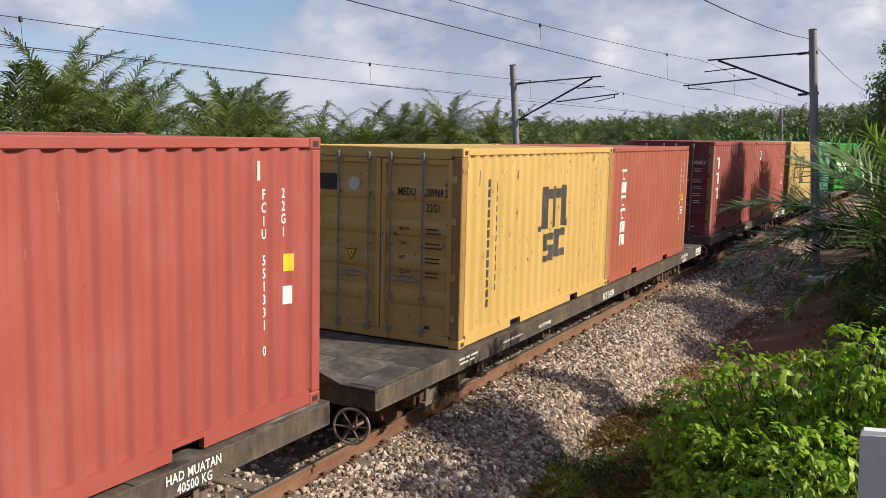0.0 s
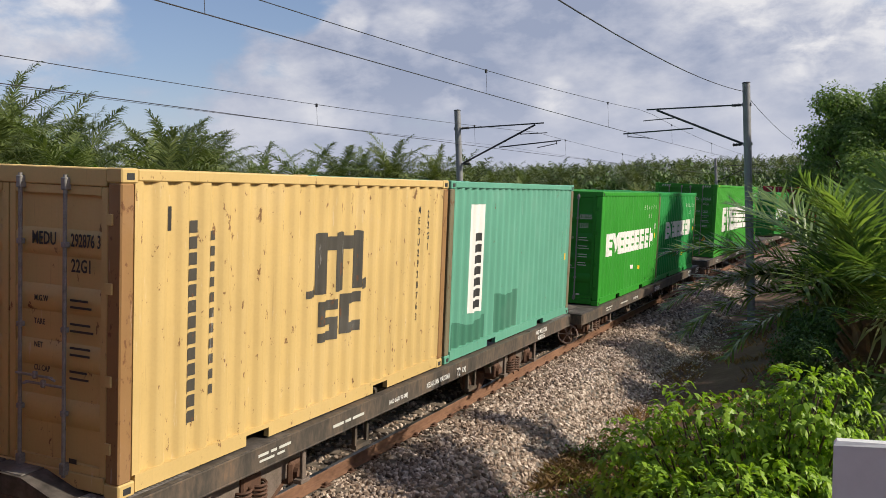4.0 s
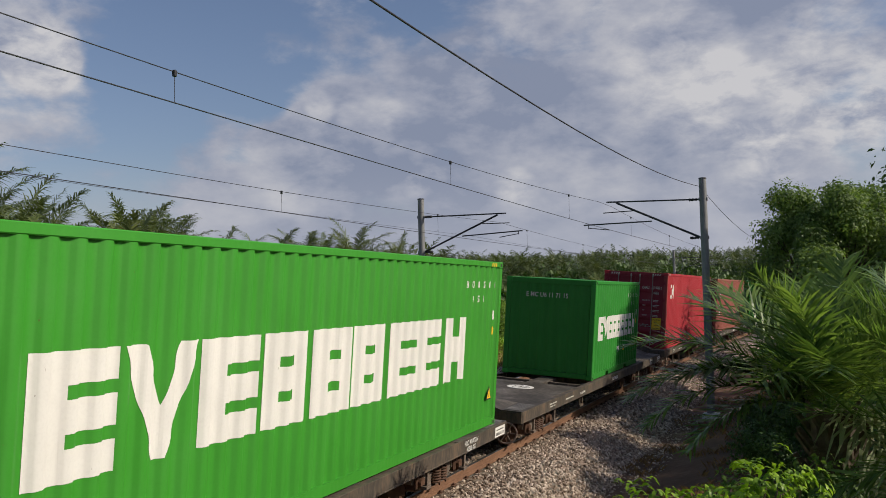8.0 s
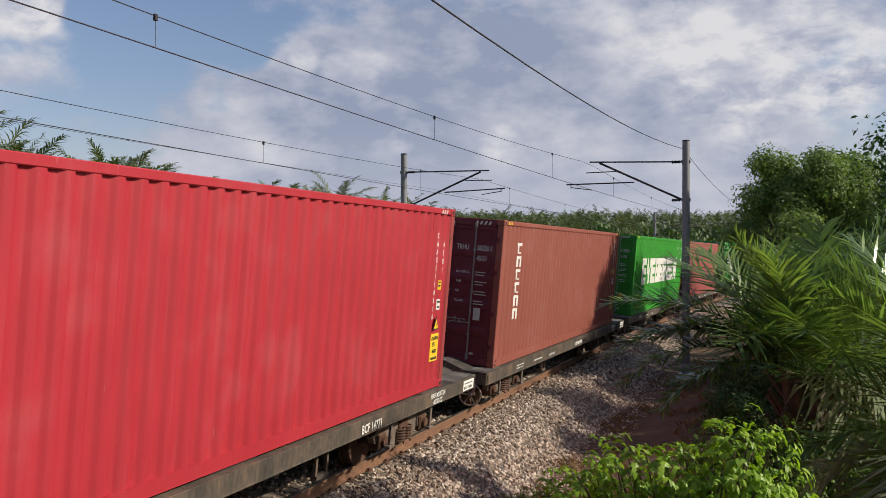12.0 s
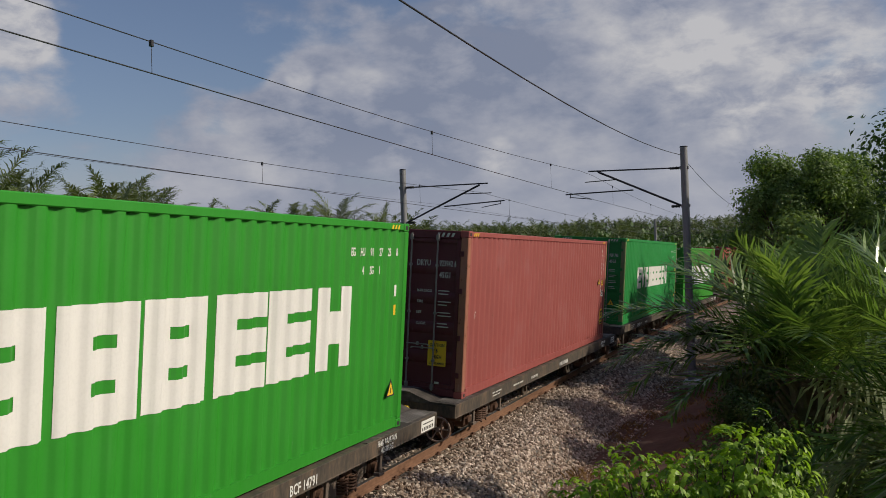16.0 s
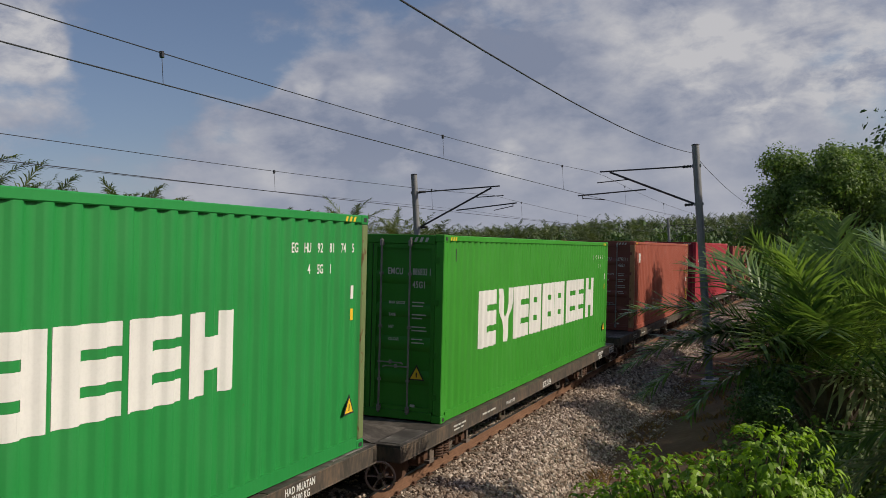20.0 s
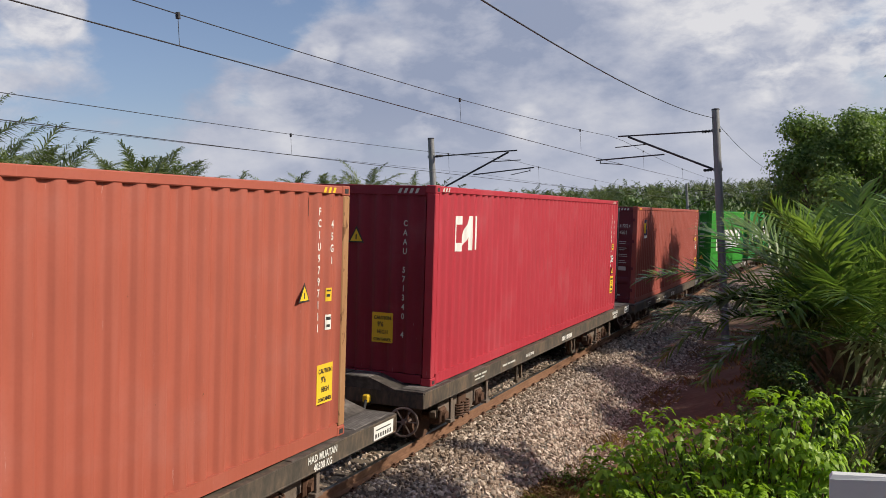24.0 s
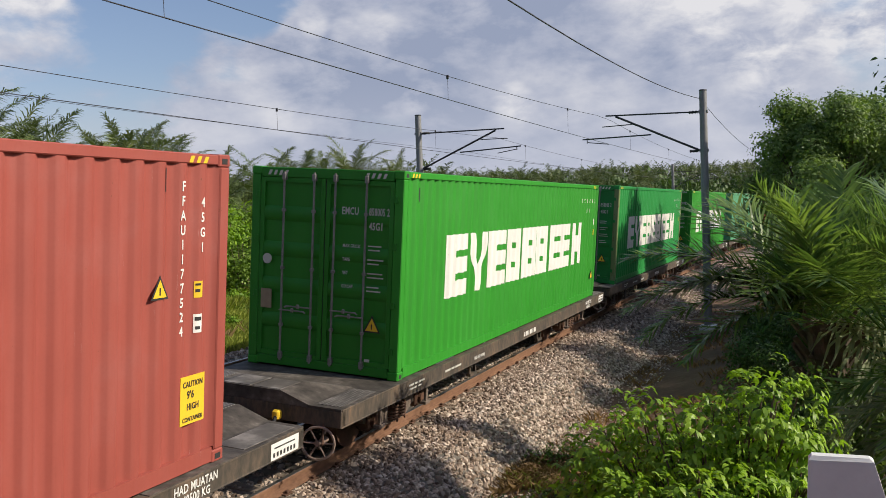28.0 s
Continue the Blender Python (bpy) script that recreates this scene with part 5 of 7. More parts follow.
def wagon(u0, length, raise_z=0.0, skeleton=False, plate=True, mark=None):
    t = thing("flat_wagon", "dark grey steel container flat wagon with white stencilled marks", "wagon", "wagons of the train")
    z1 = DECK_Z + raise_z
    z0 = z1 - 0.235
    for sx in (-1, 1):
        xo, xi = sx * 1.30, sx * 1.18
        s = Shape()
        a, b2 = sorted((xo, xo - sx * 0.025))
        s.box(a, b2, 0.02, length - 0.02, z0 + 0.02, z1 - 0.02)
        a, b2 = sorted((xo + sx * 0.004, xi))
        s.box(a, b2, 0.02, length - 0.02, z1 - 0.028, z1 - 0.006, 0.004).box(a, b2, 0.02, length - 0.02, z0, z0 + 0.02, 0.004)
        for k in range(int(length / 1.15)):
            y = 0.6 + k * 1.15
            s.box(*sorted((xo - sx * 0.02, xi)), y, y + 0.02, z0 + 0.02, z1 - 0.03)
        part("side_sill", s, STEEL_DARK, t, "dark painted steel side sill")
    part("centre_sill", Shape().box(-0.26, 0.26, 0.1, length - 0.1, z1 - 0.36, z1 - 0.06, 0.01), STEEL_DARK, t)
    for y, nm in ((0.0, "front"), (length - 0.12, "rear")):
        part("headstock", Shape().box(-1.3, 1.3, y, y + 0.12, z0 + 0.0, z1 - 0.03, 0.01), STEEL_DARK, t)
    n = 9
    for i in range(1, n):
        y = length * i / n
        part("cross_member", Shape().box(-1.18, 1.18, y - 0.06, y + 0.06, z0 + 0.03, z1 - 0.04, 0.004), STEEL_DARK, t)
    # deck plates at both ends, slightly crowned over the coupler
    for y0, y1, out in ((0.0, 2.5, 1), (length - 2.5, length, -1)):
        s = Shape()
        xs = [-1.29, -0.85, -0.45, 0.45, 0.85, 1.29]
        ys = [0.0, 0.55, 1.15, 2.5]
        for j, yy in enumerate(ys):
            for x in xs:
                up = 0.13 if (abs(x) < 0.5 and j < 2) else 0.0
                s.v.append((x, y0 + yy if out > 0 else y1 - yy, z1 + up + 0.002))
        for j, yy in enumerate(ys):
            for x in xs:
                s.v.append((x, y0 + yy if out > 0 else y1 - yy, z1 - 0.028))
        k = len(xs)
        o = k * len(ys)
        for j in range(len(ys) - 1):
            for i in range(k - 1):
                s.f.append((j * k + i, j * k + i + 1, (j + 1) * k + i + 1, (j + 1) * k + i))
                s.f.append((o + j * k + i, o + j * k + i + 1, o + (j + 1) * k + i + 1, o + (j + 1) * k + i))
        for i in range(k - 1):
            for j in (0, len(ys) - 1):
                s.f.append((j * k + i, j * k + i + 1, o + j * k + i + 1, o + j * k + i))
        for j in range(len(ys) - 1):
            for i in (0, k - 1):
                s.f.append((j * k + i, (j + 1) * k + i, o + (j + 1) * k + i, o + j * k + i))
        part("end_deck", s, DECK, t, "worn grey steel deck plate")
        for x0, x1 in ((-0.42, -0.02), (0.02, 0.42)):
            ya, yb = (y0 + 0.03, y0 + 0.52) if out > 0 else (y1 - 0.52, y1 - 0.03)
            part("tread_plate", Shape().box(x0, x1, ya, yb, z1 + 0.129, z1 + 0.140, 0.003), TREAD, t, "studded anti-slip plate, scraped pale")
        for x0, x1 in ((-1.24, -0.90), (0.90, 1.24)):
            ya, yb = (y0 + 0.10, y0 + 1.05) if out > 0 else (y1 - 1.05, y1 - 0.10)
            part("tread_plate", Shape().box(x0, x1, ya, yb, z1, z1 + 0.009, 0.003), TREAD, t, "studded anti-slip plate, scraped pale")
    if skeleton:
        for y0, y1 in ((2.52, 4.70), (length - 4.70, length - 2.52)):
            part("deck_panel", Shape().box(-1.17, 1.17, y0, y1, z1 - 0.03, z1 - 0.003, 0.004), DECK, t, "worn dark deck plate")
        for y0, y1 in ((4.72, 6.3), (length - 6.3, length - 4.72)):
            part("deck_panel", Shape().box(-0.12, 0.26, y0, y1, z1 - 0.05, z1 - 0.004, 0.004), DECK, t)
            part("deck_post", Shape().box(0.80, 0.84, y0 + 0.55, y0 + 0.60, z0, z1 - 0.03), BRACE, t)
        disc = part("painted_disc", Shape().tube((0.1, 3.62, z1 - 0.002), (0.1, 3.62, z1 + 0.006), 0.32, n=28), WHITE, t, "white painted disc")
        for k in range(3):
            q = 2.1 * k
            part("disc_mark", Shape().ring((0.1 + 0.11 * math.cos(q), 3.62 + 0.11 * math.sin(q), z1 + 0.006), (0, 0, 1), 0.11, 0.006, 16, 4), DECK, disc, "thin dark curve")
        part("painted_disc", Shape().tube((0.0, length - 2.0, z1 + 0.003), (0.0, length - 2.0, z1 + 0.01), 0.32, n=24), WHITE, t, "white painted disc")
    # couplers, hoses, hand wheel
    for y, d in ((0.0, -1), (length, 1)):
        c = part("coupler", Shape().box(-0.09, 0.09, *sorted((y, y + d * 0.26)), z1 - 0.36, z1 - 0.2, 0.02).box(-0.17, 0.15, *sorted((y + d * 0.2, y + d * 0.44)), z1 - 0.42, z1 - 0.14, 0.04), RUST, t, "rusty automatic coupler")
        s = Shape()
        pts = [(0.42, y, z1 - 0.2), (0.45, y + d * 0.12, z1 - 0.18), (0.46, y + d * 0.2, z1 - 0.36), (0.4, y + d * 0.3, z1 - 0.5), (0.25, y + d * 0.4, z1 - 0.46)]
        for a, b2 in zip(pts, pts[1:]):
            s.tube(a, b2, 0.022, n=7)
        part("brake_hose", s, BLACK, t, "black rubber brake hose")
        part("hose_tap", Shape().box(0.38, 0.48, *sorted((y, y + d * 0.1)), z1 - 0.22, z1 - 0.1, 0.02), YELLOW, t, "yellow brake tap")
    hw = Shape().ring((0, 0, 0), (0.3, -1, 0), 0.20, 0.017, 24, 6)
    for k in range(3):
        a = math.pi * k / 3
        dx, dz = math.cos(a) * 0.2, math.sin(a) * 0.2
        hw.tube((dx, 0.3 * dx, dz), (-dx, -0.3 * dx, -dz), 0.012, n=6)
    hw.tube((0, -0.03, 0), (0, 0.2, 0), 0.035, n=10)
    w = part("hand_brake_wheel", hw, WHEEL_IRON, t, "spoked iron hand brake wheel", True)
    w.location = (1.02, -0.05, z1 - 0.43)
    for y in (2.35, length - 2.35):
        make_bogie(t, y)
    # small gear under the sill
    part("brake_rod", Shape().tube((0.62, 3.6, 0.48), (0.62, length - 3.6, 0.48), 0.02, n=6), STEEL_DARK, t)
    part("air_tank", Shape().tube((0.1, length * 0.5 - 0.6, 0.55), (0.1, length * 0.5 + 0.6, 0.55), 0.19, n=14), STEEL_DARK, t, smooth=False)
    for y in (length * 0.34, length * 0.62):
        part("lever_bracket", Shape().box(1.02, 1.06, y, y + 0.05, 0.42, z0 + 0.02).box(1.02, 1.06, y + 0.28, y + 0.33, 0.42, z0 + 0.02).box(1.0, 1.08, y, y + 0.33, 0.38, 0.43), STEEL_DARK, t)
    for y in (2.35, length - 2.35):
        for yy in (y - 0.95, y + 0.62):
            part("side_brace", Shape().box(1.10, 1.14, yy, yy + 0.07, 0.40, z0 + 0.03, 0.006).box(1.06, 1.16, yy - 0.05, yy + 0.12, 0.36, 0.41, 0.006), BRACE, t, "pale dusty steel bracket")
    part("safety_chain", Shape().tube((1.05, 0.02, z1 - 0.18), (1.1, -0.08, z1 - 0.42), 0.014, n=6).tube((1.1, -0.08, z1 - 0.42), (0.95, 0.1, z1 - 0.55), 0.014, n=6), RUST, t)
    # stencils
    x = 1.3055
    text_part("HAD MUATAN", 0.115, WHITE, t, Matrix.Translation((x, length - 2.2, z1 - 0.115)) @ SIDE)
    text_part("40500 KG", 0.115, WHITE, t, Matrix.Translation((x, length - 2.08, z1 - 0.22)) @ SIDE)
    if mark:
        text_part(mark[0], 0.17, WHITE, t, Matrix.Translation((x, mark[1], z1 - 0.20)) @ SIDE)
    else:
        for k in range(9):
            y = length * 0.5 + k * 0.095
            part("stencil_bar", Shape().box(x - 0.004, x, y, y + 0.045 + 0.02 * (k % 3 == 1), z1 - 0.175, z1 - 0.085), WHITE, t)
    text_part("HAD LAJU 90 KM/J", 0.075, WHITE, t, Matrix.Translation((x, 4.6, z1 - 0.16)) @ SIDE)
    for y, w, z, h in ((1.95, 0.16, 0.10, 0.026), (2.15, 0.10, 0.10, 0.026), (2.29, 0.20, 0.10, 0.026), (1.97, 0.24, 0.155, 0.022), (2.26, 0.13, 0.155, 0.022), (3.3, 0.22, 0.14, 0.03), (3.56, 0.12, 0.14, 0.03), (3.72, 0.26, 0.14, 0.03)):
        part("small_stencil", Shape().box(x - 0.004, x, y, y + w, z1 - z, z1 - z + h), PALE, t, "pale stencilled line")
    if plate:
        s = Shape().box(x - 0.004, x, length - 0.66, length - 0.12, z1 - 0.215, z1 - 0.04)
        pl = part("end_plate_mark", s, WHITE, t, "white end marking with dark bars")
        s = Shape()
        for k in range(7):
            s.box(x, x + 0.002, length - 0.62 + k * 0.066, length - 0.585 + k * 0.066, z1 - 0.19, z1 - 0.14)
        s.box(x, x + 0.002, length - 0.6, length - 0.2, z1 - 0.10, z1 - 0.085)
        part("end_stencil", s, BLACK, pl, "black bars")
    WAGONS.append((t, u0, length, raise_z))
    return t


WAGON_LIST = [(-8.0, 15.1, 0.05), (7.97, 15.86, -0.065), (24.93, 12.67, 0.05), (38.3, 12.4, 0.06), (51.6, 14.6, -0.06), (67.9, 14.5, -0.03), (83.4, 16.4, 0.0), (100.7, 14.2, 0.07),
              (115.6, 14.5, 0.0), (131.0, 14.2, 0.0), (146.1, 14.2, -0.03), (161.2, 13.1, 0.12), (175.1, 14.6, -0.07), (190.6, 15.7, 0.0), (207.2, 14.2, 0.10), (222.2, 13.9, -0.02),
              (237.0, 14.9, -0.04), (252.7, 14.4, 0.0), (268.0, 14.5, 0.0), (283.4, 14.5, 0.0), (298.8, 14.5, 0.0), (314.2, 14.5, 0.0), (329.6, 14.5, 0.0)]
MARKS = {1: ("BCF 24039", 7.71), 2: ("7050", 2.38), 3: ("72", 6.66), 12: ("BCF 23154", 7.05), 4: ("BCF 21056", 7.18), 7: ("BCF 14771", 9.54), 9: ("BCF 14791", 9.73), 15: ("BCF 23847", 6.09), 11: ("17950 KG", 3.04)}
for i, (u, ln, dz) in enumerate(WAGON_LIST):
    wagon(u, ln, dz, i == 6, i not in (0, 3, 11), MARKS.get(i))


limit = WAGONS[3][0]
text_part("KELAJUAN MASSIMA", 0.10, WHITE, limit, Matrix.Translation((1.3055, 5.66, DECK_Z - 0.11)) @ SIDE)
text_part("KMJ", 0.10, WHITE, limit, Matrix.Translation((1.3055, 6.86, DECK_Z - 0.11)) @ SIDE)


# ---------------------------------------------------------------- plants
def leaf_tris(c, n, size, rng, aspect=0.5, fold=0.15, droop=0.0, tang=None):
    """Oval pointed leaves, cupped and bent, at centres c with normals n."""
    k = len(c)
    t = rng.normal(size=(k, 3)) if tang is None else tang
    n = n / np.linalg.norm(n, axis=1, keepdims=True)
    t = t - (t * n).sum(1, keepdims=True) * n
    t /= np.linalg.norm(t, axis=1, keepdims=True) + 1e-9
    b = np.cross(n, t)
    l, w = size[:, None], size[:, None] * aspect
    down = np.array([0, 0, 1.0]) * l * droop
    v = np.empty((k, 6, 3))
    v[:, 0] = c - t * l * 0.5
    v[:, 1] = c - t * l * 0.16 + b * w * 0.5 + n * w * fold
    v[:, 2] = c - t * l * 0.16 - b * w * 0.5 + n * w * fold
    v[:, 3] = c + t * l * 0.2 + b * w * 0.42 + n * w * fold - down * 0.35
    v[:, 4] = c + t * l * 0.2 - b * w * 0.42 + n * w * fold - down * 0.35
    v[:, 5] = c + t * l * 0.5 - down
    i = np.arange(k)[:, None] * 6
    f = np.concatenate([i + np.array([q]) for q in ([0, 2, 1], [1, 2, 4], [1, 4, 3], [3, 4, 5])])
    return v.reshape(-1, 3), f


def blob_points(rng, count, blobs, shell=0.62, reach=1.06):
    """Points and outward normals through a set of (x, y, z, rx, ry, rz) lumps."""
    blobs = np.array(blobs, float)
    wts = (blobs[:, 3] * blobs[:, 4] + blobs[:, 4] * blobs[:, 5] + blobs[:, 3] * blobs[:, 5])
    which = rng.choice(len(blobs), count, p=wts / wts.sum())
    d = rng.normal(size=(count, 3))
    d /= np.linalg.norm(d, axis=1, keepdims=True)
    r = shell + (reach - shell) * rng.random(count) ** 0.6
    lump = 1 + 0.22 * np.sin(d[:, 0] * 5 + which * 2.1) * np.cos(d[:, 1] * 6 + which) + 0.12 * np.sin(d[:, 2] * 9 + which)
    p = blobs[which, :3] + d * blobs[which, 3:] * (r * lump)[:, None]
    return p, d


def shrub_mesh(name, seed, count, blobs, size, mat, aspect=0.55, up=0.6, shell=0.62, reach=1.06):
    rng = np.random.default_rng(seed)
    p, d = blob_points(rng, count, blobs, shell, reach)
    keep = p[:, 2] > 0.02
    p, d = p[keep], d[keep]
    n = d + np.array([0, 0, up]) + rng.normal(size=d.shape) * 0.45
    v, f = leaf_tris(p, n, size * rng.uniform(0.6, 1.35, len(p)), rng, aspect, 0.2, 0.12)
    return raw_mesh(name, v, f, mat)


def lumps(seed, count, rx, ry, h, r0, r1):
    rng = random.Random(seed)
    out = []
    for _ in range(count):
        a, q = rng.uniform(0, 2 * math.pi), math.sqrt(rng.random())
        r = rng.uniform(r0, r1)
        z = rng.uniform(0.25, 1.0) * (h - r * 0.8) * (1 - 0.35 * q)
        out.append((math.cos(a) * q * rx, math.sin(a) * q * ry, max(z, r * 0.5), r, r, r * rng.uniform(0.8, 1.1)))
    return out


def stems(seed, count, reach, height, r=0.03):
    rng = random.Random(seed)
    s = Shape()
    for _ in range(count):
        a = rng.uniform(0, 2 * math.pi)
        x, y = math.cos(a) * reach * rng.uniform(0.3, 1), math.sin(a) * reach * rng.uniform(0.3, 1)
        m = (x * 0.45, y * 0.45, height * 0.5)
        s.tube((x * 0.08, y * 0.08, -0.25), m, r, r * 0.7, 6).tube(m, (x, y, height * rng.uniform(0.75, 1.0)), r * 0.7, r * 0.2, 6)
    return s


def shrub(mesh, stem, at, label, group, name="shrub"):
    t = thing(name, label, "shrub", group)
    part("stem", stem, BARK, t)
    part("foliage", mesh, None, t)
    t.matrix_basis = at
    return t


def turn(x, y, z, rz=0.0, s=1.0, sz=None):
    return Matrix.LocRotScale((x, y, z), Euler((0, 0, radians(rz))), (s, s, sz or s))


def frond(rng, length, pairs, e0, e1, leaf, width, lift=0.35, ragged=0.15, limp=1.0, ribbed=True):
    """One feather palm leaf along +x: a bending rib with two rows of drooping leaflets."""
    seg = 9
    ts = np.linspace(0, 1, seg + 1)
    el = np.radians(e0 + (e1 - e0) * ts ** 1.3)
    st = length / seg
    x = np.concatenate([[0], np.cumsum(np.cos(el[:-1]) * st)])
    z = np.concatenate([[0], np.cumsum(np.sin(el[:-1]) * st)])
    y = 0.10 * length * ragged * np.sin(ts * 3 + rng.uniform(0, 6)) * ts
    rib = np.stack([x, y, z], 1)
    V, F = [], []
    for i in range(seg + 1):
        r = 0.022 * (length / 3) * (1 - 0.85 * ts[i])
        V += [rib[i] + (0, r, 0), rib[i] + (0, -r, 0), rib[i] + (0, 0, -r * 1.3)]
    if not ribbed:
        V = []
    for i in range(seg if ribbed else 0):
        for j in range(3):
            a, b2, c, d = i * 3 + j, i * 3 + (j + 1) % 3, (i + 1) * 3 + (j + 1) % 3, (i + 1) * 3 + j
            F += [(a, b2, c), (a, c, d)]
    o = len(V)
    for s in (-1, 1):
        for k in range(pairs):
            t = 0.14 + 0.86 * (k + rng.uniform(0, 0.8)) / pairs
            i = min(int(t * seg), seg - 1)
            q = t * seg - i
            p = rib[i] * (1 - q) + rib[i + 1] * q
            fw = rib[i + 1] - rib[i]
            fw = fw / np.linalg.norm(fw)
            upv = np.array([-fw[2], 0, fw[0]])
            sd = np.array([0, s, 0.0])
            a = radians(rng.uniform(50, 72) - 26 * t)
            ll = leaf * max(0.42, math.sin(math.pi * min(1, 0.22 + 0.74 * t)) ** 0.6) * rng.uniform(0.8, 1.12)
            d0 = fw * math.cos(a) + sd * math.sin(a) + upv * lift * rng.uniform(-0.4, 1.0)
            d0 /= np.linalg.norm(d0)
            m = p + d0 * ll * 0.5
            d1 = d0 + np.array([0, 0, -limp * rng.uniform(0.35, 1.0)])
            d1 /= np.linalg.norm(d1)
            e = m + d1 * ll * 0.5
            w = width * np.cross(d0, upv) / (np.linalg.norm(np.cross(d0, upv)) + 1e-6)
            V += [p - w * 0.35, p + w * 0.35, m - w * 0.5, m + w * 0.5, e]
            F += [(o, o + 1, o + 3), (o, o + 3, o + 2), (o + 2, o + 3, o + 4)]
            o += 5
    return np.array(V), np.array(F)


def crown(seed, count, length, pairs, leaf, width, ribbed=True):
    rng = np.random.default_rng(seed)
    VV, FF, o = [], [], 0
    for i in range(count):
        q = i / count
        e0 = 82 - 92 * q + rng.uniform(-8, 8)
        v, f = frond(rng, length * rng.uniform(0.82, 1.1), pairs, e0, e0 - rng.uniform(70, 105) * (0.6 + 0.5 * q), leaf, width, ribbed=ribbed)
        a = i * 2.399963 + rng.uniform(-0.25, 0.25)
        r = np.array([[math.cos(a), -math.sin(a), 0], [math.sin(a), math.cos(a), 0], [0, 0, 1]])
        VV.append(v @ r.T)
        FF.append(f + o)
        o += len(v)
    return np.concatenate(VV), np.concatenate(FF)


def palm_trunk(h, r=0.28):
    s = Shape()
    n = max(2, int(h / 0.35))
    for i in range(n):
        z0, z1 = -0.3 + (h + 0.3) * i / n, -0.3 + (h + 0.3) * (i + 1) / n
        s.tube((0, 0, z0), (0, 0, z1), r * 0.92, r * 1.12, 10, False)
    for i in range(22):
        a, z = i * 2.4, h - 1.0 + 0.9 * (i / 22)
        s.tube((math.cos(a) * r * 0.8, math.sin(a) * r * 0.8, z), (math.cos(a) * r * 1.9, math.sin(a) * r * 1.9, z + 0.32), 0.05, 0.035, 5)
    return s


def off_track(d, y, z=None):
    x = track(y)[0].x + d
    return x, y, ground_z(x, y) if z is None else z


# oil palms behind the far track
CROWNS = []
for k in range(4):
    v, f = crown(40 + k, 27, 3.8, 44, 0.92, 0.052)
    CROWNS.append(raw_mesh("palm_crown", v, f, PALM_LEAF))
PALM_TOPS = [(-19.9, 21.2, 8.2), (-21.9, 23.4, 8.0), (-20.0, 19.8, 7.2), (-23.9, 26.0, 7.9), (-23.9, 27.6, 8.0), (-26.8, 31.6, 8.1), (-19.8, 29.2, 7.2), (-20.8, 31.9, 7.3), (-21.7, 34.5, 7.2), (-23.5, 41.4, 6.7), (-23.3, 45.8, 7.2), (-25.0, 52.6, 7.9), (-21.0, 52.5, 8.1), (-22.4, 62.6, 7.7), (-16.9, 21.9, 6.7), (-17.9, 27.4, 6.8), (-19.8, 32.2, 6.8), (-21.8, 32.3, 7.5), (-28.5, 61.8, 8.2), (-26.8, 83.9, 7.1), (-30.5, 106.3, 7.7)]
rp = random.Random(5)


def oil_palm(x, y, top, k, scale=1.0):
    g = ground_z(x, y)
    h = max(1.2, top - g - 3.1 * scale)
    t = thing("oil_palm", "oil palm with arching grey-green feather fronds", "palm tree", "oil palms beyond the line")
    part("trunk", palm_trunk(h, 0.26), BARK, t, "rough trunk with old leaf bases")
    c = part("crown", CROWNS[k % 4], None, t, "crown of arching fronds")
    c.matrix_basis = turn(0, 0, h, rp.uniform(0, 360), scale)
    t.matrix_basis = Matrix.Translation((x, y, g))


for i, (x, y, z) in enumerate(PALM_TOPS):
    oil_palm(x, y, z, i, rp.uniform(0.85, 1.1))
for i in range(22):
    y = rp.uniform(8, 110)
    x = off_track(rp.uniform(-42, -19), y)[0]
    oil_palm(x, y, rp.uniform(5.0, 6.4), i, rp.uniform(0.85, 1.05))

# thicket behind the far track
THICK = [shrub_mesh("thicket_leaves", 60 + k, 4200, lumps(60 + k, 9, 1.5, 1.5, 4.6, 0.6, 1.1), 0.17, (LEAF_MID, LEAF_MID, LEAF_DARK, LEAF_LIGHT)[k]) for k in range(4)]
THICK_STEM = stems(3, 9, 1.1, 3.4, 0.04).mesh("stem")
rs = random.Random(11)
for row, (d, hs) in enumerate(((-12.6, 0.85), (-14.6, 1.08), (-17.0, 1.12))):
    # stretch behind the standpoint is unseen, added to block low sky light
    y = -42.0 + row
    while y < 95:
        x, yy, z = off_track(d + rs.uniform(-0.6, 0.6), y)
        s = hs * rs.uniform(0.72, 1.2) * (1.14 - 0.46 * smooth01((y - 26) / 14))
        k = rs.choice((0, 0, 1, 1, 3, 3)) if row < 2 else rs.choice((0, 1, 2))
        shrub(THICK[k], THICK_STEM, turn(x, yy, z - 0.1, rs.uniform(0, 360), s * 1.05, s), "dense green thicket overgrown with climbing vines", "thicket beyond the line", "thicket_bush")
        y += rs.uniform(1.9, 2.6) * (1.0 if y < 50 else 1.5)
# low growth in front of the thicket
LOWB = [shrub_mesh("low_leaves", 80 + k, 1500, lumps(80 + k, 6, 0.8, 0.8, 1.3, 0.3, 0.55), 0.13, (LEAF_MID, LEAF_LIGHT)[k]) for k in range(2)]
LOW_STEM = stems(9, 6, 0.6, 0.9, 0.015).mesh("stem")
for i in range(110):
    y = rs.uniform(8, 75)
    x, yy, z = off_track(rs.uniform(-12.2, -9.0), y)
    shrub(LOWB[i % 2], LOW_STEM, turn(x, yy, z - 0.05, rs.uniform(0, 360), rs.uniform(0.6, 1.2)), "low green weeds in front of the thicket", "low weeds beyond the line", "weed_bush")


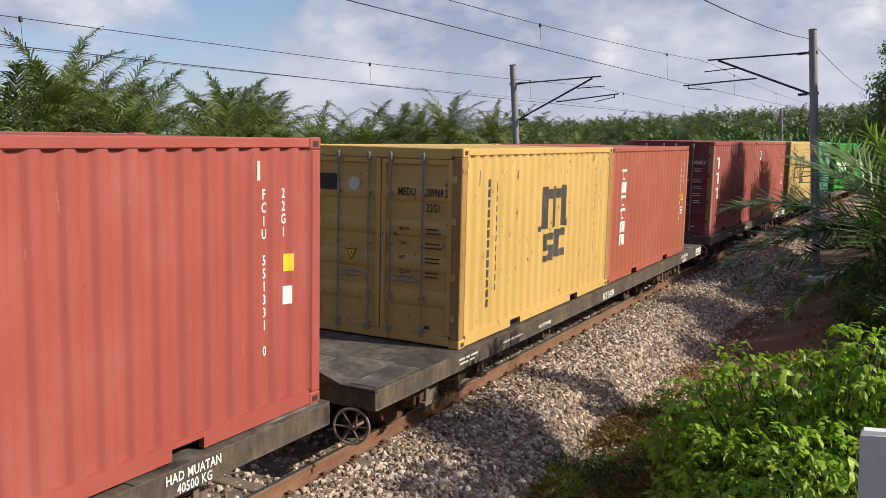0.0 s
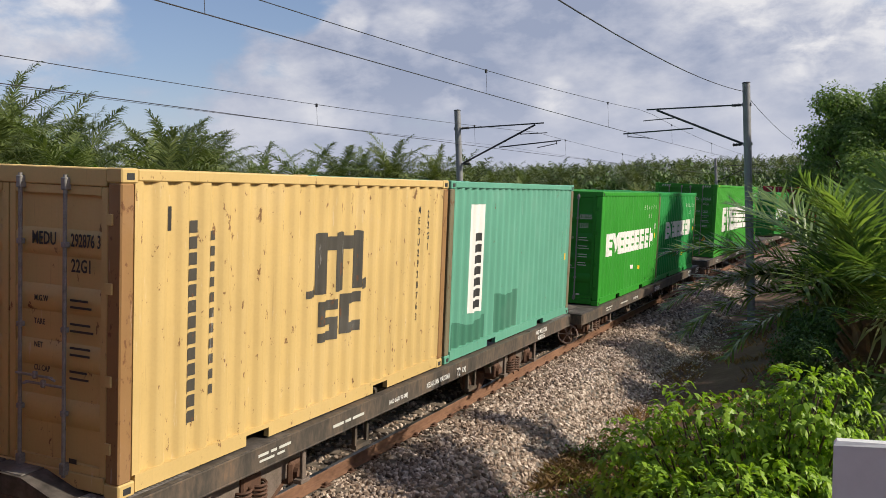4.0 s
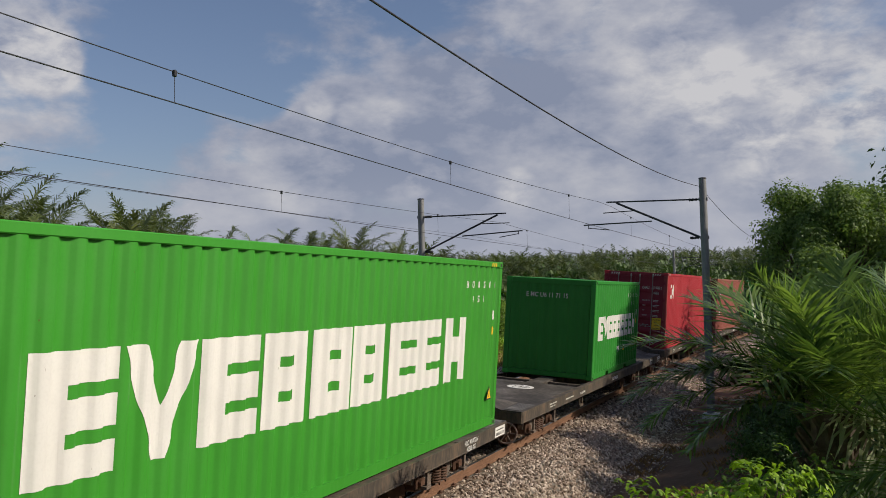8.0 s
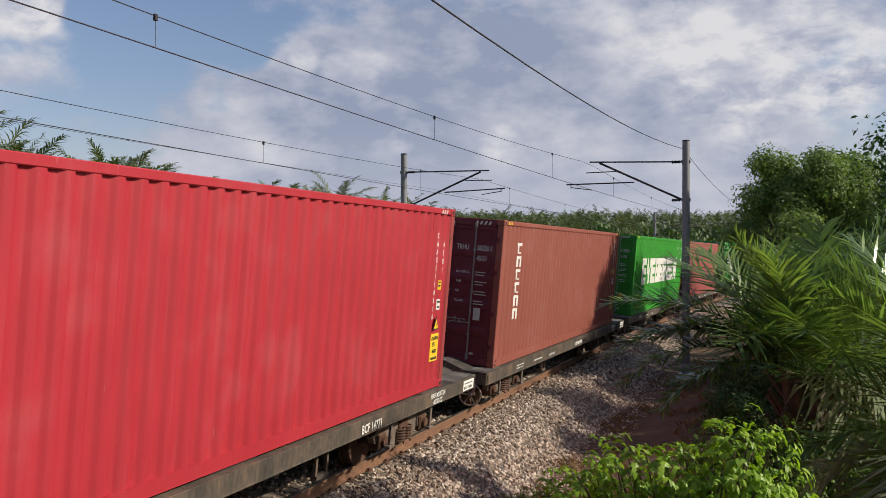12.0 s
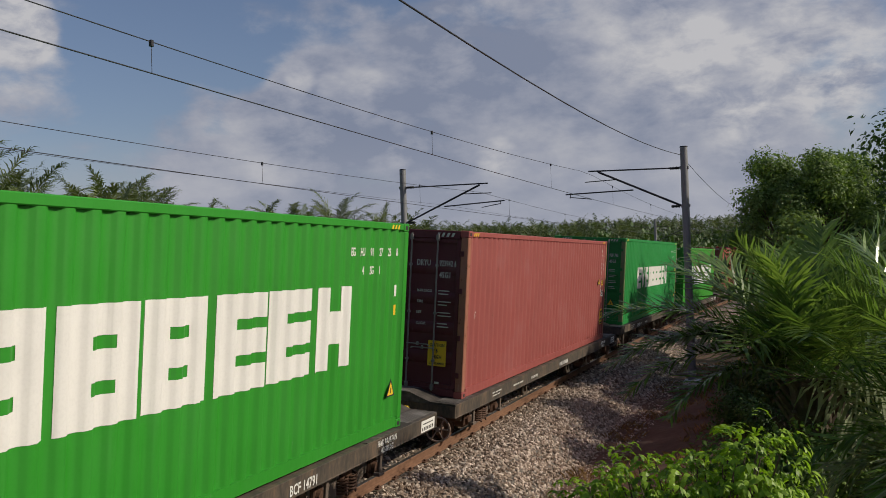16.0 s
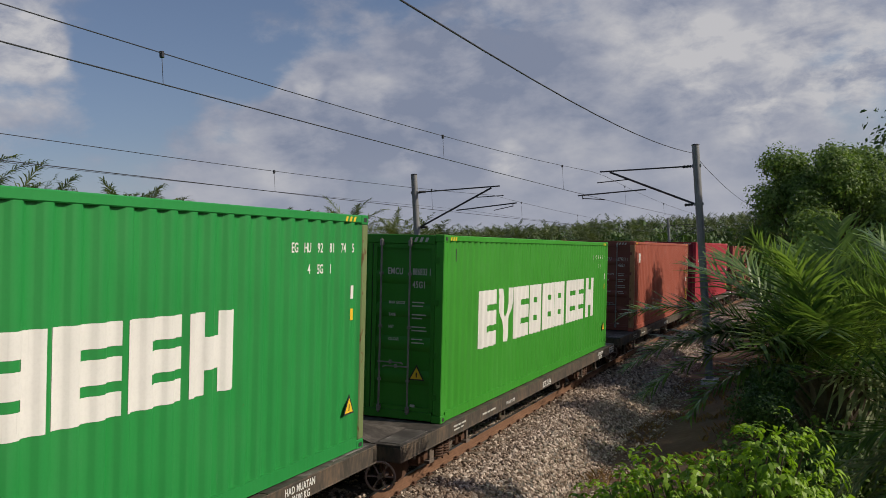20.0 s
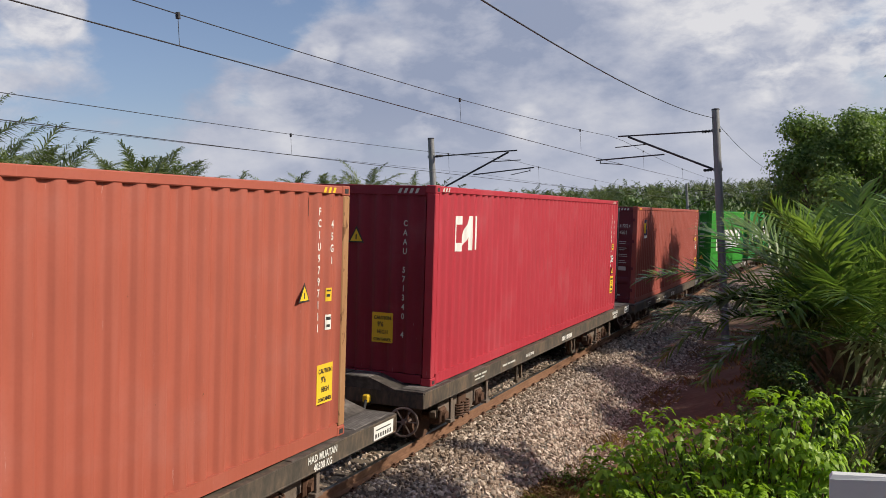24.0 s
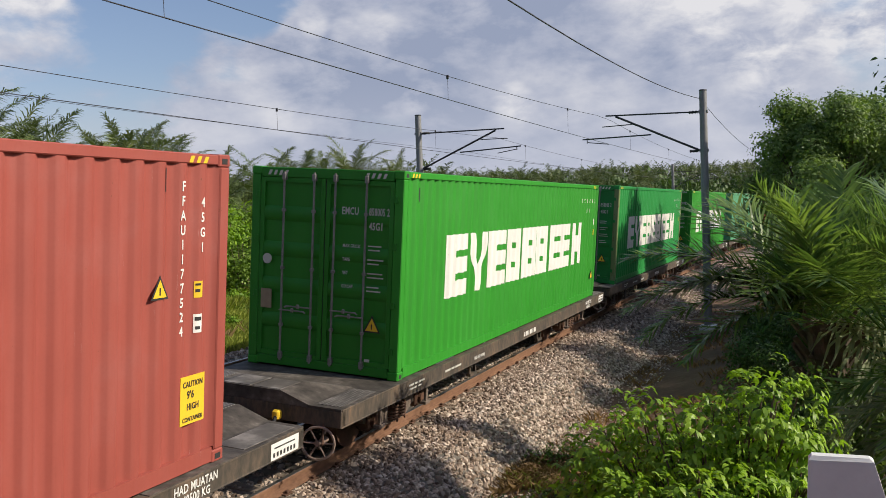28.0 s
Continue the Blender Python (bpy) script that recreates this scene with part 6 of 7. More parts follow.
def blades(name, seed, spots, h0, h1, lean, mat, label, rise=0):
    """Grass: every blade two joined triangles."""
    rng = np.random.default_rng(seed)
    n = len(spots)
    a = rng.uniform(0, 2 * np.pi, n)
    h = rng.uniform(h0, h1, n)
    if rise:
        d = np.array([track(q[1])[0].x - q[0] for q in spots])
        bump = np.array([noise.noise(Vector((q[0] * 0.8, q[1] * 0.8, 7))) for q in spots])
        h = h * (0.28 + 0.95 * np.clip((d - 7.3) / 4.6, 0, 1)) * (1 + 0.5 * bump)
    w = rng.uniform(0.004, 0.009, n) * (1 + h)
    dx, dy = np.cos(a), np.sin(a)
    b = rng.uniform(0, 2 * np.pi, n)
    k = lean * h * rng.uniform(0.3, 1.2, n)
    v = np.empty((n, 4, 3))
    v[:, 0] = spots + np.stack([dx * w, dy * w, 0 * h - 0.03], 1)
    v[:, 1] = spots + np.stack([-dx * w, -dy * w, 0 * h - 0.03], 1)
    v[:, 2] = spots + np.stack([np.cos(b) * k * 0.35 - dx * w * 0.7, np.sin(b) * k * 0.35 - dy * w * 0.7, h * 0.6], 1)
    v[:, 3] = spots + np.stack([np.cos(b) * k, np.sin(b) * k, h], 1)
    i = np.arange(n)[:, None] * 4
    f = np.concatenate([i + np.array([[0, 1, 2]]), i + np.array([[0, 2, 3]])])
    return tagged(new(name, raw_mesh(name, v.reshape(-1, 3), f, mat)), label, "grass", kind="stuff")


def scatter(seed, n, d0, d1, y0, y1, clump=0.0, near=1.0):
    rng = np.random.default_rng(seed)
    y = y0 + (y1 - y0) * rng.random(n) ** near
    d = rng.uniform(d0, d1, n)
    if clump > 0:
        keep = np.array([noise.noise(Vector((a * 0.9, b2 * 0.9, seed))) > clump - 0.5 for a, b2 in zip(d, y)])
        y, d = y[keep], d[keep]
    return np.array([off_track(a, b2) for a, b2 in zip(d, y)])


blades("verge_grass", 21, scatter(21, 120000, -12.9, -7.3, 6, 72, 0.0, 1.3), 0.5, 1.0, 0.5, GRASS, "tall yellow-green grass on the verge beyond the line", -1)
blades("verge_straw", 22, scatter(22, 16000, -12.0, -7.2, 7, 60, 0.45, 1.3), 0.25, 0.6, 0.7, WEED_DRY, "dry straw-coloured grass among the green")

# right-hand bank
blades("dry_grass", 23, scatter(23, 52000, 2.4, 5.6, 4, 13.5, 0.36, 1.1), 0.04, 0.18, 1.4, WEED_RED, "dry brown grass at the edge of the ballast")
blades("dirt_grass", 25, scatter(25, 9000, 2.6, 5.6, 11, 34, 0.5, 1.3), 0.04, 0.14, 1.2, WEED_RED, "sparse dead grass on bare brown earth")
blades("bank_grass", 24, scatter(24, 30000, 2.2, 5.8, 4, 13, 0.48, 1.1), 0.04, 0.18, 0.9, GRASS, "green weeds at the edge of the ballast")
CREEP = [shrub_mesh("creeper_leaves", 90 + k, 900, lumps(90 + k, 7, 0.75, 0.75, 0.5, 0.18, 0.32), 0.065, (LEAF_MID, WEED_RED, LEAF_DARK)[k]) for k in range(3)]
CREEP_STEM = stems(19, 6, 0.6, 0.3, 0.008).mesh("stem")
rb = random.Random(17)
for i in range(64):
    y = 4.6 + 9 * rb.random() ** 1.2
    x, yy, z = off_track(rb.uniform(2.75, 5.2), y)
    shrub(CREEP[rb.choice((0, 1, 1, 2))], CREEP_STEM, turn(x, yy, z - 0.03, rb.uniform(0, 360), rb.uniform(0.35, 0.8)), "low creeping weed with small leaves", "creeping weeds on the bank", "creeping_weed")

# sunlit bush close by
def near_bush(x, y, seed, count, blobs, size, mat, label, group):
    rng = np.random.default_rng(seed)
    p, d = blob_points(rng, count, blobs, 0.55)
    keep = p[:, 2] > 0.05
    p, d = p[keep], d[keep]
    # five leaflets to a twig
    P, N, T, S = [], [], [], []
    for q, n in zip(p, d):
        axis = n + np.array([0, 0, 0.55]) + rng.normal(size=3) * 0.35
        axis /= np.linalg.norm(axis)
        up = np.array([0, 0, 1.0]) + 0.35 * n + rng.normal(size=3) * 0.25
        sdv = np.cross(axis, up)
        sdv /= np.linalg.norm(sdv) + 1e-9
        s = size * rng.uniform(0.65, 1.25)
        for k, a in enumerate((0, 0.75, -0.75, 1.35, -1.35)):
            t = axis * math.cos(a) + sdv * math.sin(a)
            P.append(q + t * s * 0.62 - np.array([0, 0, 0.02 + 0.1 * s]))
            N.append(up * 0.6 + n * 0.4 + np.array([0.45, 0.1, 0]) + rng.normal(size=3) * 0.22)
            T.append(t + np.array([0, 0, -0.45]))
            S.append(s * (1.0 if k == 0 else 0.85))
    v, f = leaf_tris(np.array(P), np.array(N), np.array(S), rng, 0.44, 0.14, 0.30, np.array(T))
    t = thing("bush", label, "bush", group)
    st = Shape()
    r2 = random.Random(seed)
    for b2 in blobs:
        for _ in range(4):
            e = Vector((b2[0] + r2.uniform(-0.7, 0.7) * b2[3], b2[1] + r2.uniform(-0.7, 0.7) * b2[4], b2[2] + r2.uniform(0.0, 0.8) * b2[5]))
            m = Vector((e.x * 0.5 + r2.uniform(-0.1, 0.1), e.y * 0.5, e.z * 0.55))
            st.tube((e.x * 0.12, e.y * 0.12, -0.3), m, 0.022, 0.014, 6).tube(m, e, 0.014, 0.005, 6)
    part("stem", st, BARK, t, "thin brown stems")
    part("foliage", raw_mesh("foliage", v, f, mat), None, t)
    t.matrix_basis = Matrix.Translation((x, y, ground_z(x, y)))
    return t


def bush_blobs(base, spots):
    """Lumps whose tops stand at given world heights, about a base point."""
    gz = ground_z(*base)
    out = []
    for x, y, top, r in spots:
        z = top - gz - r * 0.85
        while z > -r * 0.4:
            out.append((x - base[0], y - base[1], z, r, r, r))
            z -= r * 0.9
    return out


near_bush(5.9, 6.4, 5, 7600, bush_blobs((5.9, 6.4), [(5.02, 6.6, 1.48, 0.3), (5.22, 6.5, 1.64, 0.32), (5.45, 6.6, 1.74, 0.3), (5.72, 6.4, 1.76, 0.34), (5.98, 6.5, 1.82, 0.34), (6.2, 6.5, 2.0, 0.28), (6.36, 6.4, 1.9, 0.3), (6.45, 6.3, 1.6, 0.3), (5.42, 5.8, 1.40, 0.34), (5.8, 5.6, 1.50, 0.34), (6.15, 5.6, 1.52, 0.34), (5.1, 6.2, 1.0, 0.28), (5.75, 5.1, 1.0, 0.3)]), 0.074, LEAF_LIGHT, "sunlit bush with bright green five-fingered leaves", "bushes on the bank")
near_bush(4.9, 9.3, 7, 520, bush_blobs((4.9, 9.3), [(4.6, 9.2, 0.35, 0.4), (5.2, 9.6, 0.6, 0.45)]), 0.10, LEAF_MID, "green bush with five-fingered leaves", "bushes on the bank")


# young oil palms on the bank
def near_palm(x, y, base_z, seed, fronds, leaf=0.74, label="young oil palm with long arching feather fronds"):
    """fronds: heading, rise at the foot, rise at the tip, length, and whether it is dry."""
    rng = np.random.default_rng(seed)
    t = thing("young_oil_palm", label, "palm tree", "young palms on the bank")
    g = ground_z(x, y)
    part("trunk", palm_trunk(max(0.6, base_z - g), 0.22), BARK, t, "short rough trunk")
    for head, e0, e1, length, dry in fronds:
        v, f = frond(rng, length, int((32 if 188 < head < 230 else 22) * length), e0, e1, leaf * (0.62 if 188 < head < 230 else 1.0), 0.036, 0.55, limp=0.9 if dry else 0.28)
        ob = part("frond", raw_mesh("frond", v, f, PALM_GREY if dry else PALM_NEAR), None, t, "dry grey frond" if dry else "")
        ob.matrix_basis = Matrix.LocRotScale((0, 0, base_z - g), Euler((rng.uniform(-0.15, 0.15), 0, radians(head + rng.uniform(-5, 5)))), None)
    t.matrix_basis = Matrix.Translation((x, y, g))


def spiral(seed, count, length, steep=70):
    rng = random.Random(seed)
    out = []
    for i in range(count):
        e0 = steep - (steep + 5) * i / count + rng.uniform(-7, 7)
        out.append((i * 137.5 + rng.uniform(-12, 12), e0, e0 - rng.uniform(45, 80), length * rng.uniform(0.8, 1.1), 0))
    return out


near_palm(6.75, 11.6, 1.70, 31, [
    (196, 42, -18, 2.60, 0), (201, 40, -34, 2.00, 1), (197, 42, -30, 1.80, 1), (206, 34, -44, 2.60, 0), (212, 26, -50, 2.45, 0), (222, 18, -56, 2.10, 0),
    (201, 74, 50, 1.85, 0), (186, 76, 58, 1.60, 0), (232, 70, 40, 1.60, 0),
    (16, 46, 12, 2.25, 0), (36, 62, 30, 2.20, 0), (342, 50, 6, 2.20, 0), (2, 70, 46, 2.10, 0), (62, 66, 40, 2.20, 0), (24, 26, -24, 2.20, 0),
    (270, 46, -22, 1.85, 0), (292, 34, -32, 1.80, 0), (312, 30, -36, 1.90, 0), (248, 40, -28, 1.90, 0), (330, 62, 20, 1.95, 0),
    (318, 8, -76, 1.55, 1), (336, 2, -80, 1.65, 1), (300, -4, -82, 1.35, 1),
    (100, 60, 20, 2.20, 0), (140, 60, 10, 2.25, 0), (166, 56, 16, 2.10, 0)], 0.84)
near_palm(6.95, 14.2, 1.12, 34, [(166, 76, 62, 2.25, 0), (184, 72, 56, 2.05, 0), (140, 58, 5, 1.7, 0), (30, 70, 30, 2.0, 0), (350, 62, 10, 1.9, 0), (310, 60, 10, 1.9, 0), (220, 56, -10, 1.6, 0)], 0.66)
near_palm(8.30, 9.4, 1.25, 36, [(176, 66, 34, 2.30, 0), (200, 60, 24, 2.20, 0), (150, 68, 40, 2.40, 0), (230, 58, 10, 2.00, 0), (186, 40, -12, 2.10, 0), (206, 26, -40, 2.00, 0), (168, 8, -68, 1.90, 1), (196, 2, -76, 1.80, 1), (216, -4, -80, 1.60, 1), (184, 12, -70, 1.80, 1), (225, 20, -60, 1.70, 0), (236, 14, -66, 1.90, 1), (246, 6, -72, 1.80, 1), (252, 24, -50, 1.80, 1), (120, 62, 24, 2.30, 0)], 0.80)
near_palm(11.2, 22.5, 0.8, 32, spiral(32, 20, 4.2, 66), 1.1)
near_palm(10.2, 27.5, 1.0, 33, spiral(33, 18, 3.8, 66), 1.1)

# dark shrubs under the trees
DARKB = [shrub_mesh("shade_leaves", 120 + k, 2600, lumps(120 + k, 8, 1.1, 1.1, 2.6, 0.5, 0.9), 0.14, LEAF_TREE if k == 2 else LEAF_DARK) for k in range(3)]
DARK_STEM = stems(29, 8, 0.9, 1.8, 0.03).mesh("stem")
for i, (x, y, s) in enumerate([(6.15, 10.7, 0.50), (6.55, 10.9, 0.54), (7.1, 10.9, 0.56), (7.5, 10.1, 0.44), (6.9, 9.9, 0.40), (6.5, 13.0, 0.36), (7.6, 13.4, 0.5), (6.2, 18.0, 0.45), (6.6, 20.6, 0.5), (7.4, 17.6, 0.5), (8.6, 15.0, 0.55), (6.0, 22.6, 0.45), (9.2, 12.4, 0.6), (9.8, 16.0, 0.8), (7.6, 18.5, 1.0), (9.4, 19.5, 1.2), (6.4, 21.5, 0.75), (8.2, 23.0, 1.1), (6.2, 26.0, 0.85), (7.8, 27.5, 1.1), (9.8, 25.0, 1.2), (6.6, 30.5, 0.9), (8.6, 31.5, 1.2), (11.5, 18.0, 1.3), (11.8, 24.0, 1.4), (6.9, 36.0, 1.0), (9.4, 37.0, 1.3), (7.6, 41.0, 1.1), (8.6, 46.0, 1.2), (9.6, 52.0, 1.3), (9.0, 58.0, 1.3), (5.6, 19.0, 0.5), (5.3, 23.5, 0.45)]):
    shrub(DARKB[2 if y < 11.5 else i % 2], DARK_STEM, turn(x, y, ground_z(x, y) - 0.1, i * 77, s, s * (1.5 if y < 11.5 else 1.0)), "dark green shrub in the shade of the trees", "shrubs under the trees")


# broadleaf trees on the bank
def tree(x, y, seed, blobs, count, size, trunk_r=0.14, mat=None):
    t = thing("tree", "broadleaf tree with a dark uneven crown", "tree", "trees on the bank")
    g = ground_z(x, y)
    bl = [(a - x, b2 - y, c - g, r, r, r * 0.85) for a, b2, c, r in blobs]
    rng = random.Random(seed)
    s = Shape()
    top = max(b2[2] for b2 in bl)
    s.tube((0, 0, -0.4), (0.1, 0.05, top * 0.35), trunk_r * 1.2, trunk_r, 10).tube((0.1, 0.05, top * 0.35), (0.0, 0.1, top * 0.8), trunk_r, trunk_r * 0.4, 10)
    part("trunk", s, BARK, t)
    for b2 in bl:
        q = rng.uniform(0.25, 0.6)
        st = Vector((0.07, 0.05, top * q))
        e = Vector(b2[:3])
        m = st.lerp(e, 0.5) + Vector((rng.uniform(-0.2, 0.2), rng.uniform(-0.2, 0.2), -0.15))
        part("limb", Shape().tube(st, m, trunk_r * 0.5, trunk_r * 0.3, 7).tube(m, e, trunk_r * 0.3, trunk_r * 0.1, 7), BARK, t)
    part("crown", shrub_mesh("crown", seed, count, bl, size, mat or LEAF_DARK, 0.5, 0.5, 0.25, 1.75), None, t)
    t.matrix_basis = Matrix.Translation((x, y, g))


def crown_lumps(seed, x, y, z0, z1, r, n, b0, b1):
    rng = random.Random(seed)
    out = []
    for _ in range(n):
        q = rng.random()
        a = rng.uniform(0, 2 * math.pi)
        k = r * math.sqrt(rng.random()) * (0.55 + 0.6 * math.sin(math.pi * min(0.95, q + 0.12)))
        out.append((x + math.cos(a) * k, y + math.sin(a) * k, z0 + (z1 - z0) * q, rng.uniform(b0, b1)))
    return out


tree(7.6, 29.2, 201, crown_lumps(1, 7.25, 29.0, 1.3, 6.0, 2.35, 150, 0.14, 0.44), 58000, 0.10, 0.10, LEAF_TREE)
tree(7.4, 26.4, 208, crown_lumps(8, 7.1, 26.3, 1.0, 4.0, 1.2, 40, 0.16, 0.4), 10000, 0.115, 0.09, LEAF_TREE)
tree(8.6, 34.0, 202, crown_lumps(2, 8.6, 34, 2.4, 6.3, 2.0, 56, 0.25, 0.55), 22000, 0.135, 0.11, LEAF_TREE)
tree(11.0, 30, 203, crown_lumps(3, 11.0, 30, 2.4, 6.8, 2.3, 15, 0.6, 1.1), 8000, 0.18)
tree(10.6, 42, 204, crown_lumps(4, 10.6, 42, 2.6, 6.6, 2.4, 14, 0.6, 1.1), 7000, 0.2)
tree(8.4, 50, 205, crown_lumps(5, 8.4, 50, 2.2, 5.4, 2.0, 10, 0.6, 1.0), 5000, 0.2)
tree(7.5, 22.5, 210, crown_lumps(10, 7.4, 22.4, 0.6, 3.3, 1.2, 40, 0.2, 0.45), 9000, 0.12, 0.08, LEAF_TREE)
tree(7.8, 19.4, 211, crown_lumps(11, 7.8, 19.4, 0.5, 2.5, 1.1, 34, 0.2, 0.42), 7500, 0.12, 0.07, LEAF_TREE)
tree(13.5, 24, 206, crown_lumps(6, 13.5, 24, 2.0, 6.2, 2.4, 14, 0.6, 1.1), 6000, 0.2)

# tall trees added unseen behind the standpoint to dim sky light on container ends
for k, (x, y, h) in enumerate([(4.8, -15, 6), (9.5, -12, 6), (15, -9, 6), (7.0, -22, 10), (13, -18, 11), (4.2, -27, 11), (10, -29, 12), (-12.5, -12, 10), (-14, -20, 11), (-13, -29, 12), (-12.5, -38, 12), (4.5, -40, 12), (-18, -6, 7)]):
    tree(x, y, 220 + k, crown_lumps(20 + k, x, y, 1.5, h, 3.0, 20, 0.9, 1.5), 4200, 0.36)

# plantation in the distance
def far_forest():
    VV, FF, o = [], [], 0
    rng = random.Random(77)
    fine = [crown(300 + k, 19, 4.0, 14, 0.9, 0.105, False) for k in range(3)]
    coarse = [crown(310 + k, 15, 4.0, 8, 0.95, 0.17, False) for k in range(3)]
    for i in range(900):
        r = 70 + 330 * rng.random() ** 0.75
        az = radians(rng.uniform(-20, 62))
        x, y = 6.5 - math.sin(az) * r, math.cos(az) * r
        d = x - track(min(y, 340))[0].x
        if -24 < d < 11:
            continue
        v, f = fine[i % 3] if r < 150 else coarse[i % 3]
        s = rng.uniform(0.85, 1.15)
        a = rng.uniform(0, 6.28)
        rot = np.array([[math.cos(a), -math.sin(a), 0], [math.sin(a), math.cos(a), 0], [0, 0, 1]])
        h = rng.uniform(4.0, 5.4) + 5.0 * smooth01((r - 80) / 150)
        VV.append(v @ rot.T * s + np.array([x, y, ground_z(x, y) + h]))
        FF.append(f + o)
        o += len(v)
    tagged(new("far_palm_forest", raw_mesh("far_palm_forest", np.concatenate(VV), np.concatenate(FF), FAR_PALM)), "dense oil palm plantation on the far rise", "forest", kind="stuff")


far_forest()
FARB = shrub_mesh("undergrowth_leaves", 140, 900, lumps(140, 7, 4.0, 4.0, 4.2, 1.6, 2.4), 0.55, LEAF_DARK)
ru = random.Random(3)
uv, uf, uo = [], [], 0
src = np.empty(len(FARB.vertices) * 3, dtype=np.float32)
FARB.vertices.foreach_get("co", src)
src = src.reshape(-1, 3)
tri = np.array([tuple(p.vertices) for p in FARB.polygons])
for i in range(620):
    r = 62 + 330 * ru.random() ** 0.8
    az = radians(ru.uniform(-20, 62))
    x, y = 6.5 - math.sin(az) * r, math.cos(az) * r
    d = x - track(min(y, 340))[0].x
    if -19 < d < 10:
        continue
    s = ru.uniform(0.9, 1.5)
    uv.append(src * np.array([s, s, s * (1.2 + 1.0 * smooth01((r - 80) / 150))]) + np.array([x, y, ground_z(x, y) - 0.3]))
    uf.append(tri + uo)
    uo += len(src)
tagged(new("far_undergrowth", raw_mesh("far_undergrowth", np.concatenate(uv), np.concatenate(uf), LEAF_DARK)), "dark undergrowth below the distant palms", "undergrowth", kind="stuff")

# ---------------------------------------------------------------- railing post beside the camera
post = thing("railing_post", "pale grey painted railing post end", "post")
s = Shape()
px, py, pz = 6.474, 1.30, 2.785
v = [(px, py - 0.0, 0.9), (px + 0.125, py, 0.9), (px + 0.125, py + 0.03, 0.9), (px, py + 0.03, 0.9),
     (px, py, pz - 0.10), (px + 0.112, py, pz - 0.10), (px + 0.112, py + 0.03, pz - 0.10), (px, py + 0.03, pz - 0.10),
     (px + 0.004, py + 0.003, pz - 0.006), (px + 0.085, py + 0.003, pz - 0.004), (px + 0.085, py + 0.027, pz - 0.004), (px + 0.004, py + 0.027, pz - 0.006),
     (px + 0.008, py + 0.007, pz), (px + 0.08, py + 0.007, pz), (px + 0.08, py + 0.023, pz), (px + 0.008, py + 0.023, pz)]
f = []
for k in range(3):
    for j in range(4):
        f.append((k * 4 + j, k * 4 + (j + 1) % 4, k * 4 + 4 + (j + 1) % 4, k * 4 + 4 + j))
f += [(3, 2, 1, 0), (12, 13, 14, 15)]
part("post_body", Shape().add(v, f), CONCRETE, post)
part("post_foot", Shape().box(px - 0.06, px + 0.185, py - 0.06, py + 0.15, 0.7, 1.6, 0.01), CONCRETE, post)

# ---------------------------------------------------------------- stones and sleepers
def stones(name, seed, n, x0, x1, a0, a1, shift, z, size, near=1.0, spill=False, label="grey and brown crushed stones of the track bed"):
    rng = np.random.default_rng(seed)
    phi = (1 + 5 ** 0.5) / 2
    ico = np.array([(-1, phi, 0), (1, phi, 0), (-1, -phi, 0), (1, -phi, 0), (0, -1, phi), (0, 1, phi), (0, -1, -phi), (0, 1, -phi), (phi, 0, -1), (phi, 0, 1), (-phi, 0, -1), (-phi, 0, 1)]) / 1.9
    tri = np.array([(0, 11, 5), (0, 5, 1), (0, 1, 7), (0, 7, 10), (0, 10, 11), (1, 5, 9), (5, 11, 4), (11, 10, 2), (10, 7, 6), (7, 1, 8), (3, 9, 4), (3, 4, 2), (3, 2, 6), (3, 6, 8), (3, 8, 9), (4, 9, 5), (2, 4, 11), (6, 2, 10), (8, 6, 7), (9, 8, 1)])
    a = a0 + (a1 - a0) * rng.random(n) ** near
    xl = rng.uniform(x0, x1, n)
    zl = np.interp(xl, [-2.5, -1.75, -1.4, 1.4, 1.8, 2.55], [-0.62, -0.22, -0.19, -0.19, -0.22, -0.62])
    c, s = math.cos(radians(CANT)), math.sin(radians(CANT))
    px = xl * c + zl * s
    pz = -xl * s + zl * c + z
    off = np.array([tuple(track(q, shift)[0]) for q in a])
    pos = np.stack([off[:, 0] + px, off[:, 1], pz], 1)
    if spill:
        pos[:, 2] = [ground_z(q[0], q[1]) - 0.01 for q in pos]
    v = np.repeat(ico[None], n, 0) * (1 + 0.28 * rng.normal(size=(n, 12, 1)).clip(-1.2, 1.2))
    sc = size * rng.uniform(0.55, 1.3, (n, 1, 1)) * rng.uniform(0.65, 1.25, (n, 1, 3))
    v = v * sc
    th = rng.uniform(0, 6.28, n)
    ct, st = np.cos(th)[:, None], np.sin(th)[:, None]
    v = np.stack([v[:, :, 0] * ct - v[:, :, 1] * st, v[:, :, 0] * st + v[:, :, 1] * ct, v[:, :, 2]], 2) + pos[:, None] + np.array([0, 0, size * 0.15])
    f = (np.arange(n)[:, None, None] * 12 + tri[None]).reshape(-1, 3)
    tagged(new(name, raw_mesh(name, v.reshape(-1, 3), f, STONE)), label, "ballast", kind="stuff")


stones("ballast_stones", 1, 21000, 0.62, 2.75, 3.0, 24.0, 0, 0, 0.034)
stones("ballast_stones", 2, 12000, 0.62, 2.75, 24.0, 62.0, 0, 0, 0.045)
stones("strayed_stones", 5, 5200, 2.3, 3.5, 3.0, 30.0, 0, 0, 0.03, 1.2, True, "scattered stones on the brown earth")
stones("ballast_stones", 3, 6000, -0.48, 0.48, 3.0, 45.0, 0, 0, 0.036)
stones("ballast_stones", 4, 9000, -2.6, -0.6, 6.0, 45.0, -4.25, 0.1, 0.04)

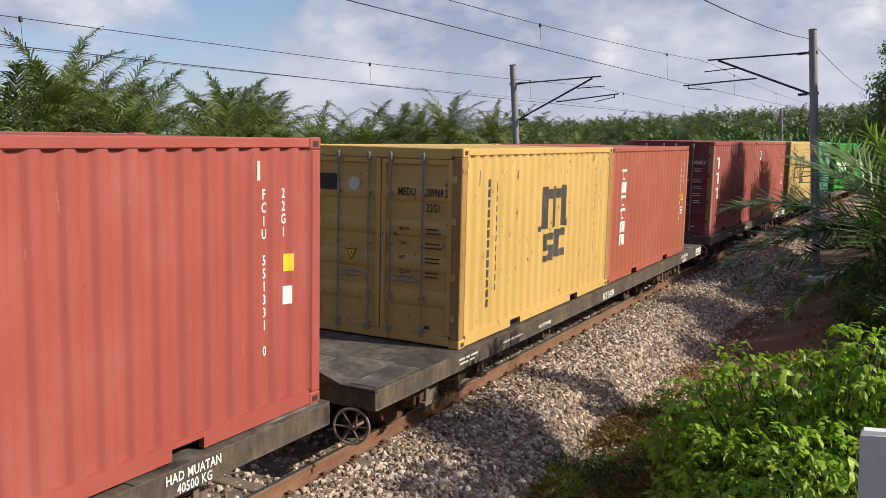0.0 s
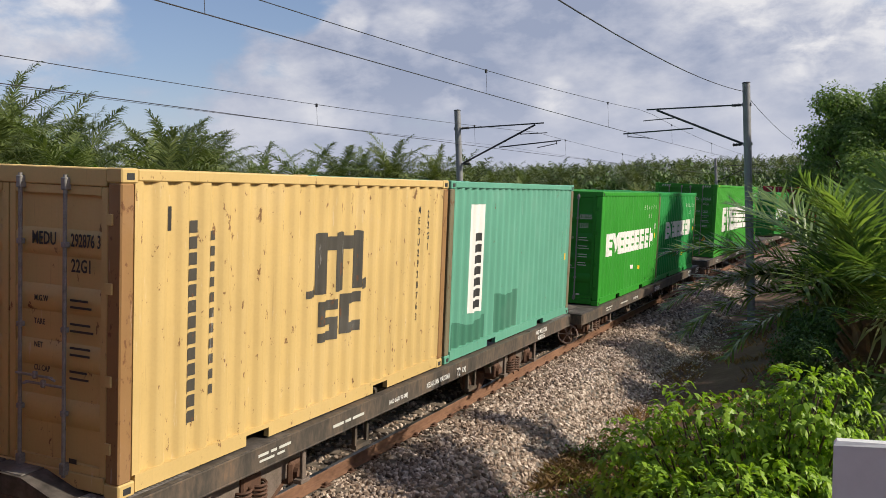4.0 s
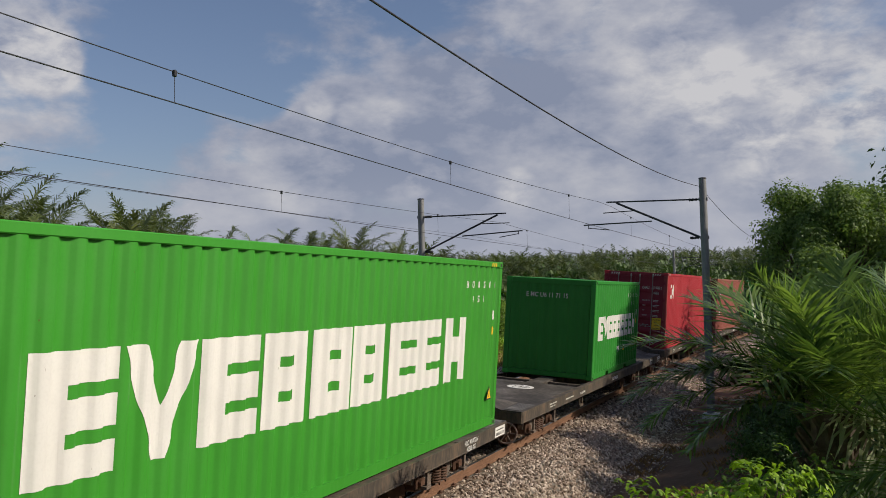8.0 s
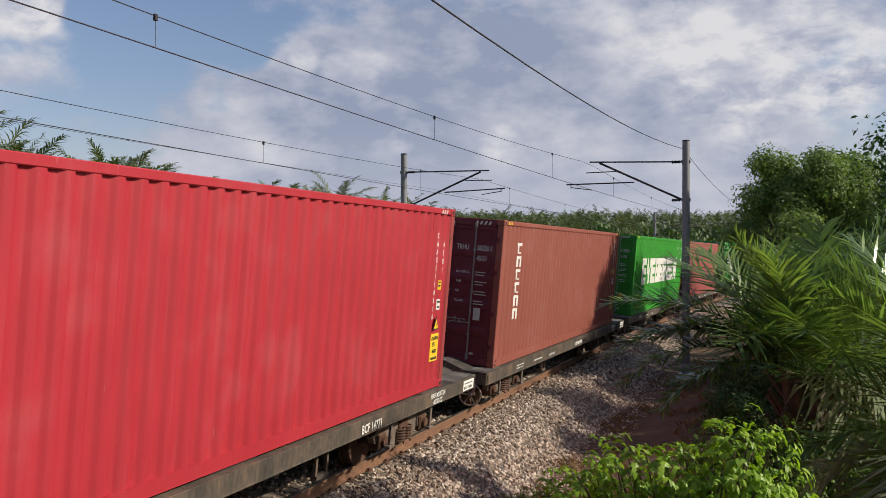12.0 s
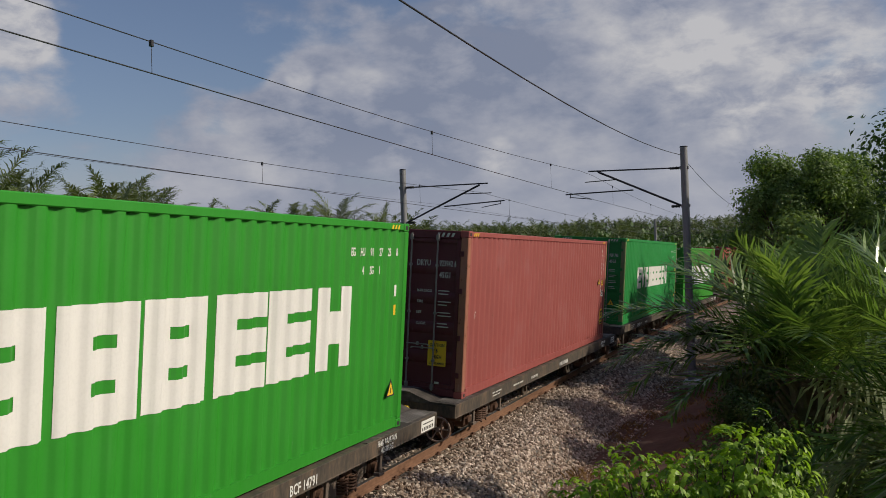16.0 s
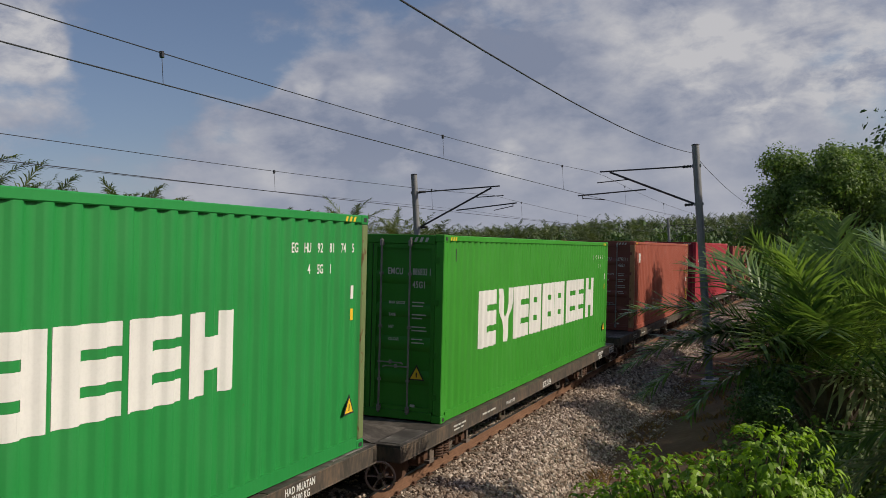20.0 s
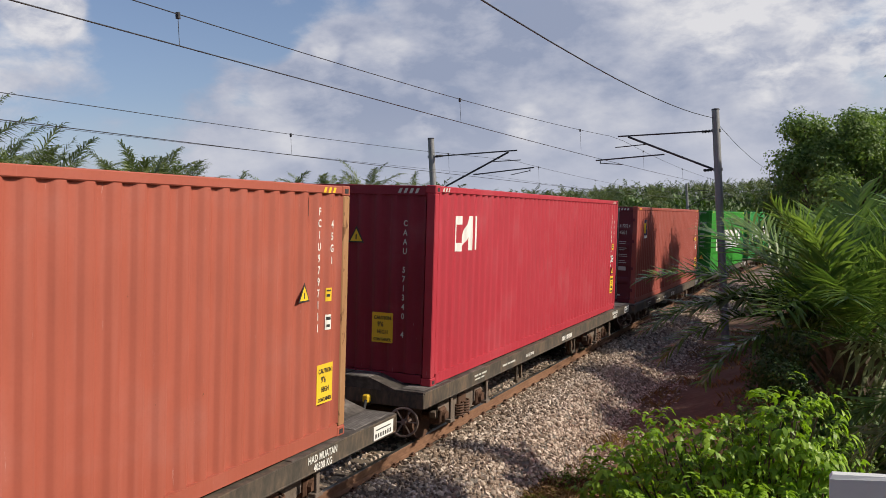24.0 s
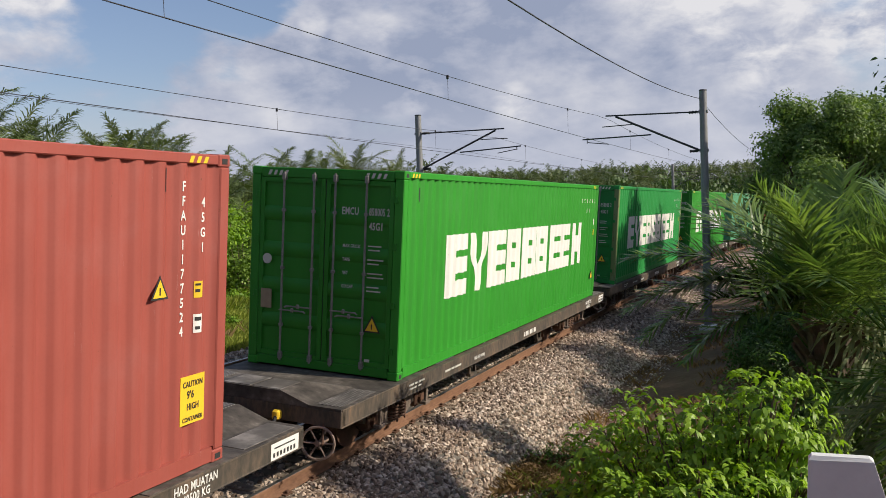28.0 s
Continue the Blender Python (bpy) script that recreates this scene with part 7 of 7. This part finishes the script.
SLEEP = Shape().add([(-0.95, -0.11, -0.30), (0.95, -0.11, -0.30), (0.95, 0.11, -0.30), (-0.95, 0.11, -0.30), (-0.95, -0.10, -0.175), (0.95, -0.10, -0.175), (0.95, 0.10, -0.175), (-0.95, 0.10, -0.175), (-0.93, -0.085, -0.163), (0.93, -0.085, -0.163), (0.93, 0.085, -0.163), (-0.93, 0.085, -0.163)], [(0, 1, 5, 4), (1, 2, 6, 5), (2, 3, 7, 6), (3, 0, 4, 7), (4, 5, 9, 8), (5, 6, 10, 9), (6, 7, 11, 10), (7, 4, 8, 11), (8, 9, 10, 11)]).mesh("sleeper")
SLEEP.materials.append(SLEEPER)
CLIP = Shape().box(-0.13, 0.13, -0.08, 0.08, -0.165, -0.145, 0.004).box(0.075, 0.12, -0.03, 0.03, -0.15, -0.11, 0.01).box(-0.12, -0.075, -0.03, 0.03, -0.15, -0.11, 0.01).mesh("rail_clip")
CLIP.materials.append(RUST)
for parent, shift, z, a0, a1 in ((TRACK_NEAR, 0.0, 0.0, 1.0, 70.0), (TRACK_FAR, -4.25, 0.1, 6.0, 50.0)):
    a = a0
    while a < a1:
        o = part("sleeper", SLEEP, None, parent)
        o.matrix_basis = track_pose(a, shift, z)
        for x in (-0.535, 0.535):
            if a < 45 and shift == 0.0:
                q = part("rail_clip", CLIP, None, o)
                q.location.x = x
        a += 0.63


# ---------------------------------------------------------------- what moves
RUN = [0.00, 4.20, 8.40, 12.58, 16.75, 20.91, 25.08, 29.24, 33.40, 37.57, 41.73, 45.89, 50.05, 54.20, 58.37, 62.54, 66.73, 70.91, 75.08, 79.23, 83.36, 87.46, 91.56, 95.64, 99.72, 103.80, 107.88, 111.96, 116.04, 120.10, 124.16, 128.21, 132.24, 136.27, 140.28, 144.27, 148.25, 152.22, 156.17, 160.13, 164.11, 168.11, 172.11, 176.12, 180.11, 184.11, 188.10, 192.03, 195.97, 199.92, 203.95, 207.82, 211.74, 215.80, 219.84, 223.77, 227.70]     # metres gone by the train, every half second


def wagon_pose(u, length, t_index):
    a = u - RUN[t_index]
    p0, p1 = track(a + 2.35)[0], track(a + length - 2.35)[0]
    d = (p1 - p0).normalized()
    h = math.atan2(d.x, d.y)
    o = p0 - d * 2.35
    return Matrix.LocRotScale((o.x, o.y, 0), Euler((0, radians(CANT), -h)), None)


def motions():
    for t, u, length, dz in WAGONS:
        walk(t, [(i * 0.5, wagon_pose(u, length, i)) for i in range(len(RUN))])
    step = 1 / 16
    spin = []
    for i in range(int(28 / step) + 1):
        s = float(np.interp(i * step, [k * 0.5 for k in range(len(RUN))], RUN))
        spin.append((i * step, s / 0.40))
    for w in WHEELS:
        walk(w, [(t, Matrix.Translation(w.location) @ Matrix.Rotation(a, 4, "X")) for t, a in spin])
    for t, uc in CONTAINERS:
        u, length, dz = min(((u, ln, dz) for _, u, ln, dz in WAGONS if u - 0.6 <= uc), key=lambda w: uc - w[0])
        seat = Matrix.Translation((0, uc - u, DECK_Z + dz + 0.004))
        walk(t, [(i * 0.5, wagon_pose(u, length, i) @ seat) for i in range(len(RUN))])


motions()
